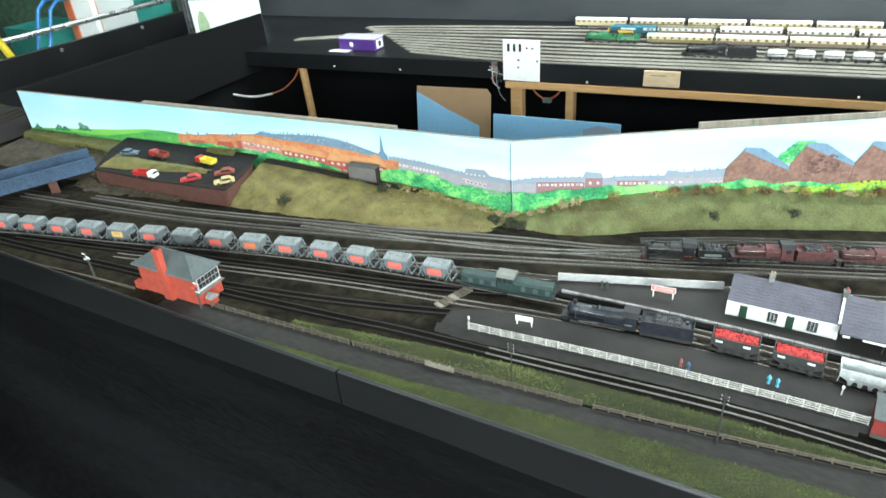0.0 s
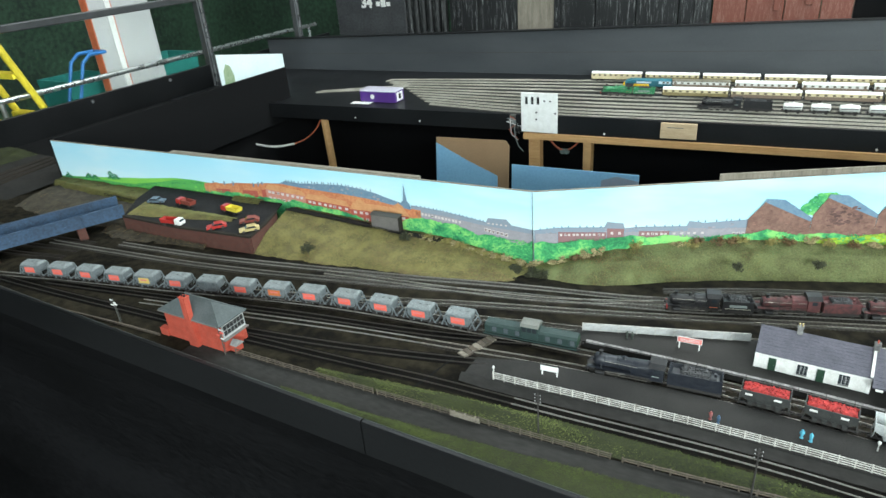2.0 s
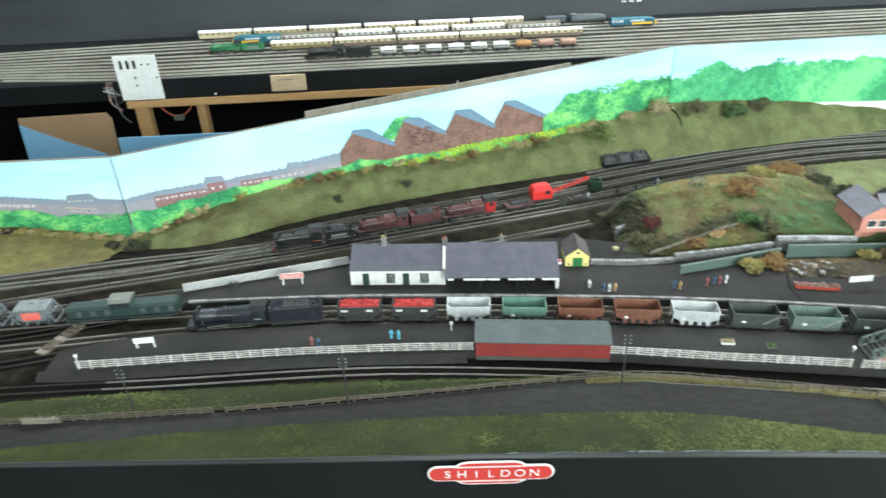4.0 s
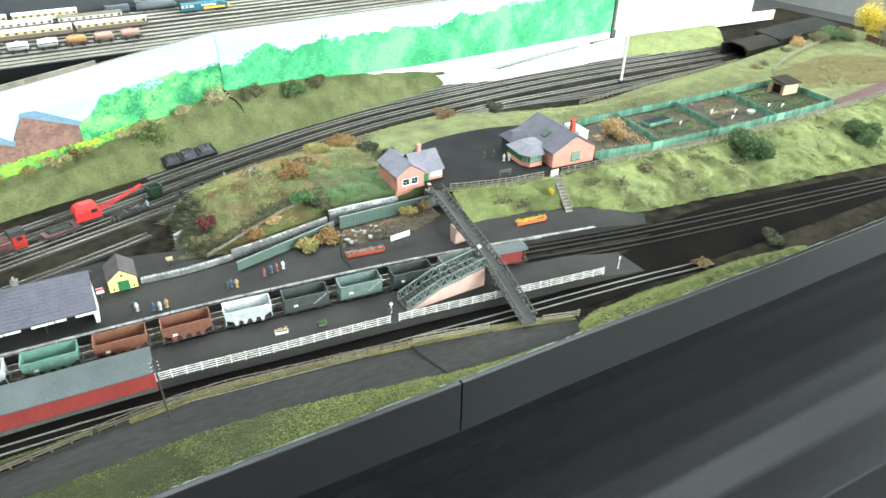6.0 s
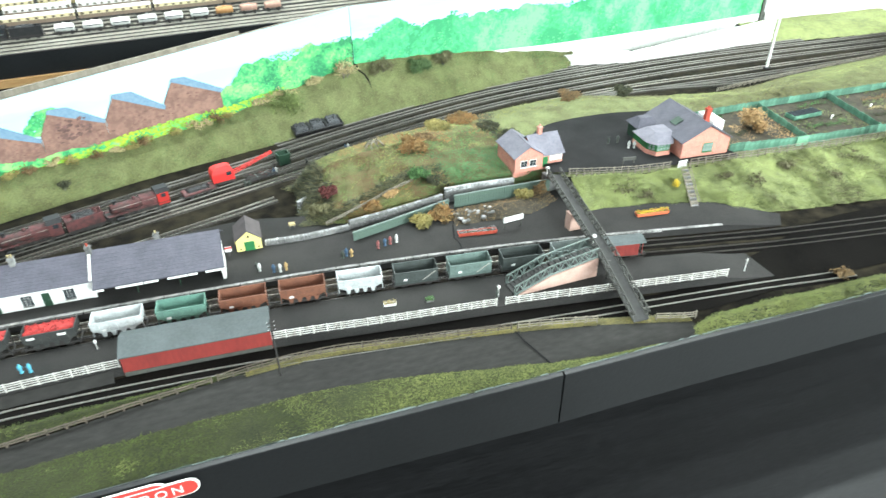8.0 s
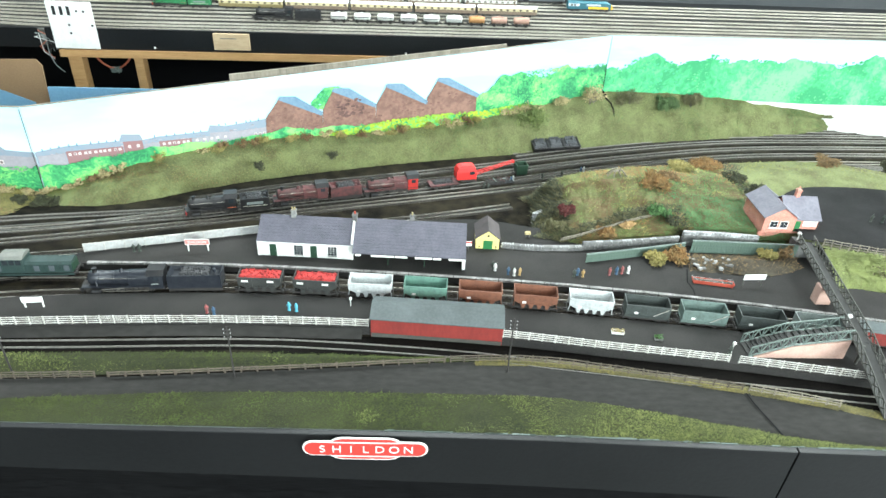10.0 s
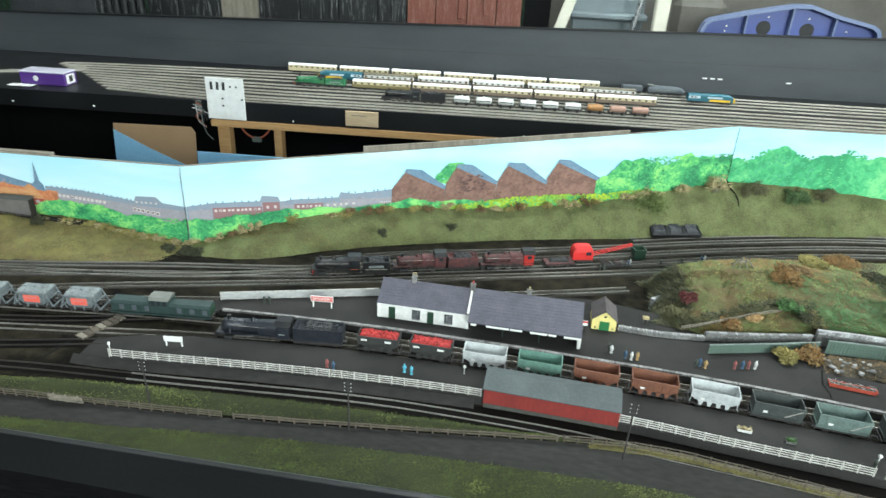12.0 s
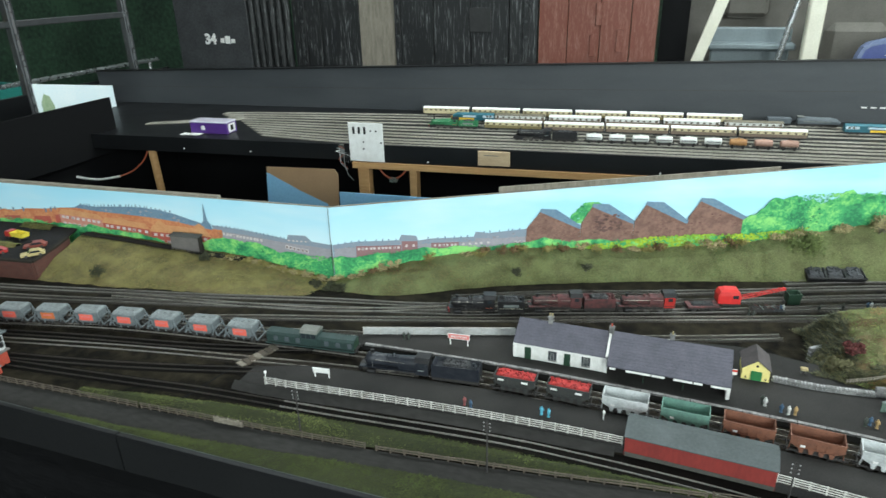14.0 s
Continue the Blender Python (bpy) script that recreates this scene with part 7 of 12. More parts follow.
def steam_engine(m, boiler, label, drivers=4, tender=True, small=False, lined=False, k=1.0, tender_mat=None, coal=True, category="locomotive", rb=1.0, cab_mat=None):
    """An engine that faces -x; the tender couples behind. The front buffer lies at x = 0."""
    th = thing("steam_engine", m, label, category)
    s_ = k
    Lb = 0.088 * s_
    x0 = 0.012 * s_
    yc = 0.0285 + 0.008 * (rb - 1)
    part("boiler", Shape().lathe([(r_ * rb, x_) for r_, x_ in ((0.0002, x0 + 0.001), (0.0088, x0 + 0.0012), (0.0106, x0 + 0.003), (0.0106, x0 + 0.022), (0.0101, x0 + 0.0222), (0.0101, x0 + 0.045), (0.0116, x0 + Lb - 0.018), (0.0120, x0 + Lb))], 18, "x"), boiler, th, m=pose(0, 0, yc))
    part("chimney", Shape().lathe([(0.0046, 0.0), (0.0034, 0.002), (0.0033, 0.006), (0.0042, 0.0068), (0.0042, 0.0082)], 12), "loco_black", th, m=pose(x0 + 0.012, 0, yc + 0.0098 * rb))
    part("dome", Shape().lathe([(0.0050, 0), (0.0040, 0.0022), (0.0036, 0.0045), (0.002, 0.0062)], 12), boiler, th, m=pose(x0 + 0.048 * s_, 0, yc + 0.0090 * rb))
    if rb > 1:
        for i in range(4):
            xb = x0 + 0.020 + (Lb - 0.030) * i / 3
            part("boiler_band", Shape().lathe([(0.0104 * rb + 0.0013 * i / 3, xb), (0.0108 * rb + 0.0013 * i / 3, xb + 0.0002), (0.0108 * rb + 0.0013 * i / 3, xb + 0.0012), (0.0104 * rb + 0.0013 * i / 3, xb + 0.0014)], 18, "x"), boiler, th, m=pose(0, 0, yc))
        for s in (-1, 1):
            part("steam_pipe", Shape().tube((x0 + 0.014, s * 0.0105, yc), (x0 + 0.016, s * 0.0140, 0.0180), 0.0016, n=8), boiler, th)
            part("valve_gear", Shape().tube((x0 + 0.020, s * 0.0150, 0.0130), (x0 + 0.060, s * 0.0146, 0.0155), 0.0008, n=6).tube((x0 + 0.042, s * 0.0148, 0.0080), (x0 + 0.058, s * 0.0148, 0.0170), 0.0008, n=6), "rail_grey", th)
            part("number_bar", Shape().box(x0 + Lb + 0.004, x0 + Lb + 0.016, s * 0.0167 - 0.0003, s * 0.0167 + 0.0003, 0.0235, 0.0255), "w_mid", th, "pale number bar")
    part("firebox", Shape().prism([(-0.0135, 0.016), (0.0135, 0.016), (0.0135, 0.030), (0.011, 0.0385), (0.005, 0.0418), (-0.005, 0.0418), (-0.011, 0.0385), (-0.0135, 0.030)], x0 + Lb - 0.030 * s_, x0 + Lb + 0.001, "x"), boiler, th)
    xc = x0 + Lb
    part("cab", Shape().loft([[(xc, y, z) for y, z in ((-0.0165, 0.0145), (0.0165, 0.0145), (0.0165, 0.041), (0.010, 0.0485), (-0.010, 0.0485), (-0.0165, 0.041))],
                              [(xc + 0.024, y, z) for y, z in ((-0.0165, 0.0145), (0.0165, 0.0145), (0.0165, 0.041), (0.010, 0.0485), (-0.010, 0.0485), (-0.0165, 0.041))]]), cab_mat or boiler, th)
    part("cab_roof", Shape().prism([(-0.0172, 0.0412), (0.0172, 0.0412), (0.0105, 0.0496), (-0.0105, 0.0496)], xc - 0.002, xc + 0.027, "x"), "loco_black", th)
    for s in (-1, 1):
        part("cab_window", Shape().box(xc + 0.008, xc + 0.018, s * 0.0165 - 0.0005, s * 0.0165 + 0.0005, 0.031, 0.039), "glass_dark", th)
        part("running_plate", Shape().box(0.004, xc + 0.024, s * 0.0125 - 0.0045, s * 0.0125 + 0.0045, 0.0185, 0.0200), boiler, th)
        part("cylinder", Shape().tube((x0 + 0.006, s * 0.0145, 0.0095), (x0 + 0.022, s * 0.0145, 0.0095), 0.0052, n=12), "loco_black", th)
        part("coupling_rod", Shape().box(x0 + 0.022, xc - 0.004, s * 0.0128 - 0.0006, s * 0.0128 + 0.0006, 0.0072, 0.0088), "rail", th)
        part("handrail", Shape().tube((x0 + 0.004, s * 0.0112, yc + 0.004), (xc - 0.002, s * 0.0128, yc + 0.004), 0.0004, n=5), "rail", th)
        if small or lined:
            part("splasher", Shape().box(x0 + 0.030, xc - 0.006, s * 0.0148 - 0.0006, s * 0.0148 + 0.0006, 0.0195, 0.0235), boiler, th)
        if lined:
            part("lining", Shape().box(xc + 0.003, xc + 0.021, s * 0.0168 - 0.0003, s * 0.0168 + 0.0003, 0.0195, 0.0203), "orange", th)
    part("frames", Shape().box(0.002, xc + 0.024, -0.008, 0.008, 0.0065, 0.0188), "frame_black", th)
    part("buffer_beam", Shape().box(0.0028, 0.0045, -0.016, 0.016, 0.0085, 0.0185), "car_red" if lined else "loco_black", th)
    part("smokebox_door", Shape().tube((x0 - 0.0008, 0, yc), (x0 + 0.0015, 0, yc), 0.0072, 0.0086, 14), "loco_black", th)
    for s in (-1, 1):
        part("buffer", Shape().tube((-0.0015, s * 0.0112, 0.0118), (0.003, s * 0.0112, 0.0118), 0.0024, n=10), "frame_black", th)
    wheels(th, (0.012,), 0.006)
    r = 0.0085 if drivers > 3 else 0.0115
    wheels(th, [x0 + 0.030 + (xc - x0 - 0.034) * i / (drivers - 1) for i in range(drivers)], r)
    if not tender:
        return th
    xt = xc + 0.031
    Lt = 0.078 * s_ if not small else 0.072 * s_
    tm = tender_mat or boiler
    th_ = 0.004 if rb > 1 else 0.0
    tn = part("tender", shell([ring(Lt, 0.0335, 0.014), ring(Lt, 0.0335, 0.034 + th_), ring(Lt - 0.001, 0.033, 0.0365 + th_)], [ring(Lt - 0.003, 0.030, 0.0365 + th_), ring(Lt - 0.012, 0.026, 0.030 + th_)]), tm, th, m=pose(xt + Lt / 2, 0, 0))
    u = Shape()
    for s in (-1, 1):
        u.box(-Lt / 2, Lt / 2, s * 0.0125 - 0.001, s * 0.0125 + 0.001, 0.005, 0.0138)
    u.box(-Lt / 2 - 0.010, Lt / 2 + 0.006, -0.003, 0.003, 0.008, 0.0105)
    part("tender_frame", u, "frame_black", tn)
    if coal:
        lumps(tn, "coal", Lt * 0.55, 0.026, 0.0355 + th_, "coal", 90, R, 0.006)
    part("water_filler", Shape().tube((Lt * 0.36, 0, 0.034 + th_), (Lt * 0.36, 0, 0.040 + th_), 0.003, n=10), tm, tn)
    for x in (-Lt * 0.33, 0, Lt * 0.33):
        for s in (-1, 1):
            part("wheel", WM[0.0065], "wheel", tn, m=pose(x, s * 0.0078, 0.0065, 90 if s < 0 else -90))
    if lined:
        for s in (-1, 1):
            part("lining", Shape().box(-Lt * 0.42, Lt * 0.42, s * 0.0168 - 0.0003, s * 0.0168 + 0.0003, 0.0185, 0.0193), "cream_trim", tn)
            part("crest_panel", Shape().box(-Lt * 0.28, Lt * 0.28, s * 0.0169 - 0.0003, s * 0.0169 + 0.0003, 0.0225, 0.0285), "w_mid", tn, "pale lettered panel")
    return th


def van_body(m, body, roof, label, L=0.075, H=0.043, name="brake_van", verandah=False):
    th = thing(name, m, label, "wagon", "goods wagons")
    W = 0.033
    part("body", Shape().box(-L / 2 + (0.012 if verandah else 0), L / 2 - (0.012 if verandah else 0), -W / 2, W / 2, 0.0128, H - 0.004, 0.0006), body, th)
    part("roof", Shape().prism([(-W / 2 - 0.001, H - 0.0045), (W / 2 + 0.001, H - 0.0045), (W / 2 - 0.005, H - 0.001), (0, H + 0.0005), (-W / 2 + 0.005, H - 0.001)], -L / 2 - 0.001, L / 2 + 0.001, "x"), roof, th)
    for s in (-1, 1):
        for i in range(7):
            x = -L / 2 + L * (i + 0.5) / 7
            part("plank_strip", Shape().box(x - 0.0005, x + 0.0005, s * W / 2 - 0.0006, s * W / 2 + 0.0006, 0.014, H - 0.005), body, th)
        part("footboard", Shape().box(-L / 2, L / 2, s * 0.0165 - 0.0015, s * 0.0165 + 0.0015, 0.0065, 0.0075), "frame_black", th)
    underframe(th, L)
    return th


# grey cement train with its diesel, on the station line
d_front = T3.of_x(0.166)
centre_cab_diesel(on_track(T3, d_front - 0.105))
for i in range(14):
    d = d_front - 0.218 - 0.045 - i * 0.0945
    lab = {9: ("yellow_label", "grey cement hopper wagon with a faded yellow panel"), 5: ("orange_label", "grey cement hopper wagon with a rusty orange panel"), 7: ("w_grey", "grey cement hopper wagon with its panel painted out")}.get(i, ("red_label", "grey cement hopper wagon with a faded red panel"))
    if d > 0.05:
        cement_hopper(on_track(T3, d), lab[0], lab[1], R)

# black goods train on the platform line
d0 = T2.of_x(0.194)
steam_engine(on_track(T2, d0 + 0.0) @ pose(0, 0, 0), "loco_weather", "weathered black heavy goods steam engine with a coal tender", 4, True, k=1.18, rb=1.18)
TRAIN = [("w_black", "red_ore", "black ore hopper wagon heaped with red ore"), ("w_black", "red_ore", "black ore hopper wagon heaped with red ore"), ("w_white", None, "pale grey empty hopper wagon"),
         ("w_teal", None, "faded green empty hopper wagon"), ("w_brown", None, "rusty brown empty hopper wagon"), ("w_brown", None, "rusty brown empty hopper wagon"), ("w_white", None, "pale grey empty hopper wagon"),
         ("w_dark", None, "dark grey empty mineral wagon"), ("w_sage", None, "grey-green empty mineral wagon"), ("w_dark", None, "dark grey empty mineral wagon"), ("w_mid", None, "light grey empty mineral wagon")]
dw = d0 + 0.264
for i, (c, load, lab) in enumerate(TRAIN):
    open_hopper(on_track(T2, dw + 0.046 + i * 0.0985), c, lab, R, load, slope=i < 7)
van_body(on_track(T2, dw + 0.046 + len(TRAIN) * 0.0985), "red_wall", "grey_roof", "dull red goods brake van with a grey roof", verandah=True)

# parked stock in the siding
ds = S1.of_x(0.277)
steam_engine(on_track(S1, ds), "loco_black", "black lined steam engine parked in the siding", 3, True, small=True, lined=True, k=0.86)
steam_engine(on_track(S1, ds + 0.185), "loco_maroon", "dusty maroon steam engine awaiting scrapping", 3, True, small=True, k=1.0)
steam_engine(on_track(S1, ds + 0.390), "loco_maroon", "faded maroon tank engine with a red cab", 3, False, small=True, k=1.08, cab_mat="car_red")
flat_ = thing("flat_wagon", on_track(S1, ds + 0.590), "dark red flat wagon loaded with scrap", "wagon", "goods wagons")
part("deck", Shape().box(-0.036, 0.036, -0.016, 0.016, 0.0125, 0.016, 0.0005), "loco_maroon", flat_)
underframe(flat_, 0.072)
lumps(flat_, "scrap", 0.05, 0.02, 0.017, "loco_black", 22, R, 0.005)

# breakdown crane
CRN = pose(0.902, 1.522, 0.9440, 0, 0, 12) @ Matrix.Diagonal((0.95, 0.85, 0.82, 1))
cn = thing("breakdown_crane", CRN, "bright red crawler crane with a lattice jib", "crane")
part("track_frame", Shape().box(-0.022, 0.022, -0.016, 0.016, 0.0, 0.010, 0.002), "frame_black", cn)
part("cab", Shape().loft([[(x, y, 0.010) for x, y in ((-0.032, -0.018), (0.020, -0.018), (0.020, 0.018), (-0.032, 0.018))], [(x, y, 0.034) for x, y in ((-0.033, -0.018), (0.020, -0.018), (0.020, 0.018), (-0.033, 0.018))],
                          [(x, y, 0.046) for x, y in ((-0.028, -0.016), (0.016, -0.016), (0.016, 0.016), (-0.028, 0.016))], [(x, y, 0.052) for x, y in ((-0.018, -0.011), (0.008, -0.011), (0.008, 0.011), (-0.018, 0.011))]]), "crane_red", cn)
part("cab_window", Shape().box(0.001, 0.014, -0.0192, -0.0178, 0.026, 0.036), "glass_dark", cn)
jib = Shape()
ja, jb_ = Vector((0.016, 0, 0.016)), Vector((0.122, 0, 0.052))
for y in (-0.005, 0.005):
    jib.tube(ja + Vector((0, y, 0)), jb_ + Vector((0, y * 0.6, 0)), 0.0010, n=6)
    jib.tube(ja + Vector((0, y, 0.008)), jb_ + Vector((0, y * 0.6, 0.004)), 0.0010, n=6)
for i in range(8):
    a, b = ja.lerp(jb_, i / 8), ja.lerp(jb_, (i + 1) / 8)
    for y in (-0.0045, 0.0045):
        jib.tube(a + Vector((0, y, 0.007)), b + Vector((0, y, 0)), 0.0008, n=5)
part("jib", jib, "crane_red", cn)
part("jib_head", Shape().tube(jb_ + Vector((-0.002, -0.004, 0.002)), jb_ + Vector((-0.002, 0.004, 0.002)), 0.004, n=12), "crane_red", cn)
part("cable", Shape().tube(jb_ + Vector((0.001, 0, 0)), (0.124, 0, 0.016), 0.0004, n=5), "frame_black", cn)
part("hook_block", Shape().box(0.1215, 0.1265, -0.002, 0.002, 0.010, 0.017, 0.0006), "frame_black", cn)
bx = thing("green_skip", pose(1.045, 1.595, 0.9315, 0, 0, 14), "small dark green scrap skip beside the track", "skip")
part("tub", shell([ring(0.026, 0.022, 0), ring(0.030, 0.026, 0.026)], [ring(0.027, 0.023, 0.026), ring(0.023, 0.019, 0.004)]), "dk_green", bx)
part("top_rim", Shape().loft([ring(0.0315, 0.0275, 0.0255), ring(0.0315, 0.0275, 0.0275), ring(0.0265, 0.0225, 0.0275), ring(0.0265, 0.0225, 0.0255)], close=False), "dk_green", bx)
for x, y, rz, l, w, m_, lab in ((0.972, 1.530, 16, 0.050, 0.022, "frame_black", "heap of dark scrap iron below the crane jib"), (1.004, 1.540, 16, 0.030, 0.018, "coal_dust", "low heap of black scrap beside the track")):
    hp = thing("scrap_heap", pose(x, y, ground_z(x, y) + 0.001, 0, 0, rz), lab, "scrap heap")
    lumps(hp, "scrap", l, w, 0.003, m_, 60, R, 0.009)
    for _ in range(7):
        px, py, a_ = R.uniform(-0.4, 0.4) * l, R.uniform(-0.3, 0.3) * w, R.uniform(0, 180)
        part("scrap_bar", Shape().box(-0.010, 0.010, -0.0008, 0.0008, -0.0006, 0.0006), R.choice(("loco_maroon", "frame_black", "iron")), hp, m=pose(px, py, 0.0105, R.uniform(-12, 12), R.uniform(-14, 14), a_))
# black coal bunkers at the foot of the bank
for i in range(3):
    th = thing("coal_bunker", pose(1.112 + i * 0.0455, 1.752 + i * 0.011, 0.946, 20, 0, 13), "black coal bunker with heaped coal by the bank", "coal bunker", "black bunkers by the bank")
    part("bin", shell([ring(0.0445, 0.058, 0), ring(0.0455, 0.060, 0.013)], [ring(0.0405, 0.055, 0.013), ring(0.0395, 0.053, 0.004)]), "loco_black", th)
    lumps(th, "coal", 0.037, 0.048, 0.010, "coal_dust", 90, R, 0.0065)
    part("front_lip", Shape().tube((-0.0225, -0.0305, 0.0125), (0.0225, -0.0305, 0.0125), 0.0022, n=8), "loco_black", th)

# ---- fences ----
def fence(line_pts, z, height, gap, material, label, rails=(0.3, 0.62, 0.92), category="fence", post_w=0.0014, rail_h=0.0016, jitter=0.0, diag=False, rail_t=0.0009):
    ln = Line(line_pts, 10)
    n = max(int(ln.len / gap), 1)
    p0 = ln.at(0)
    zf = z if callable(z) else (lambda x, y: z)
    th = thing("fence", pose(p0.x, p0.y, zf(p0.x, p0.y)), label, category)
    inv = Vector((p0.x, p0.y, zf(p0.x, p0.y)))
    post = Shape().box(-post_w, post_w, -post_w, post_w, -0.002, height, 0.0003).mesh("post")
    for i in range(n + 1):
        p, a = ln.at(ln.len * i / n), ln.way(ln.len * i / n)
        part("post", post, material, th, m=Matrix.Translation(Vector((p.x, p.y, zf(p.x, p.y))) - inv) @ pose(0, 0, 0, R.uniform(-jitter, jitter), R.uniform(-jitter, jitter), math.degrees(a)))
    k = max(n, 6)
    for f in rails:
        rings = []
        for i in range(k + 1):
            p, a = ln.at(ln.len * i / k), ln.way(ln.len * i / k)
            nx, ny = -math.sin(a), math.cos(a)
            h = zf(p.x, p.y) + height * f + R.uniform(-1, 1) * 0.0006 * (jitter > 0)
            rings.append([Vector((p.x + nx * u, p.y + ny * u, h + v)) - inv for u, v in ((-post_w - rail_t, -rail_h / 2), (-post_w * 0.4, -rail_h / 2), (-post_w * 0.4, rail_h / 2), (-post_w - rail_t, rail_h / 2))])
        part("fence_rail", Shape().loft(rings), material, th)
    return th


platform_fence = Line(PF, 10)
RX0, RX1 = 0.707, 0.925
fence([(x, platform_fence.y(x) + 0.004) for x in np.linspace(0.047, RX0 - 0.004, 14)], 0.960, 0.0165, 0.0215, "fence_white", "white post-and-rail fence along the island platform", (0.2, 0.46, 0.72, 0.96), rail_h=0.0010, post_w=0.0010)
fence([(x, platform_fence.y(x) + 0.004) for x in np.linspace(RX1 + 0.004, 1.296, 10)], 0.960, 0.0165, 0.0215, "fence_white", "white post-and-rail fence along the island platform", (0.2, 0.46, 0.72, 0.96), rail_h=0.0010, post_w=0.0010)
fence([(x, platform_fence.y(x) + 0.004) for x in np.linspace(1.312, 1.715, 10)], 0.960, 0.0165, 0.0215, "fence_white", "white post-and-rail fence by the footbridge stairs", (0.2, 0.46, 0.72, 0.96), rail_h=0.0010, post_w=0.0010)
FL = Line(FENCE, 10)
fence([(x, FL.y(x)) for x in np.linspace(-0.50, -0.15, 8)], 0.949, 0.0135, 0.021, "fence_brown", "weathered brown lineside fence", (0.30, 0.62, 0.95), rail_h=0.0010, post_w=0.0010, jitter=4)
fence([(x, FL.y(x)) for x in np.linspace(-0.14, 0.30, 8)], 0.949, 0.0135, 0.019, "fence_brown", "weathered leaning lineside fence", (0.30, 0.62, 0.95), rail_h=0.0010, post_w=0.0010, jitter=7)
fence([(x, FL.y(x)) for x in np.linspace(0.32, 0.83, 8)], 0.949, 0.0105, 0.024, "fence_brown", "low broken lineside fence", (0.55, 0.95), jitter=9)
fence([(x, FL.y(x)) for x in np.linspace(0.84, 1.30, 9)], 0.949, 0.0145, 0.0215, "fence_brown", "weathered brown lineside fence", (0.30, 0.62, 0.95), rail_h=0.0010, post_w=0.0010, jitter=4)
fence([(x, FL.y(x)) for x in np.linspace(1.31, 1.44, 5)], 0.949, 0.0155, 0.018, "fence_wood", "pale new timber lineside fence", (0.30, 0.62, 0.95), rail_h=0.0010, post_w=0.0010, jitter=2)
fence([(x, FL.y(x)) for x in np.linspace(1.535, 1.60, 4)], 0.949, 0.0145, 0.018, "fence_wood", "short timber fence beyond the footbridge", (0.30, 0.62, 0.95), rail_h=0.0010, post_w=0.0010, jitter=4)
lb = thing("fallen_hurdle", pose(0.045, 0.792, 0.951, 8, 3, 4), "pale broken hurdle leaning on the lineside fence", "hurdle")
for i in range(3):
    part("fence_rail", Shape().box(-0.028, 0.028, -0.001, 0.001, 0.002 + i * 0.0045, 0.0038 + i * 0.0045), "fence_wood", lb)
for x in (-0.02, 0.0, 0.02):
    part("post", Shape().box(x - 0.0012, x + 0.0012, 0.001, 0.0028, -0.002, 0.0145), "fence_wood", lb)
pnl = Line([(0.150, 1.128), (0.25, 1.156), (0.35, 1.184), (0.462, 1.216)], 10)
pf = thing("panel_fence", pose(0.150, 1.128, 0.960), "off-white panelled fence behind the station platform", "fence")
for i in range(9):
    p, q = pnl.at(pnl.len * i / 9) - pnl.at(0), pnl.at(pnl.len * (i + 1) / 9) - pnl.at(0)
    a_, l_ = math.degrees(math.atan2(q.y - p.y, q.x - p.x)), (q - p).length
    part("panel", Shape().box(0.0012, l_ - 0.0002, -0.0004, 0.0004, 0.0012, 0.0172 + R.uniform(-0.0004, 0.0004)), "fence_panel", pf, m=pose(p.x, p.y, 0, 0, 0, a_))
    part("post", Shape().box(-0.0011, 0.0011, -0.0012, 0.0012, 0, 0.0190, 0.0002), "fence_white", pf, m=pose(p.x, p.y, 0, 0, 0, a_))
    part("top_rail", Shape().box(0.0012, l_ - 0.0012, -0.0010, 0.0010, 0.0174, 0.0188), "fence_white", pf, m=pose(p.x, p.y, 0, 0, 0, a_))
    part("bottom_rail", Shape().box(0.0012, l_ - 0.0012, -0.0009, -0.0005, 0.0016, 0.0028), "fence_white", pf, m=pose(p.x, p.y, 0, 0, 0, a_))
    for j in range(1, 5):
        part("batten", Shape().box(l_ * j / 5 - 0.0003, l_ * j / 5 + 0.0003, -0.0007, -0.0004, 0.0030, 0.0172), "fence_white", pf, m=pose(p.x, p.y, 0, 0, 0, a_))
lane_line = Line(LF, 10)
fence([(x, lane_line.y(x) + 0.004) for x in np.linspace(1.60, 1.82, 7)], 1.0, 0.0175, 0.016, "fence_wood", "brown post-and-rail fence at the top of the cutting", (0.30, 0.62, 0.95), rail_h=0.0010, post_w=0.0010, jitter=2)
fence([(x, lane_line.y(x) + 0.004) for x in np.linspace(1.87, 3.0, 18)], 1.0, 0.0175, 0.019, "fence_wood", "long grey post-and-rail fence along the lane", (0.30, 0.62, 0.95), rail_h=0.0010, post_w=0.0010, jitter=2)
fence([(x, lane_line.y(x) + 0.004) for x in np.linspace(3.01, 3.8, 10)], 1.0, 0.0175, 0.024, "fence_wood", "long grey post-and-rail fence along the lane", (0.30, 0.62, 0.95), rail_h=0.0010, post_w=0.0010, jitter=2)
fence([(2.30, 1.54), (2.6, 1.575), (2.9, 1.60), (3.15, 1.62)], 0.962, 0.012, 0.022, "fence_wood", "rough wooden fence behind the goods yard", (0.30, 0.62, 0.95), rail_h=0.0010, post_w=0.0010, jitter=4)
fence([(3.03, 1.395), (3.2, 1.465), (3.4, 1.525), (3.54, 1.548)], 1.0, 0.014, 0.026, "fence_wood", "wooden fence round the small field", (0.5, 0.95), jitter=4)
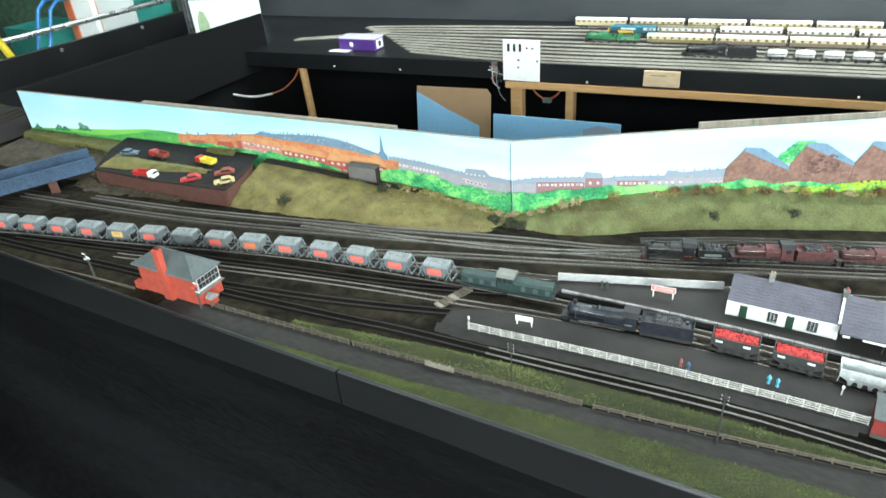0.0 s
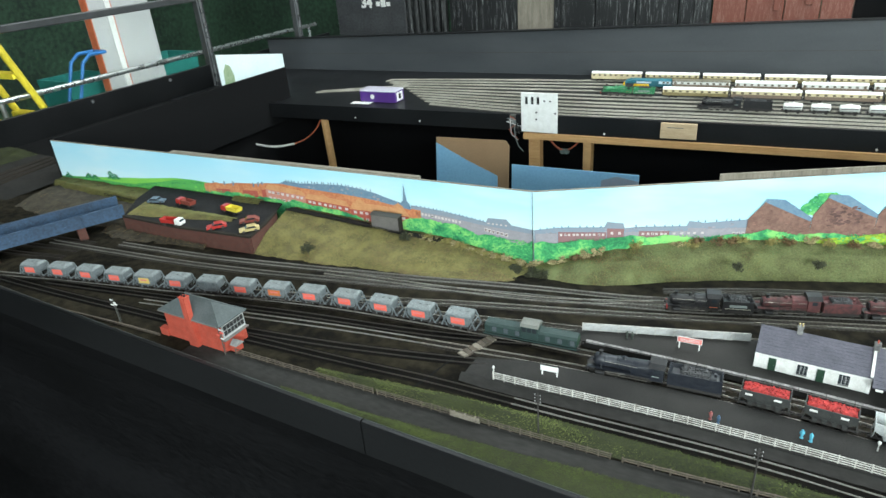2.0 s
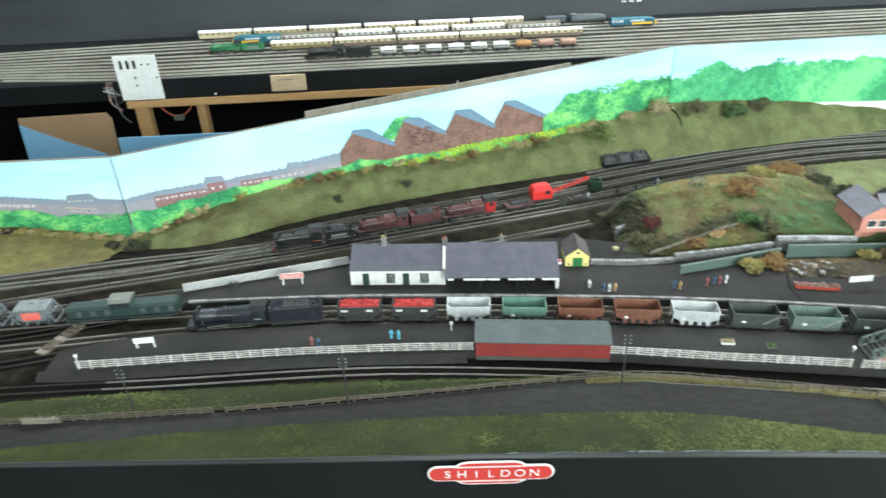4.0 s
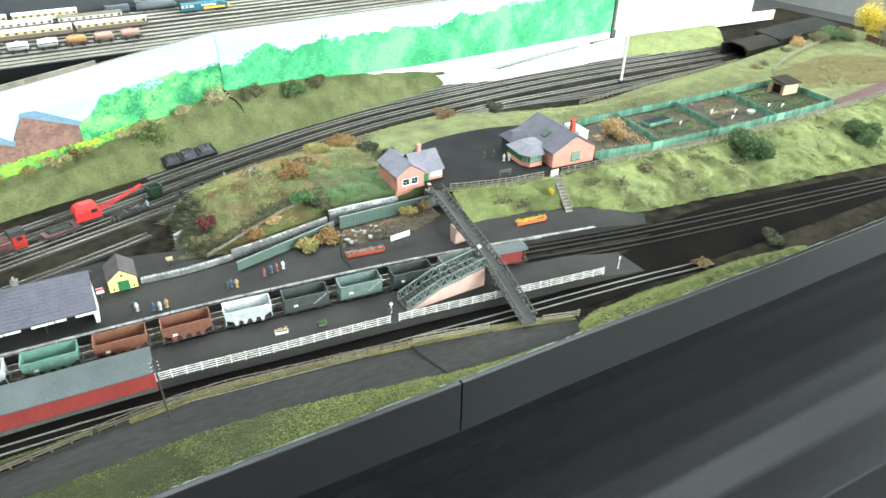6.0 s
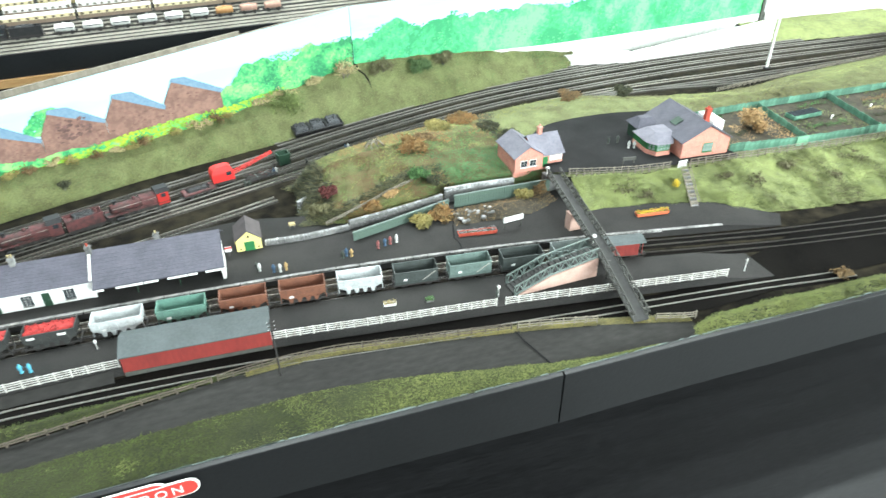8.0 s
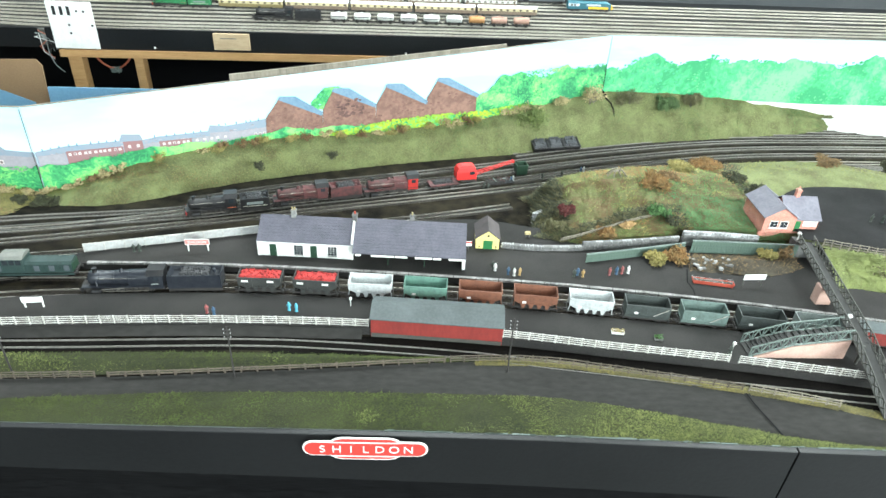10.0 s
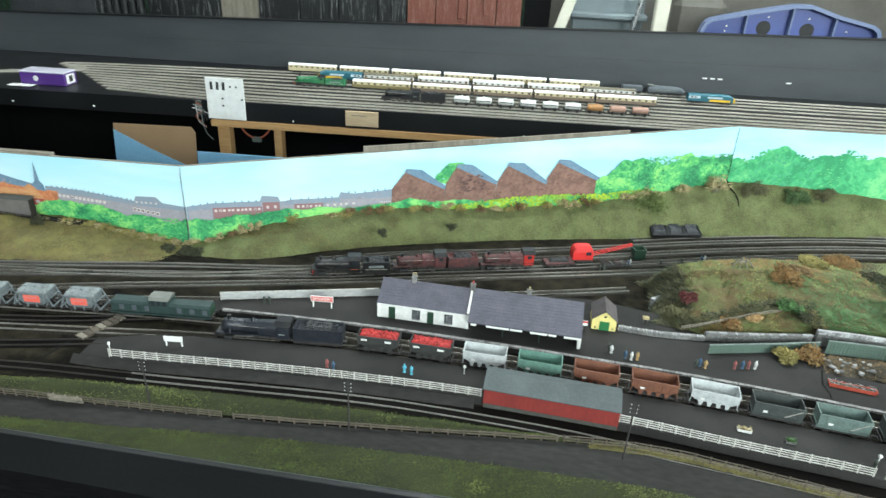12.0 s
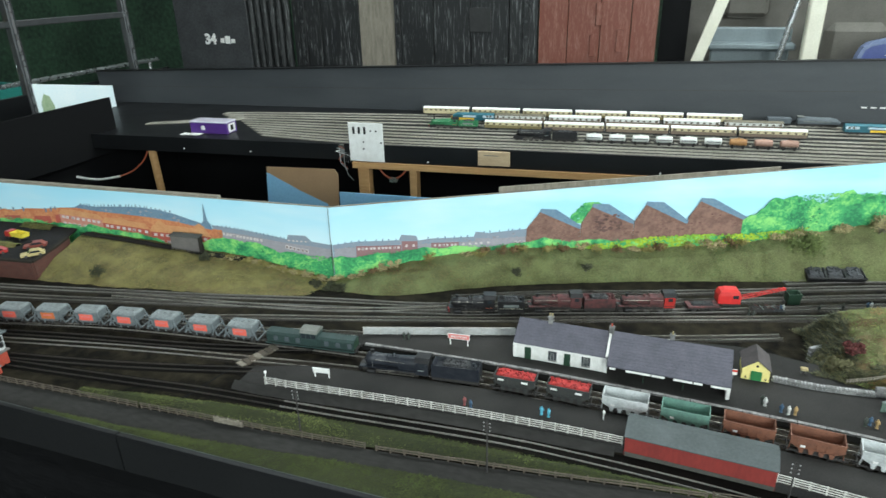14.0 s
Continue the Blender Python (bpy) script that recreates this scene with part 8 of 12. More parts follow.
fence([(3.61, 1.19), (3.68, 1.33), (3.75, 1.49)], 1.0, 0.024, 0.022, "brick_dark", "dark brown boarded fence by the far cottages", (0.2, 0.4, 0.6, 0.8, 0.97), rail_h=0.003)
fence([(1.078, 1.209), (1.13, 1.228), (1.18, 1.244), (1.23, 1.262), (1.29, 1.283)], lambda x, y: 0.968 + 0.022 * smooth_step(1.07, 1.27, x), 0.0075, 0.0062, "fence_wood", "pale rustic paling along the hill path", (0.45, 0.9), jitter=5, post_w=0.0007, rail_h=0.0010)
fence([(x, y + 0.006) for x, y, z in b1_crest[:4]], lambda x, y: float(np.interp(x, [b[0] for b in b1_crest], [b[2] for b in b1_crest])), 0.009, 0.018, "sleeper", "dark post-and-rail fence along the upper path", (0.45, 0.95), rail_h=0.0008, post_w=0.0008, jitter=3)
fence([(-1.62, 1.272), (-1.50, 1.27), (-1.40, 1.262)], 0.975, 0.010, 0.02, "sleeper", "dark post fence beside the car park road", (0.5, 0.9), rail_h=0.0008, post_w=0.0009, jitter=3)

# green paled fences by the hill
for pts, z, h in (([(1.117, 1.143), (1.22, 1.168), (1.335, 1.198)], 0.958, 0.022), ([(1.345, 1.192), (1.45, 1.190), (1.565, 1.186)], 0.960, 0.030)):
    ln = Line(pts, 8)
    p0 = ln.at(0)
    th = thing("board_fence", pose(p0.x, p0.y, z), "faded green boarded fence behind the platform", "fence")
    n = int(ln.len / 0.0062)
    bdm = Shape().box(-0.0029, 0.0029, -0.0006, 0.0006, 0, h, 0.0002).mesh("board")
    for i in range(n):
        p, a = ln.at(ln.len * (i + 0.5) / n), ln.way(ln.len * (i + 0.5) / n)
        part("board", bdm, "fence_green", th, m=Matrix.Translation(p - p0) @ pose(0, 0, R.uniform(-0.0008, 0.0004), 0, 0, math.degrees(a)))
    rr = []
    for i in range(9):
        p, a = ln.at(ln.len * i / 8), ln.way(ln.len * i / 8)
        rr.append([p - p0 + Vector((-math.sin(a) * u, math.cos(a) * u, h * 0.97 + v)) for u, v in ((-0.0016, -0.001), (0.0016, -0.001), (0.0016, 0.0012), (-0.0016, 0.0012))])
    part("top_rail", Shape().loft(rr), "iron", th)

# ---- stone walls ----
def stone_wall(pts, z, h, t, material, label, size=0.011, rng=R, pale=0):
    ln = Line(pts, 8)
    p0, size = ln.at(0), size * 0.78
    th = thing("stone_wall", pose(p0.x, p0.y, z), label, "wall")
    rows = max(int(h / (size * 0.6)), 1)
    kinds = []
    for _ in range(6):
        s = Shape()
        s.lump(0, 0, 0, size * rng.uniform(0.48, 0.75), t * 0.5, size * rng.uniform(0.30, 0.42), 7, 0.24, rng)
        kinds.append(s.mesh("stone"))
        if len(kinds) <= pale:
            kinds[-1].materials.append(M["stone_pale"])
    core = []
    k = max(int(ln.len / 0.02), 3)
    for i in range(k + 1):
        p, a = ln.at(ln.len * i / k) - p0, ln.way(ln.len * i / k)
        core.append([(p.x - math.sin(a) * u, p.y + math.cos(a) * u, v) for u, v in ((-t * 0.44, -0.004), (t * 0.44, -0.004), (t * 0.42, h * 0.97), (-t * 0.42, h * 0.97))])
    part("core", Shape().loft(core), material, th)
    n = int(ln.len / size)
    for r in range(rows):
        for i in range(n):
            d = ln.len * (i + 0.5 * (r % 2) + 0.25) / n
            p, a = ln.at(d) - p0, ln.way(d)
            part("stone", rng.choice(kinds), material, th, m=pose(p.x, p.y, h * (r + 0.55) / rows, rng.uniform(-8, 8), rng.uniform(-8, 8), math.degrees(a) + rng.uniform(-8, 8)))
    return th


stone_wall([(0.955, 1.192), (1.03, 1.186), (1.12, 1.190)], 0.958, 0.011, 0.012, "stone", "low grey rubble wall with white-flecked stones along the platform", 0.0065, pale=4)
stone_wall([(1.12, 1.192), (1.21, 1.204), (1.33, 1.226)], 0.958, 0.020, 0.010, "stone", "grey stone retaining wall below the hill", 0.0065, pale=2)
stone_wall([(1.335, 1.222), (1.41, 1.220), (1.49, 1.212)], 0.958, 0.032, 0.009, "stone", "grey stone retaining wall below the cottage", 0.0065, pale=1)
stone_wall([(1.335, 1.221), (1.41, 1.219), (1.49, 1.211)], 0.9905, 0.003, 0.010, "stone_pale", "flaking pale coping of the cottage wall", 0.0065)
stone_wall([(1.110, 1.372), (1.119, 1.337), (1.136, 1.306)], 0.976, 0.018, 0.007, "stone", "rough grey rock face at the end of the hill", 0.008)
stone_wall([(1.042, 1.337), (1.074, 1.362), (1.106, 1.390)], 0.930, 0.030, 0.012, "stone_pale", "pale broken stone wall at the foot of the hill", 0.0085, pale=6)
stone_wall([(1.112, 1.36), (1.118, 1.395), (1.135, 1.43)], 0.950, 0.052, 0.010, "stone", "grey rock face along the back of the hill", 0.0095)
stone_wall([(-1.38, 0.748), (-1.09, 0.740), (-0.889, 0.753), (-0.725, 0.762)], 0.946, 0.005, 0.005, "fence_brown", "low brown kerb beside the curving track", 0.010)
lw = thing("white_wall", pose(3.02, 2.14, 0.935, 0, 0, -3), "low white wall beyond the painted woodland board", "wall")
part("body", Shape().box(0, 1.0, 0, 0.008, 0, 0.040, 0.001), "white_flat", lw)
part("coping", Shape().box(-0.001, 1.001, -0.002, 0.010, 0.0402, 0.044, 0.0008), "white_flat", lw)
# stump-like root on the hill
rt = thing("root", pose(1.235, 1.415, 1.024), "bleached tree root lying on the hill", "tree root")
sh = Shape()
for i in range(8):
    a = i * 0.8
    sh.wire([(0, 0, 0.010), (0.012 * math.cos(a), 0.008 * math.sin(a), 0.012 + 0.003 * math.sin(i)), (0.024 * math.cos(a + 0.3), 0.016 * math.sin(a + 0.3), -0.002)], 0.0014, 5)
part("branches", sh, "fence_wood", rt)

# ---- buildings ----
def window(parent, m, w, h, frame_mat, cols=2, rows=2, sill=True, bar=0.0006, pane="glass_dark"):
    """A sash window on a wall that faces -y: frame, panes, bars and sill."""
    win = part("window", Shape().box(-w / 2 - 0.0008, w / 2 + 0.0008, -0.0004, 0.0008, -0.0008, h + 0.0008), frame_mat, parent, m=m)
    for c in range(cols):
        for r in range(rows):
            x0, x1 = -w / 2 + w * c / cols + bar / 2, -w / 2 + w * (c + 1) / cols - bar / 2
            z0, z1 = h * r / rows + bar / 2, h * (r + 1) / rows - bar / 2
            part("pane", Shape().box(x0, x1, -0.0009, -0.0005, z0, z1), pane, win)
    if sill:
        part("sill", Shape().box(-w / 2 - 0.0015, w / 2 + 0.0015, -0.002, 0.0008, -0.0022, -0.0009), frame_mat, win)
    return win


def gable_block(th, x0, x1, y0, y1, h, ridge, wall, roof, along="x", over=0.003, name="wall", roof_t=0.0014):
    """Walls with gables and two roof slopes; the ridge runs along the axis given."""
    if along == "x":
        ym = (y0 + y1) / 2
        part(name, Shape().prism([(y0, 0), (y1, 0), (y1, h), (ym, ridge - roof_t), (y0, h)], x0, x1, "x"), wall, th)
        k = (ridge - h) / (ym - y0)
        for a, sg in ((y0, 1), (y1, -1)):
            e = a - sg * over
            part("roof", Shape().prism([(e, h - over * k + 0.0004), (ym, ridge + 0.0004), (ym, ridge + roof_t + 0.0006), (e, h - over * k + roof_t + 0.0004)], x0 - over, x1 + over, "x"), roof, th)
        part("ridge_tile", Shape().tube((x0 - over, ym, ridge + roof_t), (x1 + over, ym, ridge + roof_t), 0.0011, n=6), roof, th)
    else:
        xm = (x0 + x1) / 2
        part(name, Shape().prism([(x0, 0), (x1, 0), (x1, h), (xm, ridge - roof_t), (x0, h)], y0, y1, "y"), wall, th)
        k = (ridge - h) / (xm - x0)
        for a, sg in ((x0, 1), (x1, -1)):
            e = a - sg * over
            part("roof", Shape().prism([(e, h - over * k + 0.0004), (xm, ridge + 0.0004), (xm, ridge + roof_t + 0.0006), (e, h - over * k + roof_t + 0.0004)], y0 - over, y1 + over, "y"), roof, th)
        part("ridge_tile", Shape().tube((xm, y0 - over, ridge + roof_t), (xm, y1 + over, ridge + roof_t), 0.0011, n=6), roof, th)


def slate_courses(th, x0, x1, ya, za, yb, zb, n, material):
    """Thin overlapping courses of slate on a slope from the eave (ya, za) to the ridge (yb, zb)."""
    for i in range(n):
        f0, f1 = i / n, (i + 1.15) / n
        a, b = (ya + (yb - ya) * f0, za + (zb - za) * f0), (ya + (yb - ya) * min(f1, 1), za + (zb - za) * min(f1, 1))
        part("slate_course", Shape().prism([(a[0], a[1]), (b[0], b[1] - 0.0006), (b[0], b[1] - 0.0001), (a[0], a[1] + 0.0003)], x0, x1, "x"), material, th)


def chimney(th, x, y, z0, z1, material, w=0.0045, pots=2, pot="brick_red"):
    ch = part("chimney", Shape().box(x - w, x + w, y - w, y + w, z0, z1, 0.0004).box(x - w - 0.0008, x + w + 0.0008, y - w - 0.0008, y + w + 0.0008, z1 - 0.003, z1 - 0.0012), material, th)
    for i in range(pots):
        px = x + (i - (pots - 1) / 2) * 0.005
        part("chimney_pot", Shape().lathe([(0.0016, z1 - 0.0005), (0.0014, z1 + 0.004), (0.0018, z1 + 0.005)], 10), pot, ch, m=pose(px, y, 0))


def door(th, m, w, h, material):
    d = part("door", Shape().box(-w / 2, w / 2, -0.0008, 0.0006, 0, h, 0.0003), material, th, m=m)
    part("knob", Shape().tube((w * 0.32, -0.0008, h * 0.48), (w * 0.32, -0.0018, h * 0.48), 0.0005, n=6), "chrome", d)


# white station house and its canopied half
st = thing("station_building", pose(0.477, 1.137, 0.9600, 0, 0, -2.3), "whitewashed station house with slate roof and long canopy", "station")
gable_block(st, 0, 0.180, 0, 0.094, 0.0335, 0.0625, "white_flat", "slate", over=0.002)
slate_courses(st, -0.002, 0.182, -0.0035, 0.0335, 0.047, 0.0652, 9, "slate")
for x in (0.001, 0.179):
    part("quoin", Shape().box(x - 0.003, x + 0.003, -0.0012, 0.0012, 0, 0.033), "white", st)
for x, w in ((0.028, 0.013), (0.106, 0.0125)):
    door(st, pose(x, -0.0006, 0), w, 0.0265, "dk_green")
for x in (0.077, 0.142):
    window(st, pose(x, -0.0006, 0.0075), 0.0175, 0.0195, "white", 3, 4)
    part("window_ledge", Shape().box(x - 0.0085, x + 0.0085, -0.003, 0.0, 0.0055, 0.0072), "stone", st)
chimney(st, 0.062, 0.046, 0.050, 0.079, "stone", pots=2, pot="leaf_tan")
chimney(st, 0.181, 0.044, 0.045, 0.078, "stone", pots=1)
part("end_parapet", Shape().prism([(-0.003, 0.036), (0.047, 0.0660), (0.047, 0.0685), (-0.003, 0.0385)], 0.178, 0.1822, "x"), "white_flat", st)
part("canopy_rear_wall", Shape().box(0.182, 0.394, 0.040, 0.090, 0, 0.0335), "stone", st)
part("canopy_roof", Shape().prism([(-0.018, 0.0275), (0.048, 0.0660), (0.098, 0.034), (0.098, 0.0315), (0.048, 0.0637), (-0.018, 0.0252)], 0.1825, 0.399, "x"), "slate", st)
slate_courses(st, 0.183, 0.3985, -0.0185, 0.0278, 0.048, 0.0665, 11, "slate")
for x0, x1 in ((0.188, 0.199), (0.218, 0.262), (0.264, 0.287), (0.302, 0.335), (0.337, 0.352), (0.366, 0.396)):
    part("valance_board", Shape().box(x0, x1, -0.0178, -0.0165, 0.0205, 0.0252), "white", st)
part("end_screen", Shape().box(0.3925, 0.3985, -0.016, 0.040, 0, 0.0255), "white_flat", st, "white end wall of the canopy")
part("end_gable", Shape().prism([(-0.014, 0.0256), (0.038, 0.0256), (0.038, 0.055)], 0.3925, 0.3985, "x"), "white_flat", st)
for x in (0.25, 0.32):
    part("canopy_post", Shape().tube((x, -0.012, 0), (x, -0.012, 0.0262), 0.0009, n=8), "dk_green", st)
chimney(st, 0.292, 0.052, 0.052, 0.077, "stone", pots=1, pot="leaf_tan")
for x in (0.205, 0.245, 0.29, 0.34):
    window(st, pose(x, 0.0396, 0.008), 0.012, 0.016, "white", 2, 2)

# yellow hut
ht = thing("platform_hut", pose(0.900, 1.184, 0.9600, 0, 0, -2), "cream-yellow platform hut with green doors and slate roof", "hut")
gable_block(ht, 0, 0.047, 0, 0.058, 0.0235, 0.042, "yellow_wall", "hut_felt", along="y", over=0.0022)
door(ht, pose(0.0245, -0.0006, 0), 0.019, 0.0195, "green_door")
part("vent", Shape().box(0.0222, 0.0262, -0.001, 0.0002, 0.0285, 0.0325), "ink", ht)
for x in (0.007, 0.041):
    part("corner_vent", Shape().box(x - 0.0014, x + 0.0014, -0.0009, 0.0002, 0.003, 0.0068), "ink", ht)
ps = thing("poster_board", pose(0.885, 1.176, 0.960), "small red-topped poster board beside the hut", "notice board")
part("panel", Shape().box(-0.006, 0.006, -0.0006, 0.0006, 0.010, 0.021), "white", ps)
part("header", Shape().box(-0.006, 0.006, -0.0011, -0.0007, 0.0165, 0.0205), "sign_red", ps)
part("post", Shape().box(-0.0009, 0.0009, -0.0004, 0.0012, 0, 0.010), "iron_dark", ps)

# red shed on the island platform
rs = thing("red_shed", pose(0.7075, 0.921, 0.946, 0, 0, -4.2), "long red boarded shed with a grey felt roof", "shed")
Lr = 0.2205
part("front_wall", Shape().box(0, Lr, 0, 0.0025, 0, 0.037), "red_wall", rs)
part("end_wall", Shape().prism([(0.0026, 0), (0.052, 0), (0.052, 0.043), (0.033, 0.048), (0.0026, 0.037)], 0, 0.0022, "x"), "red_wall", rs)
part("end_wall", Shape().prism([(0.0026, 0), (0.052, 0), (0.052, 0.043), (0.033, 0.048), (0.0026, 0.037)], Lr - 0.0022, Lr, "x"), "red_wall", rs)
part("rear_wall", Shape().box(0.0023, Lr - 0.0023, 0.0495, 0.052, 0, 0.042), "red_wall", rs)
part("roof", Shape().prism([(-0.002, 0.0365), (0.033, 0.0488), (0.055, 0.0424), (0.055, 0.0440), (0.033, 0.0505), (-0.002, 0.0382)], -0.002, Lr + 0.002, "x"), "grey_roof", rs)
for i in range(9):
    x = Lr * (i + 0.5) / 9
    part("roof_batten", Shape().prism([(-0.0019, 0.0383), (0.033, 0.0506), (0.033, 0.0509), (-0.0019, 0.0386)], x - 0.0004, x + 0.0004, "x"), "grey_roof", rs)
part("base_board", Shape().box(0.001, Lr - 0.001, -0.0012, -0.0002, 0, 0.008), "iron_dark", rs)
for i in range(14):
    x = Lr * (i + 0.5) / 14
    part("cover_strip", Shape().box(x - 0.00025, x + 0.00025, -0.00015, 0, 0.0085, 0.0362), "red_wall", rs)

# brick signal box
sb = thing("signal_box", pose(-0.700, 0.772, 0.946, 0, 0, 0), "orange-red brick signal box with grey hipped roof", "signal box")
Ls, Ws, Hs = 0.176, 0.066, 0.070
part("wall", Shape().box(0, Ls, 0, Ws, 0, Hs, 0.0003), "brick_red", sb)
o = 0.007
part("roof", Shape().loft([[(-o, -o, Hs), (Ls + o, -o, Hs), (Ls + o, Ws + o, Hs), (-o, Ws + o, Hs)], [(-o, -o, Hs + 0.002), (Ls + o, -o, Hs + 0.002), (Ls + o, Ws + o, Hs + 0.002), (-o, Ws + o, Hs + 0.002)],
                           [(0.045, Ws / 2 - 0.001, Hs + 0.032), (Ls - 0.050, Ws / 2 - 0.001, Hs + 0.032), (Ls - 0.050, Ws / 2 + 0.001, Hs + 0.032), (0.045, Ws / 2 + 0.001, Hs + 0.032)]]), "grey_roof", sb)
for a, b in (((-o, -o), (0.045, Ws / 2)), ((-o, Ws + o), (0.045, Ws / 2)), ((Ls + o, -o), (Ls - 0.05, Ws / 2)), ((Ls + o, Ws + o), (Ls - 0.05, Ws / 2))):
    part("hip_ridge", Shape().tube((*a, Hs + 0.0022), (*b, Hs + 0.0324), 0.0011, n=6), "grey_roof", sb)
part("ridge_tile", Shape().tube((0.045, Ws / 2, Hs + 0.0324), (Ls - 0.05, Ws / 2, Hs + 0.0324), 0.0011, n=6), "grey_roof", sb)
for xa, xb in ((-o - 0.001, 0.0835), (0.1005, Ls + o + 0.001)):
    part("gutter", Shape().box(xa, xb, -o - 0.0016, -o - 0.0002, Hs - 0.0012, Hs + 0.0014), "taupe_board", sb)
part("chimney_breast", Shape().loft([[(x, y, z) for x, y in ((xa, -0.0115), (xb, -0.0115), (xb, y1), (xa, y1))] for xa, xb, y1, z in ((0.078, 0.104, 0.0, 0), (0.078, 0.104, 0.0, 0.046), (0.084, 0.100, 0.0, 0.066), (0.084, 0.100, 0.002, 0.1235))]), "brick_red", sb, "tall red brick chimney breast")
part("chimney_cap", Shape().box(0.0828, 0.1012, -0.0127, 0.0032, 0.1237, 0.127, 0.0005), "brick_red", sb)
for x in (0.088, 0.096):
    part("chimney_pot", Shape().lathe([(0.0020, 0.127), (0.0018, 0.131), (0.0021, 0.132)], 10), "loco_black", sb, m=pose(x, -0.005, 0))
bay = part("glazed_end", Shape().box(Ls, Ls + 0.004, 0.002, Ws - 0.002, 0.036, Hs - 0.001), "fence_panel", sb, "white glazed end of the operating floor")
for i in range(6):
    y0 = 0.004 + i * (Ws - 0.008) / 6
    for z0, z1 in ((0.042, 0.053), (0.055, 0.066)):
        part("pane", Shape().box(Ls + 0.0041, Ls + 0.0047, y0 + 0.0007, y0 + (Ws - 0.008) / 6 - 0.0007, z0, z1), "loco_black", bay)
part("ledge", Shape().box(Ls, Ls + 0.010, -0.002, Ws + 0.002, 0.0325, 0.0355, 0.0005), "taupe_board", sb)
for i in range(9):
    x = 0.012 + i * 0.0175
    for z0, z1 in ((0.042, 0.053), (0.055, 0.066)):
        part("rear_pane", Shape().box(x, x + 0.014, Ws, Ws + 0.0008, z0, z1), "glass_dark", sb)
part("low_wall", Shape().box(-0.026, -0.0005, -0.004, 0.010, 0, 0.018, 0.0004), "brick_red", sb)
part("porch_roof", Shape().prism([(0.010, 0.016), (0.034, 0.016), (0.022, 0.026)], Ls + 0.004, Ls + 0.024, "x"), "stone", sb)
part("porch", Shape().box(Ls + 0.0005, Ls + 0.020, 0.012, 0.032, 0, 0.016), "brick_red", sb)


def signal(m, h, label, arms, category="signal"):
    th = thing("signal_post", m, label, category)
    part("post", Shape().tube((0, 0, -0.002), (0, 0, h), 0.0013, 0.0009, 8), "iron_dark", th)
    for z, dx, c in arms:
        a = part("arm", Shape().box(min(0, dx), max(0, dx), -0.0016, -0.0009, z, z + 0.0032), c, th)
        part("spectacle", Shape().tube((-dx * 0.18, -0.0016, z + 0.0015), (-dx * 0.18, -0.0008, z + 0.0015), 0.0018, n=10), "iron_dark", a)
    part("ladder", Shape().tube((0.0022, 0.003, 0), (0.0012, 0.0015, h * 0.9), 0.0004, n=5).tube((-0.0022, 0.003, 0), (-0.0012, 0.0015, h * 0.9), 0.0004, n=5), "iron_dark", th)
    return th


signal(pose(-0.517, 0.764, 0.946), 0.075, "black signal post with red and white striped arms", [(0.060, 0.012, "red_label"), (0.067, 0.012, "white"), (0.052, -0.010, "red_label"), (0.045, 0.010, "white")])
signal(pose(-0.858, 0.758, 0.946), 0.070, "black bracket signal with small white arms", [(0.058, 0.010, "white"), (0.064, -0.010, "white"), (0.050, -0.012, "white"), (0.054, 0.013, "white")])


def telegraph_pole(x, y, h, label):
    th = thing("telegraph_pole", pose(x, y, 0.948), label, "telegraph pole", "telegraph poles")
    part("pole", Shape().tube((0, 0, -0.004), (0, 0, h), 0.0015, 0.0011, 8), "frame_black", th)
    for z in (h - 0.006, h - 0.013, h - 0.020):
        arm = part("crossarm", Shape().box(-0.0058, 0.0058, -0.0022, -0.0010, z, z + 0.0014), "frame_black", th)
        for x_ in (-0.0048, 0.0048):
            part("insulator", Shape().lathe([(0.0007, 0), (0.0009, 0.001), (0.0004, 0.0020)], 8), "stone_pale", arm, m=pose(x_, -0.0016, z + 0.0016))


telegraph_pole(0.174, 0.816, 0.088, "dark telegraph pole on the olive verge")
telegraph_pole(0.507, 0.815, 0.100, "dark telegraph pole on the olive verge")
telegraph_pole(0.930, 0.838, 0.110, "dark telegraph pole beside the red shed")

# cottage on the hill
h1 = thing("brick_cottage", pose(1.497, 1.222, 0.998, 0, 0, -1), "pink brick crossing cottage with blue-grey slate roof", "house")
part("plinth", Shape().box(0.001, 0.117, 0.009, 0.087, -0.016, -0.0002), "brick_pink", h1)
gable_block(h1, 0, 0.066, 0, 0.095, 0.036, 0.058, "brick_pink", "slate_l", along="y", over=0.004)
gable_block(h1, 0.050, 0.118, 0.008, 0.088, 0.030, 0.060, "brick_pink", "slate_l", along="x", over=0.004)
window(h1, pose(0.021, -0.0006, 0.012), 0.015, 0.014, "white", 2, 2)
window(h1, pose(0.042, -0.0006, 0.012), 0.015, 0.014, "white", 2, 2)
door(h1, pose(0.076, 0.0074, 0), 0.012, 0.024, "green_door")
for i in range(6):
    part("verandah_paling", Shape().box(0.086 + i * 0.0052, 0.0892 + i * 0.0052, 0.0058, 0.0072, 0.013, 0.026), "white", h1)
chimney(h1, 0.079, 0.050, 0.050, 0.078, "brick_pink", 0.0045, 1, "brick_pink")

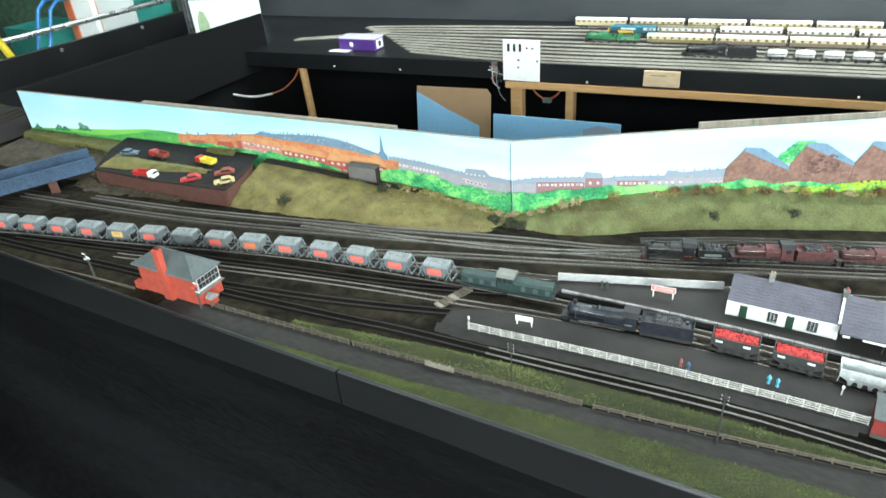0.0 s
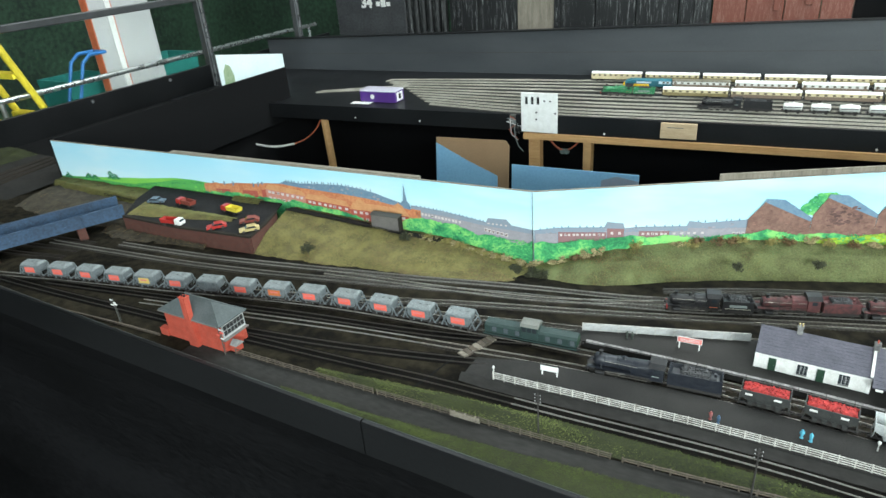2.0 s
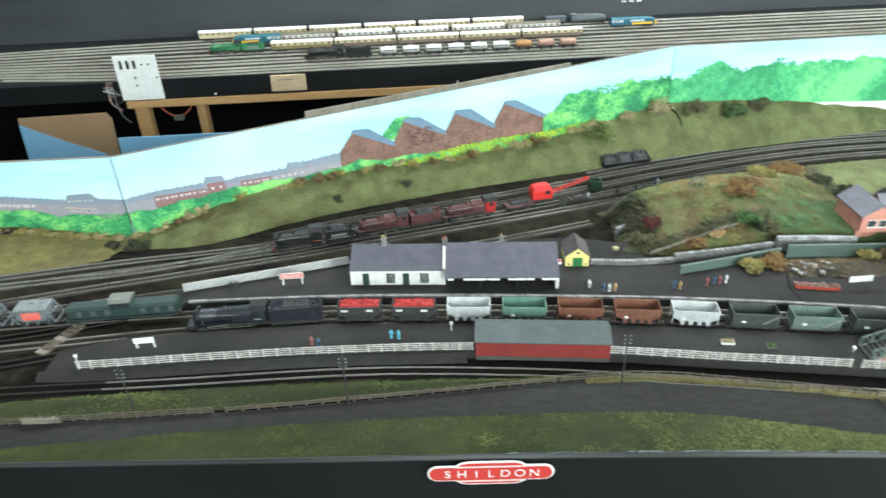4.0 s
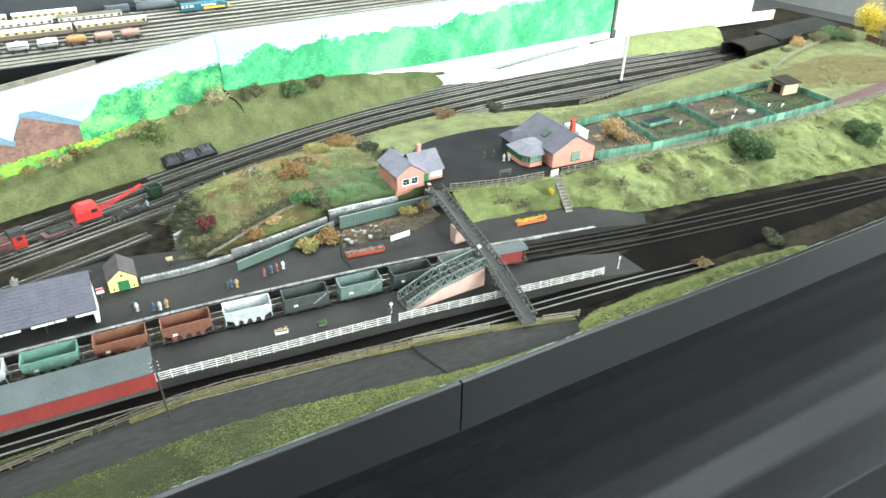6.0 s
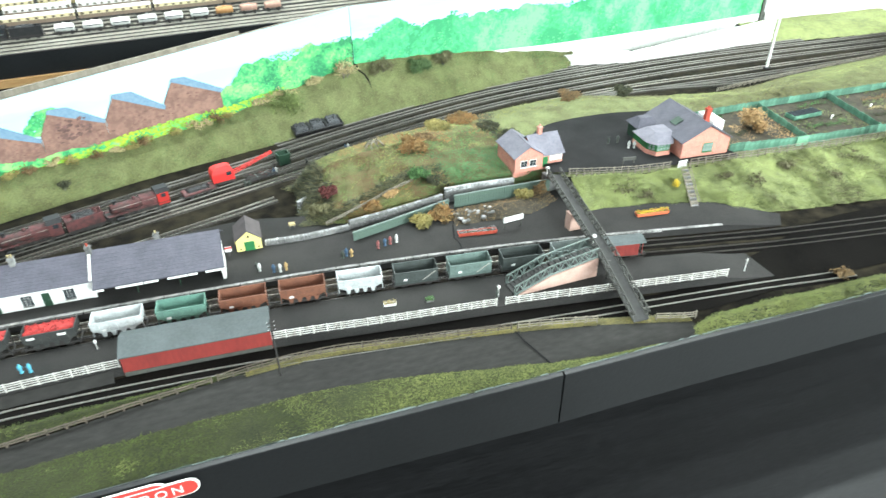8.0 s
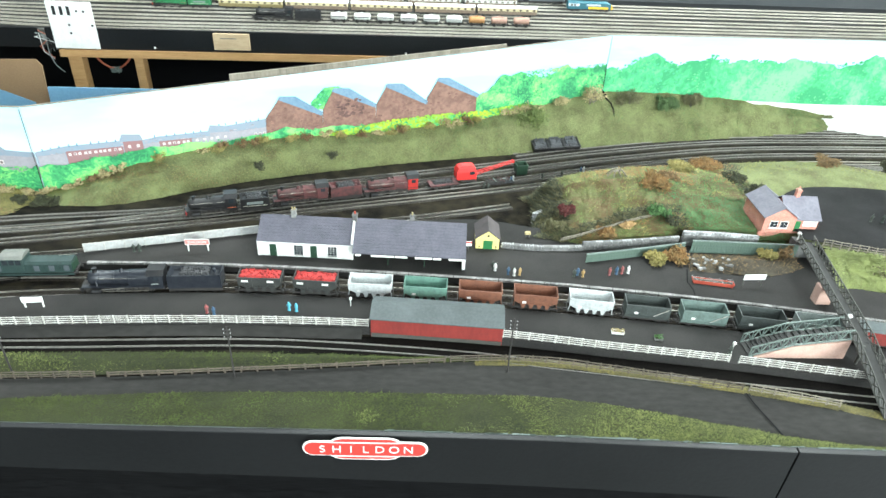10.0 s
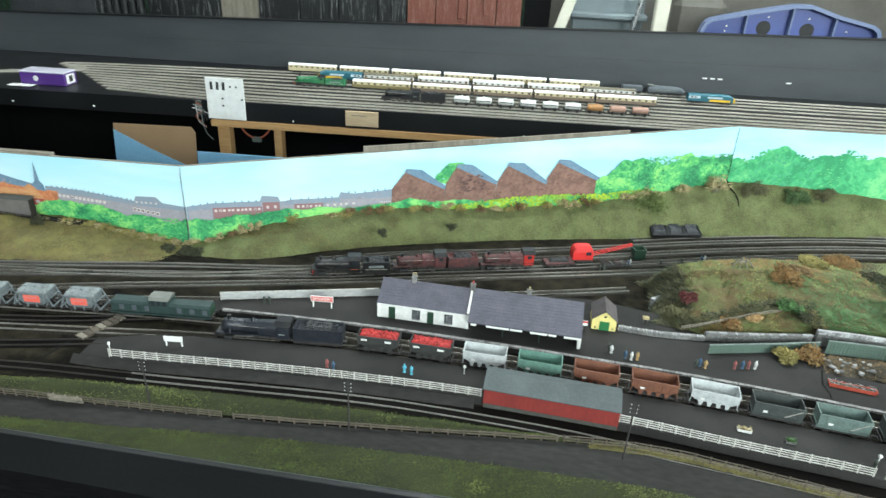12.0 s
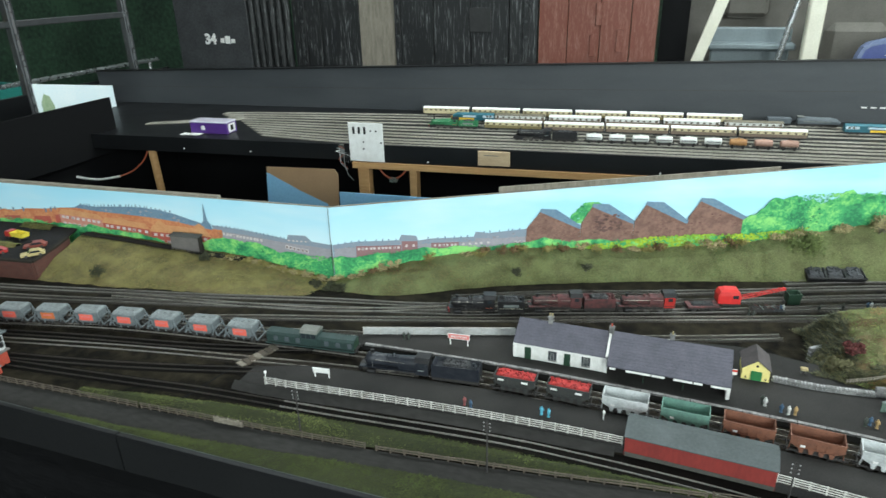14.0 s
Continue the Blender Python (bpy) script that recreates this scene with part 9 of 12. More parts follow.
# large cottage with bay
h2 = thing("brick_station_house", pose(1.866, 1.143, 1.002, 0, 0, -5) @ Matrix.Diagonal((1.0, 0.86, 1.0, 1)), "pink brick station house with bay window and dark slate roof", "house")
gable_block(h2, 0, 0.118, 0, 0.190, 0.041, 0.074, "brick_pink", "slate", along="y", over=0.005)
window(h2, pose(0.064, -0.0006, 0.013), 0.024, 0.019, "green_door", 3, 2, pane="pane_pale")
part("bay_wall", Shape().prism([(-0.060, 0.055), (-0.046, 0.030), (-0.012, 0.030), (-0.001, 0.050), (-0.001, 0.125), (-0.060, 0.125)], 0, 0.012, "z"), "brick_pink", h2)
part("bay_glazing", Shape().prism([(-0.059, 0.056), (-0.0455, 0.032), (-0.0125, 0.032), (-0.001, 0.052), (-0.001, 0.124), (-0.059, 0.124)], 0.0122, 0.030, "z"), "green_door", h2, "green framed bay window")
for x in (-0.042, -0.034, -0.026, -0.018):
    for z in (0.0145, 0.0225):
        part("pane", Shape().box(x - 0.003, x + 0.003, 0.0308, 0.0318, z, z + 0.0062), "pane_pale", h2)
for i, (x, y) in enumerate(((-0.0545, 0.048), (-0.0500, 0.040))):
    for z in (0.0145, 0.0225):
        part("pane", Shape().box(-0.003, 0.003, -0.0006, 0.0004, z, z + 0.0062), "pane_pale", h2, m=pose(x - 0.0008, y - 0.0004, 0, 0, 0, -60))
part("bay_roof", Shape().loft([[(-0.064, 0.052, 0.0302), (-0.049, 0.026, 0.0302), (-0.008, 0.026, 0.0302), (0.004, 0.048, 0.0302), (0.004, 0.128, 0.0302), (-0.064, 0.128, 0.0302)], [(-0.036, 0.066, 0.046), (-0.032, 0.060, 0.046), (-0.018, 0.060, 0.046), (0.004, 0.064, 0.046), (0.004, 0.108, 0.046), (-0.036, 0.108, 0.046)]]), "slate_l", h2)
part("rear_wing", Shape().box(-0.046, -0.001, 0.126, 0.185, 0, 0.034), "dk_green", h2)
part("rear_wing_roof", Shape().loft([ring(0.062, 0.068, 0.0342), ring(0.030, 0.020, 0.052)]), "slate", h2, m=pose(-0.022, 0.156, 0))
part("roof_light", Shape().box(-0.011, 0.011, -0.013, 0.013, 0, 0.002), "dk_green", h2, "dark green roof light", m=pose(0.026, 0.088, 0.0580, 0, -29, 0))
chimney(h2, 0.092, 0.070, 0.045, 0.088, "brick_red", 0.006, 2)
part("lean_to", Shape().box(0.1185, 0.146, 0.075, 0.150, 0, 0.050, 0.001), "white_flat", h2, "white rendered lean-to")

# ---- footbridge ----
fbr = thing("footbridge", pose(0, 0, 0), "grey-green lattice iron footbridge with stairs", "footbridge")
A_, B_, C_ = Vector((1.572, 1.185, 1.000)), Vector((1.512, 0.872, 1.000)), Vector((1.506, 0.748, 0.956))
for a, b in ((A_, B_), (B_, C_)):
    d = (b - a)
    nrm = Vector((-d.y, d.x, 0)).normalized()
    w = 0.0135
    deck = Shape()
    deck.add([a + nrm * w, a - nrm * w, b - nrm * w, b + nrm * w] + [p - Vector((0, 0, 0.0025)) for p in (a + nrm * w, a - nrm * w, b - nrm * w, b + nrm * w)], [(0, 1, 2, 3), (7, 6, 5, 4), (0, 4, 5, 1), (1, 5, 6, 2), (2, 6, 7, 3), (3, 7, 4, 0)])
    part("deck", deck, "bridge_deck", fbr)
    n = max(int(d.length / 0.0175), 2)
    for s in (-1, 1):
        off = nrm * w * s
        up = Vector((0, 0, 0.0155))
        part("handrail", Shape().tube(a + off + up, b + off + up, 0.0012, n=6), "iron_dark", fbr)
        part("bottom_chord", Shape().tube(a + off, b + off, 0.0014, n=6), "iron_dark", fbr)
        for i in range(n):
            p, q = a.lerp(b, i / n) + off, a.lerp(b, (i + 1) / n) + off
            part("lattice_bar", Shape().tube(p, q + up, 0.0012, n=5).tube(p + up, q, 0.0012, n=5), "iron_dark", fbr)
S0, SM, S1_ = Vector((1.336, 0.8935, 0.9605)), Vector((1.402, 0.8945, 0.9855)), Vector((1.497, 0.896, 1.000))
nrm = Vector((-(S1_ - S0).y, (S1_ - S0).x, 0)).normalized()
up = Vector((0, 0, 0.0185))
for fa_, fb__, n in ((S0, SM, 9), (SM, S1_, 8)):
    for i in range(n):
        p = fa_.lerp(fb__, (i + 0.5) / n)
        part("tread", Shape().box(-0.0045, 0.0045, -0.016, 0.016, -0.0012, 0.0008), "bridge_deck", fbr, m=Matrix.Translation(p) @ pose(0, 0, 0, 0, 0, 0.9))
    k = 4 if fb__ is SM else 5
    for s in (-1, 1):
        off = nrm * 0.0170 * s
        part("handrail", Shape().tube(fa_ + off + up, fb__ + off + up, 0.0013, n=6), "iron", fbr)
        part("stringer", Shape().tube(fa_ + off, fb__ + off, 0.0018, n=6), "iron", fbr)
        for i in range(k):
            p, q = fa_.lerp(fb__, i / k) + off, fa_.lerp(fb__, (i + 1) / k) + off
            c = p.lerp(q, 0.5)
            part("lattice_bar", Shape().tube(p, c + up, 0.0011, n=5).tube(c + up, q, 0.0011, n=5).tube(p + up, p, 0.0009, n=5), "iron", fbr)
wall_pts = [S0.lerp(SM, 0.12) - nrm * 0.0170, S0.lerp(SM, 0.55) - nrm * 0.0170, SM - nrm * 0.0170, S1_ - nrm * 0.0170]
part("stair_wall", Shape().loft([[(p.x - nrm.x * t, p.y - nrm.y * t, z) for t, z in ((0, 0.9595), (0.003, 0.9595), (0.003, p.z - 0.002), (0, p.z - 0.002))] for p in wall_pts]), "pink_wall", fbr, "pink rendered wall below the stairs")
for q in (Vector((1.540, 1.035, 0.957)),):
    part("brick_pier", Shape().box(-0.014, 0.014, -0.010, 0.010, 0, 0.040, 0.0006), "pink_wall", fbr, m=Matrix.Translation(q))
part("rear_abutment", Shape().box(-0.018, 0.018, -0.010, 0.012, 0, 0.041), "stone", fbr, m=Matrix.Translation((1.574, 1.196, 0.956)))
part("column", Shape().tube((1.512, 0.865, 0.95), (1.512, 0.865, 0.998), 0.0025, n=8), "iron_dark", fbr)
part("column", Shape().tube((1.538, 0.93, 0.95), (1.538, 0.93, 0.998), 0.0025, n=8), "iron_dark", fbr)


def lamp_post(x, y, z, h, label, head=0.0032):
    th = thing("lamp_post", pose(x, y, z), label, "lamp", "station lamps")
    part("post", Shape().tube((0, 0, -0.001), (0, 0, h), 0.0010, 0.0007, 8), "white", th)
    part("lantern", Shape().lathe([(0.0012, h), (head, h + 0.003), (head * 0.9, h + 0.0055), (0.0006, h + 0.0075)], 10), "white", th)


lamp_post(1.512, 0.920, 1.0, 0.012, "white lantern at the head of the footbridge stairs", 0.0042)
lamp_post(1.560, 1.192, 1.0, 0.010, "white lantern at the rear end of the footbridge", 0.0042)
lamp_post(0.046, 0.913, 0.957, 0.022, "white lamp at the end of the platform railing", 0.0026)
lamp_post(0.668, 0.984, 0.960, 0.012, "small white platform lamp", 0.0026)
lamp_post(1.310, 0.885, 0.960, 0.016, "white lamp at the foot of the footbridge stairs", 0.0030)
lamp_post(1.760, 0.80, 0.956, 0.020, "thin pale lamp post on the platform ramp", 0.0016)

# timber steps up the cutting
sp = thing("timber_steps", pose(0, 0, 0), "narrow timber steps climbing the cutting side", "steps")
a, b = Vector((1.820, 1.016, 0.957)), Vector((1.851, 1.106, 1.000))
for i in range(11):
    p = a.lerp(b, (i + 0.5) / 11)
    part("tread", Shape().box(-0.0075, 0.0075, -0.0035, 0.0035, -0.003, 0.0016), "fence_wood" if i % 2 else "stone", sp, m=Matrix.Translation(p) @ pose(0, 0, 0, 0, 0, -15))
for s in (-0.0082, 0.0082):
    part("handrail", Shape().tube(a + Vector((s, 0, 0.014)), b + Vector((s, 0, 0.014)), 0.0008, n=6), "fence_wood", sp)
    part("stringer", Shape().tube(a + Vector((s, 0, 0.001)), b + Vector((s, 0, 0.001)), 0.0014, n=6), "fence_wood", sp)
gt = thing("wicket_gate", pose(1.849, 1.114, 1.0), "small white wicket gate at the top of the steps", "gate")
for z in (0.004, 0.009, 0.014):
    part("fence_rail", Shape().box(-0.0105, 0.0105, -0.0006, 0.0006, z, z + 0.002), "white", gt)
for x in (-0.010, -0.005, 0, 0.005, 0.010):
    part("paling", Shape().box(x - 0.0009, x + 0.0009, -0.0014, -0.0007, 0, 0.0175), "white", gt)

# ---- signs ----
def text_mesh(s, size, material, depth=0.0002, bold=0.0):
    cu = bpy.data.curves.new("lettering", "FONT")
    cu.body, cu.size, cu.align_x, cu.align_y, cu.extrude = s, size, "CENTER", "CENTER", depth
    cu.offset = bold
    ob = bpy.data.objects.new("lettering", cu)
    scene.collection.objects.link(ob)
    dg = bpy.context.evaluated_depsgraph_get()
    me = bpy.data.meshes.new_from_object(ob.evaluated_get(dg))
    bpy.data.objects.remove(ob)
    me.materials.clear()
    me.materials.append(M[material])
    return me


def capsule(l, h, n=10):
    r = h / 2
    return [(l / 2 - r + r * math.cos(a), r * math.sin(a)) for a in np.linspace(-math.pi / 2, math.pi / 2, n)] + [(-l / 2 + r + r * math.cos(a), r * math.sin(a)) for a in np.linspace(math.pi / 2, 3 * math.pi / 2, n)]


SG = thing("station_totem", pose(0.717, 0.6875, 0.9425, 0, 0, 0), "red station totem sign lettered in white on the black front board", "sign")
l_, h_ = 0.174, 0.044
part("border", Shape().prism(capsule(l_, h_ * 0.66), -0.0012, 0.0), "white", SG)
part("border_middle", Shape().prism(capsule(l_ * 0.62, h_, 8), -0.0013, 0.0), "white", SG)
part("plate", Shape().prism(capsule(l_ - 0.006, h_ * 0.66 - 0.006), -0.0028, -0.0014), "sign_red", SG)
part("plate_middle", Shape().prism(capsule(l_ * 0.62 - 0.005, h_ - 0.005, 8), -0.0022, -0.0014), "sign_red", SG)
part("upper_line", Shape().box(-l_ * 0.27, l_ * 0.27, -0.0030, -0.0023, h_ * 0.29, h_ * 0.33), "white", SG)
part("lower_line", Shape().box(-l_ * 0.27, l_ * 0.27, -0.0030, -0.0023, -h_ * 0.33, -h_ * 0.29), "white", SG)
for i, c in enumerate("SHILDON"):
    part("letter", text_mesh(c, 0.0195, "white"), "white", SG, m=pose((i - 3) * 0.0198, -0.0032, 0, 90))


def nameboard(m, w, h, z, material, label, text=None, ink="white"):
    th = thing("nameboard", m, label, "sign")
    part("board", Shape().box(-w / 2, w / 2, -0.0008, 0.0008, z, z + h, 0.0003), material, th)
    for x in (-w * 0.42, w * 0.42):
        part("leg", Shape().box(x - 0.0011, x + 0.0011, 0.0009, 0.0026, -0.001, z + h * 0.9), "iron_dark" if "dark" in label else "white", th)
    if text:
        part("border", Shape().box(-w / 2 - 0.0010, w / 2 + 0.0010, -0.0005, 0.0006, z - 0.0010, z + h + 0.0010), ink, th, "white border")
        part("lettering", text_mesh(text, h * 0.78, ink), ink, th, m=pose(0, -0.0012, z + h / 2, 90))
    return th


nameboard(pose(0.141, 0.957, 0.960, 0, 0, 6), 0.034, 0.011, 0.011, "white", "plain white nameboard on the island platform")
nameboard(pose(0.359, 1.143, 0.960, 0, 0, 4), 0.044, 0.0105, 0.016, "red_faded", "faded red station nameboard on white legs", "SHILDON")
nameboard(pose(1.428, 1.078, 0.960, 0, 0, 4), 0.044, 0.012, 0.015, "white", "white nameboard on dark legs by the rockery")
nameboard(pose(1.745, 1.163, 1.001, 0, 0, -10), 0.030, 0.008, 0.012, "iron_dark", "dark timetable board by the lane fence")

# ---- platform things ----
def figure(x, y, z, material, label, h=0.0170, turn=0):
    """A tiny moulded figurine: one plain turned shape."""
    sh = Shape()
    sh.lathe([(0.0030, 0), (0.0030, 0.0006), (0.0017, 0.0008), (0.0022, h * 0.3), (0.0027, h * 0.5), (0.0031, h * 0.74), (0.0020, h * 0.82), (0.0011, h * 0.85), (0.0016, h * 0.92), (0.0013, h * 0.98), (0.0003, h)], 9)
    sh.tube((0.0028, 0, h * 0.76), (0.0034, -0.0012, h * 0.45), 0.0007, n=5)
    sh.tube((-0.0028, 0, h * 0.76), (-0.0034, -0.0012, h * 0.45), 0.0007, n=5)
    return solo("figurine", sh, material, label, "figurine", "platform figurines", m=pose(x, y, z, 0, 0, turn))


PZ = 0.9602
for x, y, c, lab in ((0.564, 0.968, "figure_blue", "small pale blue figurine on the platform"), (0.577, 0.965, "figure_blue", "small pale blue figurine on the platform"), (0.428, 0.955, "figure_red", "small red-coated figurine on the platform"),
                     (0.441, 0.950, "figure_navy", "small navy figurine on the platform"), (0.929, 1.112, "figure_dark", "small dark figurine by the hut"), (0.933, 1.106, "figure_white", "small white figurine by the hut"),
                     (0.957, 1.094, "figure_navy", "small navy figurine on the station platform"), (0.968, 1.091, "figure_white", "small pale figurine on the station platform"), (0.979, 1.093, "figure_tan", "small orange-tan figurine on the station platform"),
                     (1.084, 1.093, "figure_dark", "small dark figurine on the station platform"), (1.101, 1.093, "figure_tan", "small tan figurine on the station platform"), (1.092, 1.098, "figure_navy", "small navy figurine on the station platform"),
                     (1.155, 1.102, "figure_red", "small red figurine on the station platform"), (1.170, 1.106, "figure_navy", "small navy figurine on the station platform"), (1.181, 1.108, "figure_red", "small red figurine on the station platform"),
                     (1.194, 1.110, "figure_white", "small white figurine on the station platform"), (1.306, 0.882, "figure_dark", "small dark figurine by the stairs"), (0.24, 1.135, "figure_dark", "small dark figurine beside the paled fence"), (0.25, 1.137, "figure_dark", "small dark figurine beside the paled fence")):
    figure(x, y, PZ, c, lab, turn=R.uniform(0, 360))
for x, y, c in ((0.943, 1.503, "figure_dark"), (0.952, 1.498, "figure_dark"), (1.014, 1.540, "figure_navy"), (1.020, 1.545, "figure_white"), (1.097, 1.565, "figure_dark"), (1.15, 1.585, "figure_dark"), (1.205, 1.61, "figure_navy"), (1.213, 1.612, "figure_white")):
    figure(x, y, ground_z(x, y) + 0.0005, c, "small work-clad figurine in the goods yard", turn=R.uniform(0, 360))
for x, y, c in ((1.758, 1.268, "figure_dark"), (1.782, 1.266, "figure_dark"), (1.790, 1.232, "figure_white"), (1.802, 1.228, "figure_white")):
    figure(x, y, 1.0046, c, "small figurine on the ash forecourt", 0.018, turn=R.uniform(0, 360))


def planter(m, w, d, h, box_mat, fill, label, n=40):
    th = thing("planter", m, label, "planter")
    part("trough", shell([ring(w * 0.94, d * 0.9, 0), ring(w, d, h)], [ring(w - 0.002, d - 0.002, h), ring(w - 0.003, d - 0.003, h * 0.6)]), box_mat, th)
    part("soil", Shape().box(-w / 2 + 0.0018, w / 2 - 0.0018, -d / 2 + 0.0018, d / 2 - 0.0018, h * 0.55, h * 0.8), "earth", th)
    V, F = [], []
    for _ in range(n * 4):
        p = Vector((R.uniform(-w / 2, w / 2), R.uniform(-d / 2, d / 2), h + R.uniform(-0.001, 0.004)))
        u = Vector((R.gauss(0, 1), R.gauss(0, 1), R.gauss(0, 1))).normalized() * 0.0014
        v = u.orthogonal().normalized() * 0.0014
        o_ = len(V)
        V += [tuple(p + u), tuple(p + v), tuple(p - u)]
        F.append((o_, o_ + 1, o_ + 2))
    me = bpy.data.meshes.new("flowers")
    me.from_pydata(V, [], F)
    tagged(part("flowers", me, fill, th), kind="stuff")


planter(pose(1.128, 0.927, PZ, 0, 0, -8), 0.022, 0.008, 0.005, "white", "leaf_tan", "small white trough of pale flowers on the platform")
planter(pose(1.195, 0.914, PZ, 0, 0, -8), 0.014, 0.010, 0.004, "stone", "leaf_green", "small tub of green leaves on the platform")
planter(pose(1.352, 1.082, PZ, 0, 0, -10), 0.078, 0.013, 0.007, "brick_red", "stone_pale", "orange-red brick planter of pale plants by the rockery")
planter(pose(1.716, 1.022, PZ, 0, 0, -8), 0.072, 0.012, 0.007, "orange", "leaf_yellow", "orange trough heaped with yellow flowers on the platform", 110)
# rockery, oil drum, barrow
for i in range(22):
    s = Shape()
    r = R.uniform(0.0022, 0.005)
    s.lump(0, 0, 0, r * 1.15, r, r * 0.75, 6, 0.35, R)
    solo("rock", s, "stone_pale" if i % 2 else "stone", "loose pale rockery stone on the platform", "rock", "rockery stones", m=pose(R.uniform(1.33, 1.42), R.uniform(1.122, 1.165), PZ + 0.005 + r * 0.5))
mound = sheet([line3([(1.32, 1.125), (1.40, 1.115), (1.48, 1.112), (1.56, 1.14)], 0.9601), line3([(1.33, 1.150), (1.41, 1.152), (1.50, 1.160), (1.555, 1.17)], 0.968), line3([(1.345, 1.176), (1.42, 1.178), (1.50, 1.178), (1.555, 1.178)], 0.966)], 6, 24, 0.004, 40)
solo("rockery_mound", mound, "earth", "brown earth mound of the rockery", "mound", kind="structure")
tufts("rockery_plants", mound, "leaf_brown", 1400, 0.0045, "brown plants on the rockery", R, 0.0024)
tb = thing("trolley", pose(1.012, 1.232, PZ), "small tan barrow on the platform end", "barrow")
part("tray", Shape().box(-0.006, 0.006, -0.004, 0.004, 0.008, 0.013, 0.0005), "leaf_tan", tb)
for x in (-0.004, 0.004):
    part("leg", Shape().box(x - 0.0008, x + 0.0008, -0.001, 0.001, 0, 0.008), "iron_dark", tb)

# ---- bushes and trees ----
for x, y, z, r, h, c, lab in ((0.40, 1.50, 0.965, 0.016, 0.018, "leaf_dark", "small dark bush on the grass bank"), (0.565, 1.565, 0.968, 0.016, 0.016, "leaf_dark", "small dark bush on the grass bank"),
                              (-0.66, 1.215, 0.955, 0.018, 0.026, "leaf_dark", "dark straggly bush on the town bank"), (-0.43, 1.365, 0.962, 0.018, 0.022, "leaf_dark", "dark straggly bush on the town bank"), (-0.05, 1.375, 0.915, 0.030, 0.020, "leaf_dark", "low dark scrub where the boards meet"),
                              (-0.11, 1.375, 0.918, 0.022, 0.016, "leaf_dark", "low dark scrub where the boards meet"), (1.095, 1.79, 0.962, 0.052, 0.085, "fib_hill", "dull olive bush on the bank"), (1.50, 1.89, 1.018, 0.038, 0.030, "leaf_bush", "brown bush on the bank"), (1.58, 1.905, 1.020, 0.036, 0.032, "fib_scrub", "brown bush on the bank"),
                              (1.262, 1.150, 0.960, 0.028, 0.020, "fib_straw", "straw-brown shrub in front of the green fence"), (1.300, 1.158, 0.960, 0.032, 0.022, "leaf_orange", "rust-brown shrub in front of the green fence"), (1.50, 1.172, 0.962, 0.022, 0.022, "fib_straw", "straw-yellow shrub on the rockery"),
                              (1.535, 1.18, 0.962, 0.022, 0.030, "leaf_brown", "brown shrub beside the footbridge"), (1.812, 1.072, 0.970, 0.012, 0.024, "leaf_yellow", "yellow shrub beside the timber steps"),
                              (2.128, 1.215, 1.002, 0.044, 0.052, "leaf_ochre", "rounded tan bush in the garden"), (1.315, 1.385, 1.012, 0.036, 0.030, "leaf_orange", "rounded rust-brown bush on the hill"), (1.36, 1.43, 1.008, 0.030, 0.020, "leaf_brown", "brown bush on the hill"), (1.42, 1.50, 1.0, 0.040, 0.018, "fib_straw", "straw-coloured bush on the hill"), (1.50, 1.54, 0.99, 0.040, 0.016, "leaf_orange", "rust-brown bush on the hill"), (1.175, 1.232, 0.972, 0.022, 0.014, "leaf_orange", "rust-brown bush on the hill"), (1.225, 1.245, 0.982, 0.020, 0.012, "leaf_ochre", "ochre bush on the hill"), (1.30, 1.285, 0.996, 0.024, 0.018, "leaf_green", "leafy green bush on the hill"),
                              (1.075, 1.265, 0.965, 0.024, 0.022, "fib_scrub", "dark bramble at the hill's end"), (1.06, 1.30, 0.950, 0.020, 0.018, "fib_scrub", "dark bramble at the hill's end"), (1.10, 1.29, 0.990, 0.022, 0.016, "leaf_red", "dark red bramble at the hill's end"), (1.325, 1.262, 0.985, 0.020, 0.022, "leaf_dark", "dark bush beside the retaining wall"), (1.56, 1.40, 0.992, 0.030, 0.022, "leaf_dark", "dark bush behind the cottage"), (1.54, 1.47, 0.990, 0.034, 0.020, "leaf_dark", "dark bush behind the cottage"), (2.02, 1.60, 0.975, 0.040, 0.022, "leaf_dark", "dark bush behind the cottage"), (1.84, 1.60, 0.985, 0.035, 0.018, "leaf_brown", "brown bush behind the forecourt"),
                              (1.92, 0.735, 0.950, 0.020, 0.012, "leaf_brown", "brown tuft by the front edge"), (2.12, 0.722, 0.950, 0.028, 0.018, "leaf_dark", "straggly tuft by the front edge"), (3.80, 1.50, 1.0, 0.070, 0.135, "leaf_yellow", "tall yellow autumn tree by the far cottages"), (3.56, 1.57, 0.985, 0.055, 0.050, "fib_scrub", "dull brown hedge beyond the field"), (3.64, 1.555, 0.990, 0.055, 0.056, "leaf_bush", "dark green hedge beyond the field"), (3.72, 1.545, 0.990, 0.050, 0.052, "fib_scrub", "dull brown hedge beyond the field"),
                              (3.10, 1.475, 0.985, 0.026, 0.024, "fib_scrub", "brown scrub along the field fence"), (3.21, 1.525, 0.975, 0.030, 0.026, "leaf_ochre", "straw scrub along the field fence"), (3.32, 1.545, 0.985, 0.026, 0.030, "fib_scrub", "brown scrub along the field fence"), (3.43, 1.575, 0.985, 0.032, 0.044, "leaf_ochre", "straw scrub along the field fence"), (3.02, 1.455, 0.99, 0.026, 0.016, "leaf_brown", "brown scrub behind the gardens")):
    bush("bush", x, y, z, r, h, c, lab, R, int(600 + 120000 * max(r - 0.02, 0)))


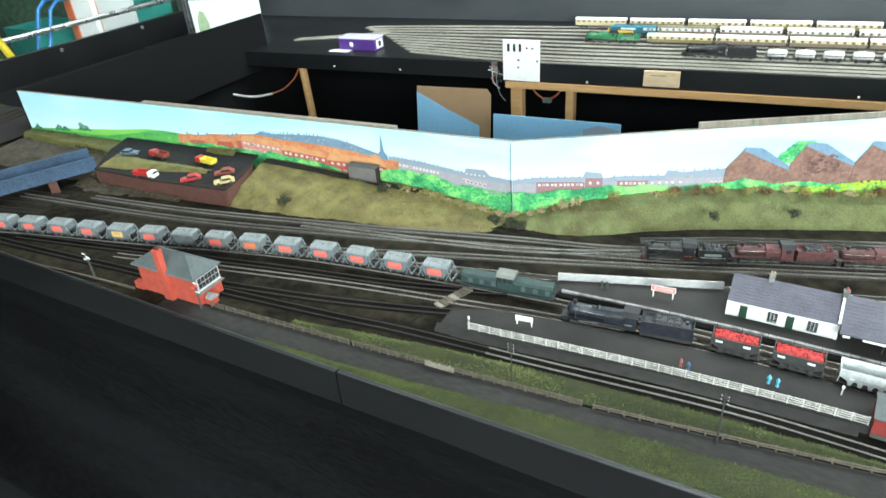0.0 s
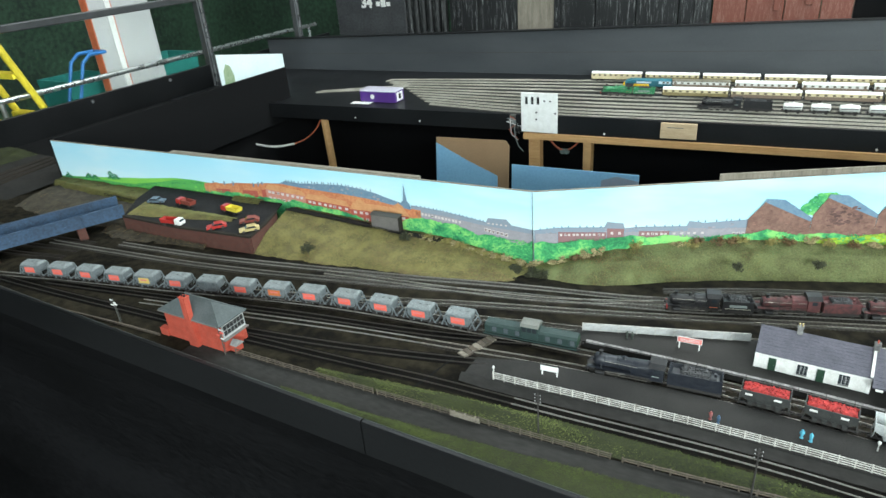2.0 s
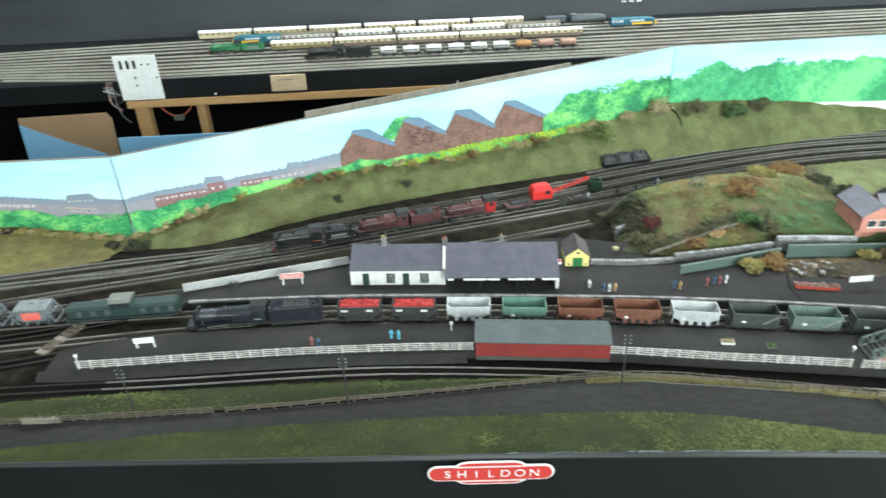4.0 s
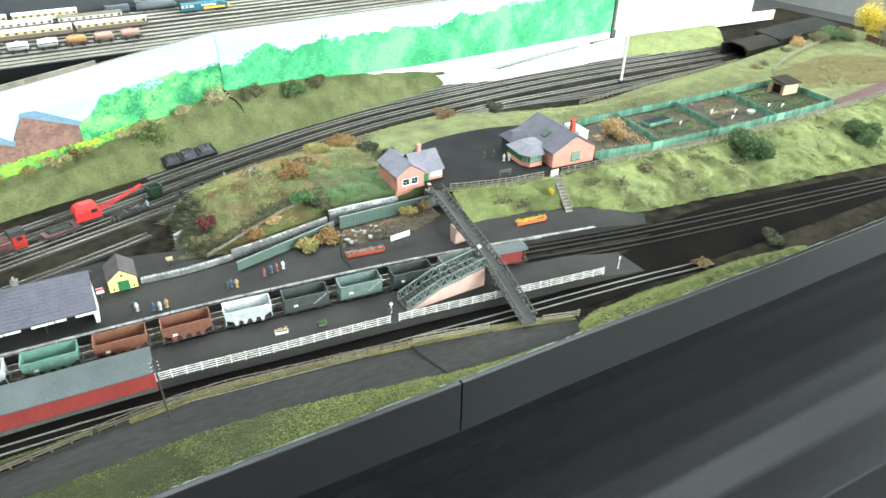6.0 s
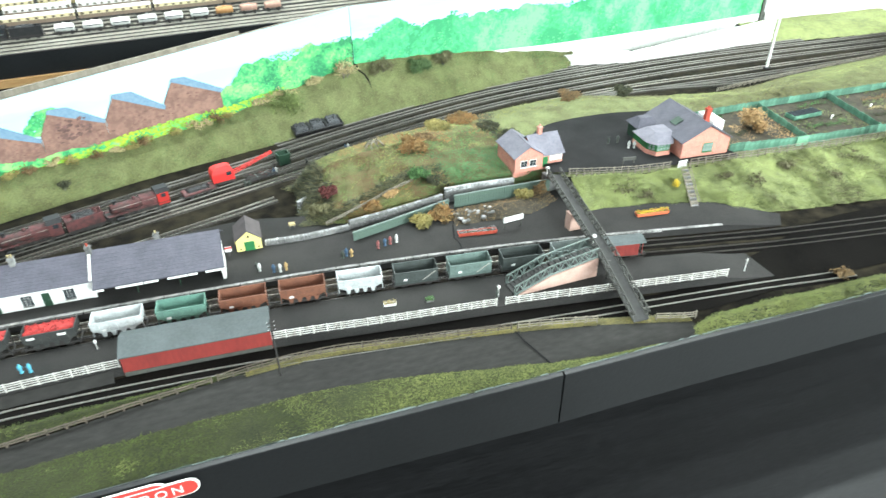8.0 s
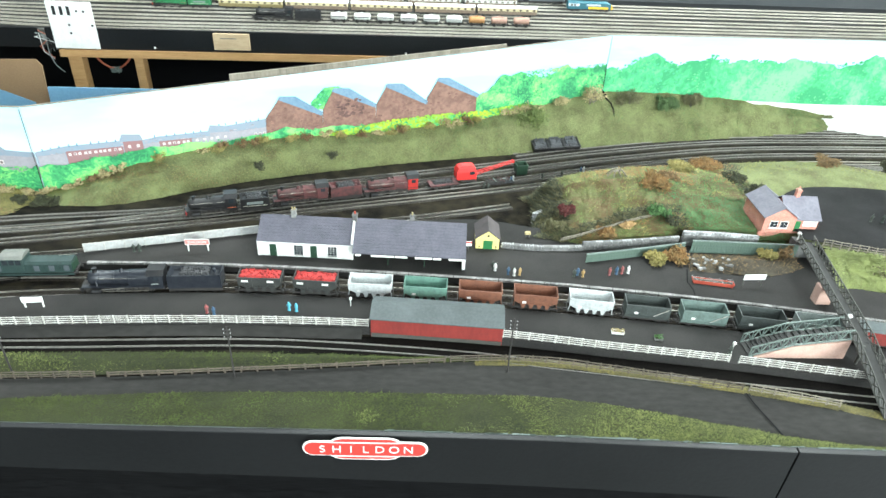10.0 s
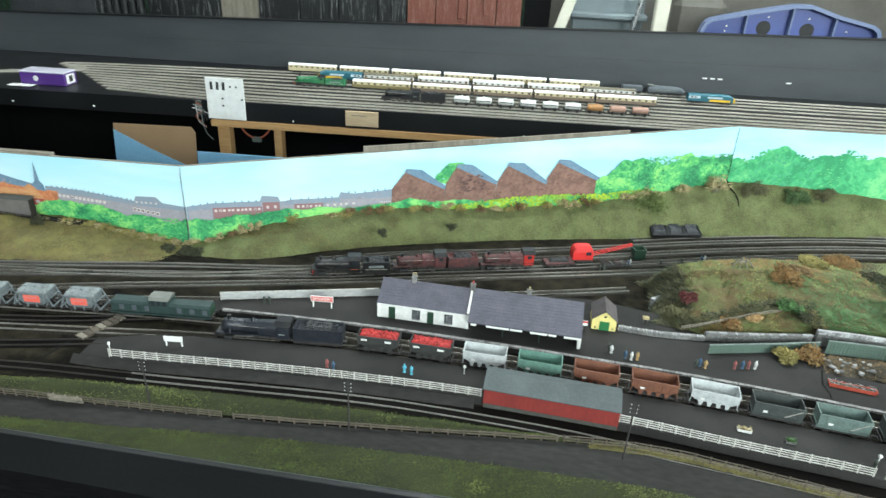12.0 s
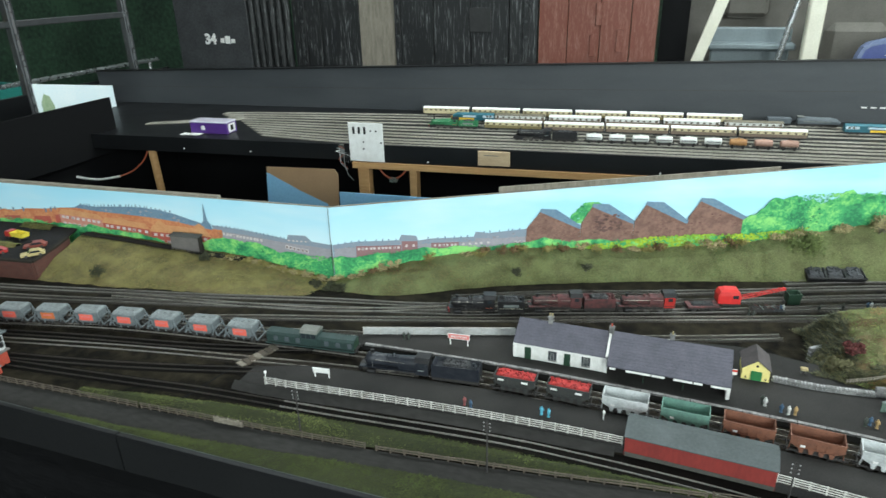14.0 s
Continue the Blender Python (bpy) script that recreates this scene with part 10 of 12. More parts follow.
def spindly_tree(x, y, z, r, h, leaf, label, rng, count):
    """A short tapered trunk that forks into many thin limbs, with sparse leaves at their tips."""
    th = thing("tree", pose(x, y, z), label, "tree")
    wood, tips = Shape(), []

    def limb(a, d, length, thick, depth):
        b = a + d * length
        wood.tube(a, b, thick, thick * 0.55, 5)
        if depth == 0:
            tips.append((b, length))
            return
        for _ in range(3):
            e = (d + Vector((rng.gauss(0, 0.55), rng.gauss(0, 0.55), rng.gauss(0.05, 0.3)))).normalized()
            limb(a.lerp(b, rng.uniform(0.6, 1.0)), e, length * rng.uniform(0.55, 0.85), thick * 0.55, depth - 1)

    for _ in range(4):
        limb(Vector((0, 0, -0.006)), Vector((rng.uniform(-0.55, 0.55) * r / h * 2, rng.uniform(-0.5, 0.5) * r / h * 2, 1)).normalized(), h * 0.42, 0.0022, 2)
    part("trunk", wood, "bare_wood", th)
    V, F = [], []
    for _ in range(count):
        b, l = rng.choice(tips)
        p = b + Vector((rng.gauss(0, 1), rng.gauss(0, 1), rng.gauss(0, 0.8))) * l * 0.42
        sz = rng.uniform(0.0010, 0.0024)
        u = Vector((rng.gauss(0, 1), rng.gauss(0, 1), rng.gauss(0, 1))).normalized()
        v = u.orthogonal().normalized()
        o = len(V)
        V += [tuple(p + u * sz), tuple(p + v * sz), tuple(p - u * sz * 0.8), tuple(p - v * sz)]
        F.append((o, o + 1, o + 2, o + 3))
    me = bpy.data.meshes.new("crown")
    me.from_pydata(V, [], F)
    part("crown", me, leaf, th)


spindly_tree(1.268, 1.862, 1.020, 0.034, 0.072, "leaf_tan", "bare straw-brown tree with sparse leaves on the bank", R, 900)
spindly_tree(1.385, 1.885, 1.015, 0.036, 0.058, "fib_scrub", "ragged olive-brown tree on the bank", R, 2200)
for x, y, z, r in ((1.705, 1.105, 0.978, 0.030), (1.735, 1.085, 0.970, 0.026), (1.99, 1.045, 0.972, 0.034), (2.09, 1.06, 0.986, 0.030), (2.17, 1.02, 0.972, 0.036), (2.26, 1.045, 0.984, 0.034), (2.34, 1.00, 0.968, 0.034), (2.58, 0.99, 0.966, 0.034), (2.70, 1.02, 0.978, 0.030), (1.93, 1.075, 0.985, 0.022)):
    bush("scrub_bush", x, y, z - 0.004, r, r * 0.55, "fib_scrub", "low grey-brown scrub on the cutting side", R, 520, "bush", False)
for x, y, z, r in ((2.41, 0.995, 0.965, 0.062), (2.80, 0.935, 0.962, 0.046), (3.11, 0.985, 0.968, 0.050)):
    bush("round_bush", x, y, z, r, r * 1.2, "leaf_bush", "round green bush on the cutting side", R, 12000)
# low hedge of clump foliage along the painted boards
for i in range(46):
    u = 0.02 + 1.42 * i / 46
    p = P_B + (P_J - P_B) * (u / L2)
    zt = float(np.interp(p.x, [b[0] for b in b2_top], [b[2] for b in b2_top]))
    if R.random() < 0.72:
        bush("hedge_clump", p.x + R.uniform(-0.01, 0.01), p.y - 0.020, zt - 0.004, 0.020, R.uniform(0.012, 0.024), R.choice(["leaf_tan", "leaf_tan", "fib_straw", "leaf_brown"]), "low dry hedge clump along the painted board", R, 300, "hedge", False)
for i in range(24):
    x = -0.44 + 0.37 * i / 24
    y_ = 1.388 + 0.035 * i / 24
    if R.random() < 0.85:
        bush("hedge_clump", x, y_, float(np.interp(x, [b[0] for b in b1_crest], [b[2] for b in b1_crest])) - 0.004, 0.017, R.uniform(0.010, 0.020), R.choice(["leaf_tan", "leaf_tan", "fib_straw"]), "low dry hedge clump along the painted board", R, 300, "hedge", False)
lh_ = thing("lineside_hut", pose(-0.512, 1.392, 0.972, 0, 0, 3), "plain taupe boarded hut below the painted town", "hut")
part("wall", Shape().box(-0.045, 0.045, -0.010, 0.010, 0, 0.043, 0.0005), "taupe_board", lh_)
part("roof", Shape().prism([(-0.012, 0.0432), (0.012, 0.0452), (0.012, 0.0468), (-0.012, 0.0448)], -0.047, 0.047, "x"), "iron_dark", lh_)
part("corner_post", Shape().box(0.0452, 0.050, -0.011, 0.004, 0, 0.044), "sleeper", lh_)

# ---- allotment gardens ----
def paling_fence(pts, z, h, label, slope=0.0):
    ln = Line(pts, 6)
    p0 = ln.at(0)
    th = thing("paling_fence", pose(p0.x, p0.y, z), label, "fence", "garden fences")
    n = int(ln.len / 0.0125)
    bm_ = [Shape().prism([(-0.0066, 0), (0.0066, 0), (0.0066, h * (0.9 + 0.06 * k)), (0.002, h), (-0.003, h * 0.95), (-0.0066, h * (0.93 + 0.03 * k))], -0.001, 0.001).mesh("paling") for k in range(3)]
    for i in range(n):
        d = ln.len * (i + 0.5) / n
        p, a_ = ln.at(d) - p0, ln.way(d)
        part("paling", R.choice(bm_), "hedge_green", th, m=pose(p.x, p.y, R.uniform(-0.001, 0.001), 0, 0, math.degrees(a_)))
    return th


GN = [(1.995, 1.138), (2.18, 1.112), (2.40, 1.098), (2.64, 1.091), (2.895, 1.090)]
GF = [(2.02, 1.322), (2.235, 1.322), (2.457, 1.313), (2.678, 1.306), (2.925, 1.300)]
garden_front, garden_back = Line(GN, 10), Line(GF, 10)


def plot(u, v):
    """A place in the gardens: u along them in metres from their west end, v from the front (0) to the back (1)."""
    x = 1.995 + u * 0.955 + 0.030 * v
    f, b = garden_front.y(min(x, 2.894)), garden_back.y(max(x, 2.021))
    return x, f + (b - f) * v


paling_fence(GN, 0.9995, 0.022, "long faded teal-green garden fence by the lane")
paling_fence(GF, 0.9995, 0.022, "long faded teal-green garden fence at the back")
for x in (2.178, 2.640):
    gate_ = thing("garden_gate", pose(x, garden_front.y(x) - 0.0012, 0.9995, 0, 0, -3), "pale mint-green garden gate in the paling fence", "gate", "garden gates")
    for i in range(4):
        part("paling", Shape().box(-0.016 + i * 0.008, -0.0088 + i * 0.008, -0.0022, -0.0010, 0, 0.0225), "gate_green", gate_)
    for z in (0.005, 0.017):
        part("gate_rail", Shape().box(-0.016, 0.0152, -0.0032, -0.0023, z, z + 0.002), "gate_green", gate_)
for a_, b_ in (((2.196, 1.114), (2.235, 1.318)), ((2.410, 1.101), (2.457, 1.309)), ((2.632, 1.095), (2.678, 1.302)), ((2.893, 1.094), (2.925, 1.296))):
    paling_fence([a_, ((a_[0] + b_[0]) / 2, (a_[1] + b_[1]) / 2), b_], 0.9995, 0.020, "dark green dividing fence between gardens")
for x0, x1, w0, w1, c, lab in ((2.000, 2.194, 2.030, 2.232, "earth", "rough garden plot with dry grass"), (2.200, 2.408, 2.238, 2.454, "earth", "dug earth garden plot"), (2.414, 2.630, 2.460, 2.675, "earth", "bare garden plot with stones"), (2.636, 2.890, 2.681, 2.922, "grass_ground", "dark planted garden plot")):
    g = sheet([line3([(x, garden_front.y(x) + 0.004) for x in np.linspace(x0, x1, 4)], UP + 0.0035), line3([(x, garden_back.y(x) - 0.004) for x in np.linspace(w0, w1, 4)], UP + 0.0035)], 8, 10, 0.001, 60)
    solo("garden_plot", g, c, lab, "garden", kind="structure")
    tufts("garden_weeds", g, "leaf_dark", 2200, 0.007, "dark weeds in a garden plot", R, 0.0026, keep=lambda p: noise.noise(Vector((p.x * 16, p.y * 16, 4))) > 0.02)
    tufts("garden_grass", g, "fib_hill" if x0 > 2.1 else "leaf_ochre", 1800, 0.006, "rough grass in a garden plot", R, 0.0026, keep=lambda p: noise.noise(Vector((p.x * 14, p.y * 14, 9))) > 0.05)
for gx_, gy_, n_, c_ in ((2.30, 1.205, 9, "leaf_green"), (2.30, 1.235, 10, "leaf_dark"), (2.36, 1.32, 7, "leaf_green"), (2.52, 1.215, 9, "leaf_dark"), (2.54, 1.245, 8, "leaf_tan"), (2.56, 1.30, 10, "leaf_brown"), (2.78, 1.20, 11, "leaf_green"), (2.78, 1.235, 6, "leaf_dark"), (2.78, 1.31, 5, "leaf_green"), (2.05, 1.22, 6, "leaf_dark"), (2.06, 1.33, 5, "leaf_green")):
    for i in range(n_):
        bush("garden_plant", *plot(gx_ - 2.03 + i * 0.014, (gy_ - 1.14) / 0.213 + R.uniform(-0.028, 0.028)), UP + 0.003, 0.009, 0.010, c_, "small vegetable plant in a garden row", R, 60, "plant", False)
cfm = thing("cold_frame", pose(2.305, 1.235, UP + 0.004, 0, 0, 2), "teal-green glazed cold frame in the garden", "cold frame")
part("box", Shape().box(-0.045, 0.045, -0.016, 0.016, 0, 0.010, 0.0006), "hedge_green", cfm)
for i in range(4):
    part("pane", Shape().box(-0.042 + i * 0.0215, -0.0225 + i * 0.0215, -0.013, 0.013, 0.0102, 0.0112), "glass_dark", cfm)
wb = thing("water_tub", pose(2.615, 1.165, UP + 0.003), "pale round water tub in the garden", "tub")
part("tub", Shape().lathe([(0.011, 0), (0.012, 0.007), (0.0108, 0.007), (0.0105, 0.004)], 16), "stone_pale", wb)
for x, y in ((2.355, 1.195), (2.505, 1.215), (2.57, 1.185), (2.52, 1.155), (2.70, 1.17), (2.735, 1.15)):
    th = thing("garden_marker", pose(x, y, UP + 0.002), "small white garden marker", "marker", "garden markers")
    part("stake", Shape().box(-0.0012, 0.0012, -0.0012, 0.0012, 0, 0.012), "white", th)
    part("tag", Shape().box(-0.004, 0.004, -0.0018, -0.0013, 0.008, 0.013), "white", th)
sd = thing("garden_shed", pose(2.862, 1.213, UP + 0.003, 0, 0, -6), "brown timber garden shed with a pale end", "shed")
part("front_wall", Shape().prism([(0, 0), (0.050, 0), (0.050, 0.040), (0, 0.034)], -0.030, 0.030, "x"), "ply", sd, "pale timber side")
part("end_wall", Shape().prism([(0.0005, 0), (0.0495, 0), (0.0495, 0.0395), (0.0005, 0.0335)], -0.0312, -0.0302, "x"), "card", sd, "brown boarded end")
part("roof", Shape().prism([(-0.006, 0.0336), (0.055, 0.0409), (0.055, 0.0433), (-0.006, 0.0360)], -0.036, 0.036, "x"), "sleeper", sd, "dark felted lean-to roof")
part("doorway", Shape().box(-0.0326, -0.0314, 0.010, 0.040, 0.003, 0.0285), "black_deep", sd, "dark open doorway")
part("door", Shape().box(-0.050, -0.0328, 0.0405, 0.0420, 0.001, 0.028, 0.0003), "card", sd, "brown door standing open")

wbd = thing("backscene_plain", pose(3.02, 2.175, 0.90, 0, 0, 7), "plain white board beyond the painted trees", "backscene")
part("panel", Shape().box(0, 1.15, 0, 0.006, 0, 0.34), "white_flat", wbd)
part("end_strip", Shape().box(-0.004, 0.055, -0.004, -0.0005, 0.02, 0.335), "fence_panel", wbd, "grey end strip")
# ---- yard mast, tunnel and far cottages ----
ms = thing("lamp_mast", pose(2.652, 1.717, 0.9315), "tall white yard lamp mast", "mast")
part("base", Shape().box(-0.012, 0.012, -0.008, 0.008, 0, 0.006, 0.001), "loco_black", ms)
part("mast", Shape().tube((0, 0, 0.004), (0, 0, 0.32), 0.0042, 0.0030, 10), "white", ms)
part("lamp_arm", Shape().box(-0.06, 0.06, -0.003, 0.003, 0.318, 0.324), "white", ms)
for x in (-0.05, 0, 0.05):
    part("floodlight", Shape().box(x - 0.010, x + 0.010, -0.008, 0.006, 0.300, 0.318, 0.001), "white", ms)
tn = thing("tunnel", pose(3.275, 1.735, 0.932, 0, 0, 3), "low dark covered way with a grey lid", "tunnel")
hood_ = [(-0.062, 0), (-0.062, 0.042), (-0.036, 0.056), (0.022, 0.062), (0.062, 0.046), (0.062, 0)]
part("hood", Shape().prism(hood_ + [(0.055, 0), (0.055, 0.041), (0.020, 0.056), (-0.033, 0.050), (-0.055, 0.038), (-0.055, 0)], 0, 0.215, "x"), "sleeper", tn, "dark angular hood")
part("lid", Shape().loft([[(x, -0.062, z), (x, 0.062, z + 0.010), (x, 0.062, z + 0.018), (x, -0.062, z + 0.008)] for x, z in ((0.216, 0.050), (0.43, 0.056), (0.66, 0.058))]), "lane", tn, "long grey lid")
part("side_wall", Shape().box(0.218, 0.655, -0.060, -0.054, 0, 0.0495), "sleeper", tn)
part("side_wall", Shape().box(0.218, 0.655, 0.054, 0.060, 0, 0.0580), "sleeper", tn)
vg = sheet([line3([(2.82, 1.95), (3.1, 1.90), (3.4, 1.87)], 0.930), line3([(2.86, 2.02), (3.1, 2.02), (3.5, 1.98)], 0.955), line3([(2.88, 2.14), (3.2, 2.13), (3.6, 2.10)], 0.95)], 6, 24, 0.003, 30)
solo("yard_verge", vg, "grass_bright", "bright grass verge before the white wall", "grass", kind="structure")
tufts("grass_yard_verge", vg, "fib_bright", 5000, 0.005, "bright grass by the white wall", R)
for x, y, rz, wall_, k in ((3.88, 1.40, 62, "w_mid", 1.15), (3.90, 1.215, 66, "fence_panel", 1.1)):
    c2 = thing("far_cottage", pose(x, y, 0.999, 0, 0, rz) @ Matrix.Diagonal((k, k, k, 1)), "grey rendered cottage with slate roof and white windows" if k > 1.12 else "pale grey cottage with a slate roof beside the lane", "house", "far cottages")
    gable_block(c2, -0.07, 0.07, -0.045, 0.045, 0.055, 0.095, wall_, "slate", along="x", over=0.004)
    for wx in (-0.045, -0.015, 0.02, 0.05):
        window(c2, pose(wx, -0.0456, 0.030), 0.014, 0.016, "white", 2, 2)
    door(c2, pose(0.0, -0.0456, 0), 0.014, 0.026, "figure_navy")
    window(c2, pose(0.0705, 0.0, 0.028, 0, 0, 90), 0.016, 0.016, "white", 2, 2)
    chimney(c2, -0.06, 0, 0.08, 0.112, "stone", 0.006, 2)

# ---- blue girder bridge and car park vehicles ----
gd = thing("girder_bridge", pose(-1.60, 0.755, 0.0, 0, 0, 64), "dull blue plate-girder road bridge on brick piers", "bridge")
for y, c in ((-0.05, 1), (0.05, 1)):
    part("girder", Shape().box(-0.15, 0.47, y - 0.003, y + 0.003, 0.985, 1.022), "bluesteel", gd)
    part("top_flange", Shape().box(-0.15, 0.47, y - 0.006, y + 0.006, 1.0222, 1.0255), "bluesteel", gd)
    for i in range(13):
        x = -0.14 + i * 0.049
        part("web_stiffener", Shape().box(x - 0.001, x + 0.001, y - 0.006, y + 0.006, 0.986, 1.022), "bluesteel", gd)
part("deck", Shape().box(-0.15, 0.47, -0.046, 0.046, 0.986, 0.991), "tarmac", gd)
for x in (0.10, 0.34):
    part("pier", Shape().box(x - 0.012, x + 0.012, -0.05, 0.05, 0.938, 0.985, 0.001), "brick_dark", gd)


def toy_car(m, body, label, kind="car"):
    th = thing("toy_" + kind, m, label, kind, "parked toy vehicles")
    L, W = 0.056, 0.022
    if kind == "car":
        prof = [(-L / 2, 0.004), (L / 2, 0.004), (L / 2, 0.0095), (L * 0.22, 0.0115), (L * 0.08, 0.0178), (-L * 0.28, 0.0178), (-L * 0.42, 0.0115), (-L / 2, 0.0105)]
        part("body", Shape().prism(prof, -W / 2, W / 2), body, th)
        for s in (-1, 1):
            part("side_window", Shape().prism([(L * 0.17, 0.0118), (L * 0.07, 0.0170), (-L * 0.27, 0.0170), (-L * 0.36, 0.0118)], s * W / 2 - 0.0003, s * W / 2 + 0.0003), "glass_dark", th)
        part("windscreen", Shape().box(-0.0004, 0.0004, -W * 0.42, W * 0.42, -0.0036, 0.0030), "glass_dark", th, m=pose(L * 0.155, 0, 0.0146, 0, -52, 0))
        part("bumper", Shape().box(L / 2, L / 2 + 0.001, -W * 0.46, W * 0.46, 0.0045, 0.006), "chrome", th)
        wx = (-L * 0.3, L * 0.3)
    else:
        L = 0.075
        part("chassis", Shape().box(-L / 2, L / 2, -W * 0.35, W * 0.35, 0.0045, 0.0075), "frame_black", th)
        part("cab", Shape().prism([(L * 0.22, 0.006), (L / 2, 0.006), (L / 2, 0.015), (L * 0.44, 0.0225), (L * 0.22, 0.0225)], -W / 2, W / 2), "white" if body == "car_red" else "car_red", th)
        part("windscreen", Shape().box(-0.0004, 0.0004, -W * 0.42, W * 0.42, -0.0034, 0.0030), "glass_dark", th, m=pose(L * 0.472, 0, 0.0187, 0, -22, 0))
        part("tipper_body", shell([ring(L * 0.62, W, 0.009), ring(L * 0.68, W + 0.002, 0.021)], [ring(L * 0.66, W, 0.021), ring(L * 0.58, W - 0.003, 0.011)]), body, th, m=pose(-L * 0.16, 0, 0))
        wx = (-L * 0.32, L * 0.32)
    for x in wx:
        for s in (-1, 1):
            part("tyre", Shape().tube((x, s * W / 2 - s * 0.003, 0.0042), (x, s * W / 2 + s * 0.0004, 0.0042), 0.0042, n=12), "wheel", th)
    return th


CZ = 0.9988
toy_car(pose(-1.107, 1.143, CZ, 0, 0, 8), "car_red", "red and white toy tipper lorry in the car park", "lorry")
toy_car(pose(-0.957, 1.173, CZ, 0, 0, 228), "car_red", "red toy saloon car parked on the terrace")
toy_car(pose(-0.847, 1.193, CZ, 0, 0, 228), "car_cream", "cream toy saloon car parked on the terrace")
toy_car(pose(-0.892, 1.240, CZ, 0, 0, 220), "car_dkred", "dark red toy saloon car parked on the terrace")
toy_car(pose(-1.002, 1.278, CZ, 0, 0, 175), "car_yellow", "yellow toy tipper lorry parked on the terrace", "lorry")
toy_car(pose(-1.192, 1.268, CZ, 0, 0, 175), "car_dkred", "dull red toy lorry parked on the terrace", "lorry")
toy_car(pose(-1.312, 1.253, CZ, 0, 0, 20), "car_blue", "slate-blue toy saloon car on the road")

# ---- fiddle yard at the back ----
def fy(x, y0):
    return y0 + 0.07 * x


FT = 0.9485
fb = thing("fiddle_board", pose(0, 0, 0), "black baseboard of the storage yard behind the layout", "board", kind="structure")
part("deck", Shape().prism([(-2.75, 2.50), (-2.06, 2.555), (-0.665, 2.665), (-0.64, fy(-0.64, 2.675)), (5.2, fy(5.2, 2.675)), (5.2, fy(5.2, 3.56)), (-2.75, fy(-2.75, 3.56))], 0.930, FT, "z"), "black_board", fb)
part("edge_board", Shape().prism([(-2.06, 2.545), (-0.668, 2.655), (-0.668, 2.664), (-2.06, 2.554)], 0.885, 0.958, "z"), "black_board", fb)
part("edge_board", Shape().prism([(-0.64, fy(-0.64, 2.66)), (5.2, fy(5.2, 2.66)), (5.2, fy(5.2, 2.674)), (-0.64, fy(-0.64, 2.674))], 0.893, 0.972, "z"), "black_board", fb)
for x in (-1.50, -1.14, -0.25, 0.72):
    y = fy(x, 2.656) if x > -0.64 else float(np.interp(x, [-2.06, -0.668], [2.542, 2.652]))
    part("screw", Shape().tube((x, y + 0.004, 0.905), (x, y - 0.001, 0.905), 0.004, n=8), "white", fb)
part("patch", Shape().box(-0.026, 0.112, -0.009, 0.0, 0.904, 0.967, 0.0012), "ply", fb, "raw plywood repair patch", m=pose(0, fy(0, 2.660) - 0.001, 0, 0, 0, 4))
part("pine_rail", Shape().prism([(-0.60, fy(-0.6, 2.645)), (5.0, fy(5.0, 2.645)), (5.0, fy(5.0, 2.69)), (-0.60, fy(-0.6, 2.69))], 0.866, 0.8925, "z"), "pine", fb, "bare pine rail under the edge")
for x, w in ((-0.557, 0.026), (-0.322, 0.017), (2.6, 0.026)):
    part("pine_leg", Shape().box(x - w, x + w, fy(x, 2.66), fy(x, 2.66) + 0.045, 0, 0.8655, 0.002), "pine", fb, "bare pine leg")
part("pine_leg", Shape().tube((-1.73, 2.62, 0.885), (-1.69, 2.62, 0.0), 0.026, n=4), "pine", fb, "bare pine leg")
bw = thing("rear_wall_board", pose(0, 0, 0), "charcoal grey rear board of the storage yard", "board", kind="structure")
part("board", Shape().add([(-2.75, fy(-2.75, 3.56), 0.90), (5.2, fy(5.2, 3.56), 0.90), (5.2, fy(5.2, 3.56), 1.325), (-2.75, fy(-2.75, 3.56), 1.135),
                           (-2.75, fy(-2.75, 3.58), 0.90), (5.2, fy(5.2, 3.58), 0.90), (5.2, fy(5.2, 3.58), 1.325), (-2.75, fy(-2.75, 3.58), 1.135)], [(0, 1, 2, 3), (7, 6, 5, 4), (0, 4, 5, 1), (1, 5, 6, 2), (2, 6, 7, 3), (3, 7, 4, 0)]), "grey_wall", bw)
part("cap", Shape().add([(-2.75, fy(-2.75, 3.552), 1.136), (5.2, fy(5.2, 3.552), 1.326), (5.2, fy(5.2, 3.59), 1.326), (-2.75, fy(-2.75, 3.59), 1.136), (-2.75, fy(-2.75, 3.552), 1.144), (5.2, fy(5.2, 3.552), 1.334), (5.2, fy(5.2, 3.59), 1.334), (-2.75, fy(-2.75, 3.59), 1.144)],
                        [(3, 2, 1, 0), (4, 5, 6, 7), (0, 1, 5, 4), (1, 2, 6, 5), (2, 3, 7, 6), (3, 0, 4, 7)]), "black_board", bw)
part("seam", Shape().add([(-2.7, fy(-2.7, 3.5585), 1.045), (5.1, fy(5.1, 3.5585), 1.14), (5.1, fy(5.1, 3.5585), 1.1418), (-2.7, fy(-2.7, 3.5585), 1.0468)], [(0, 1, 2, 3)]), "cork", bw, "thin faint seam line")
for x in (1.62, 1.66, 1.70, 2.05):
    part("paint_chip", Shape().box(x - 0.012, x + 0.012, fy(x, 3.557), fy(x, 3.5588), 1.02, 1.027), "white_flat", bw, "white chipped paint")
YARD_ROWS = [2.765, 2.815, 2.865, 2.93, 2.985, 3.055, 3.12, 3.205, 3.28, 3.35, 3.42]
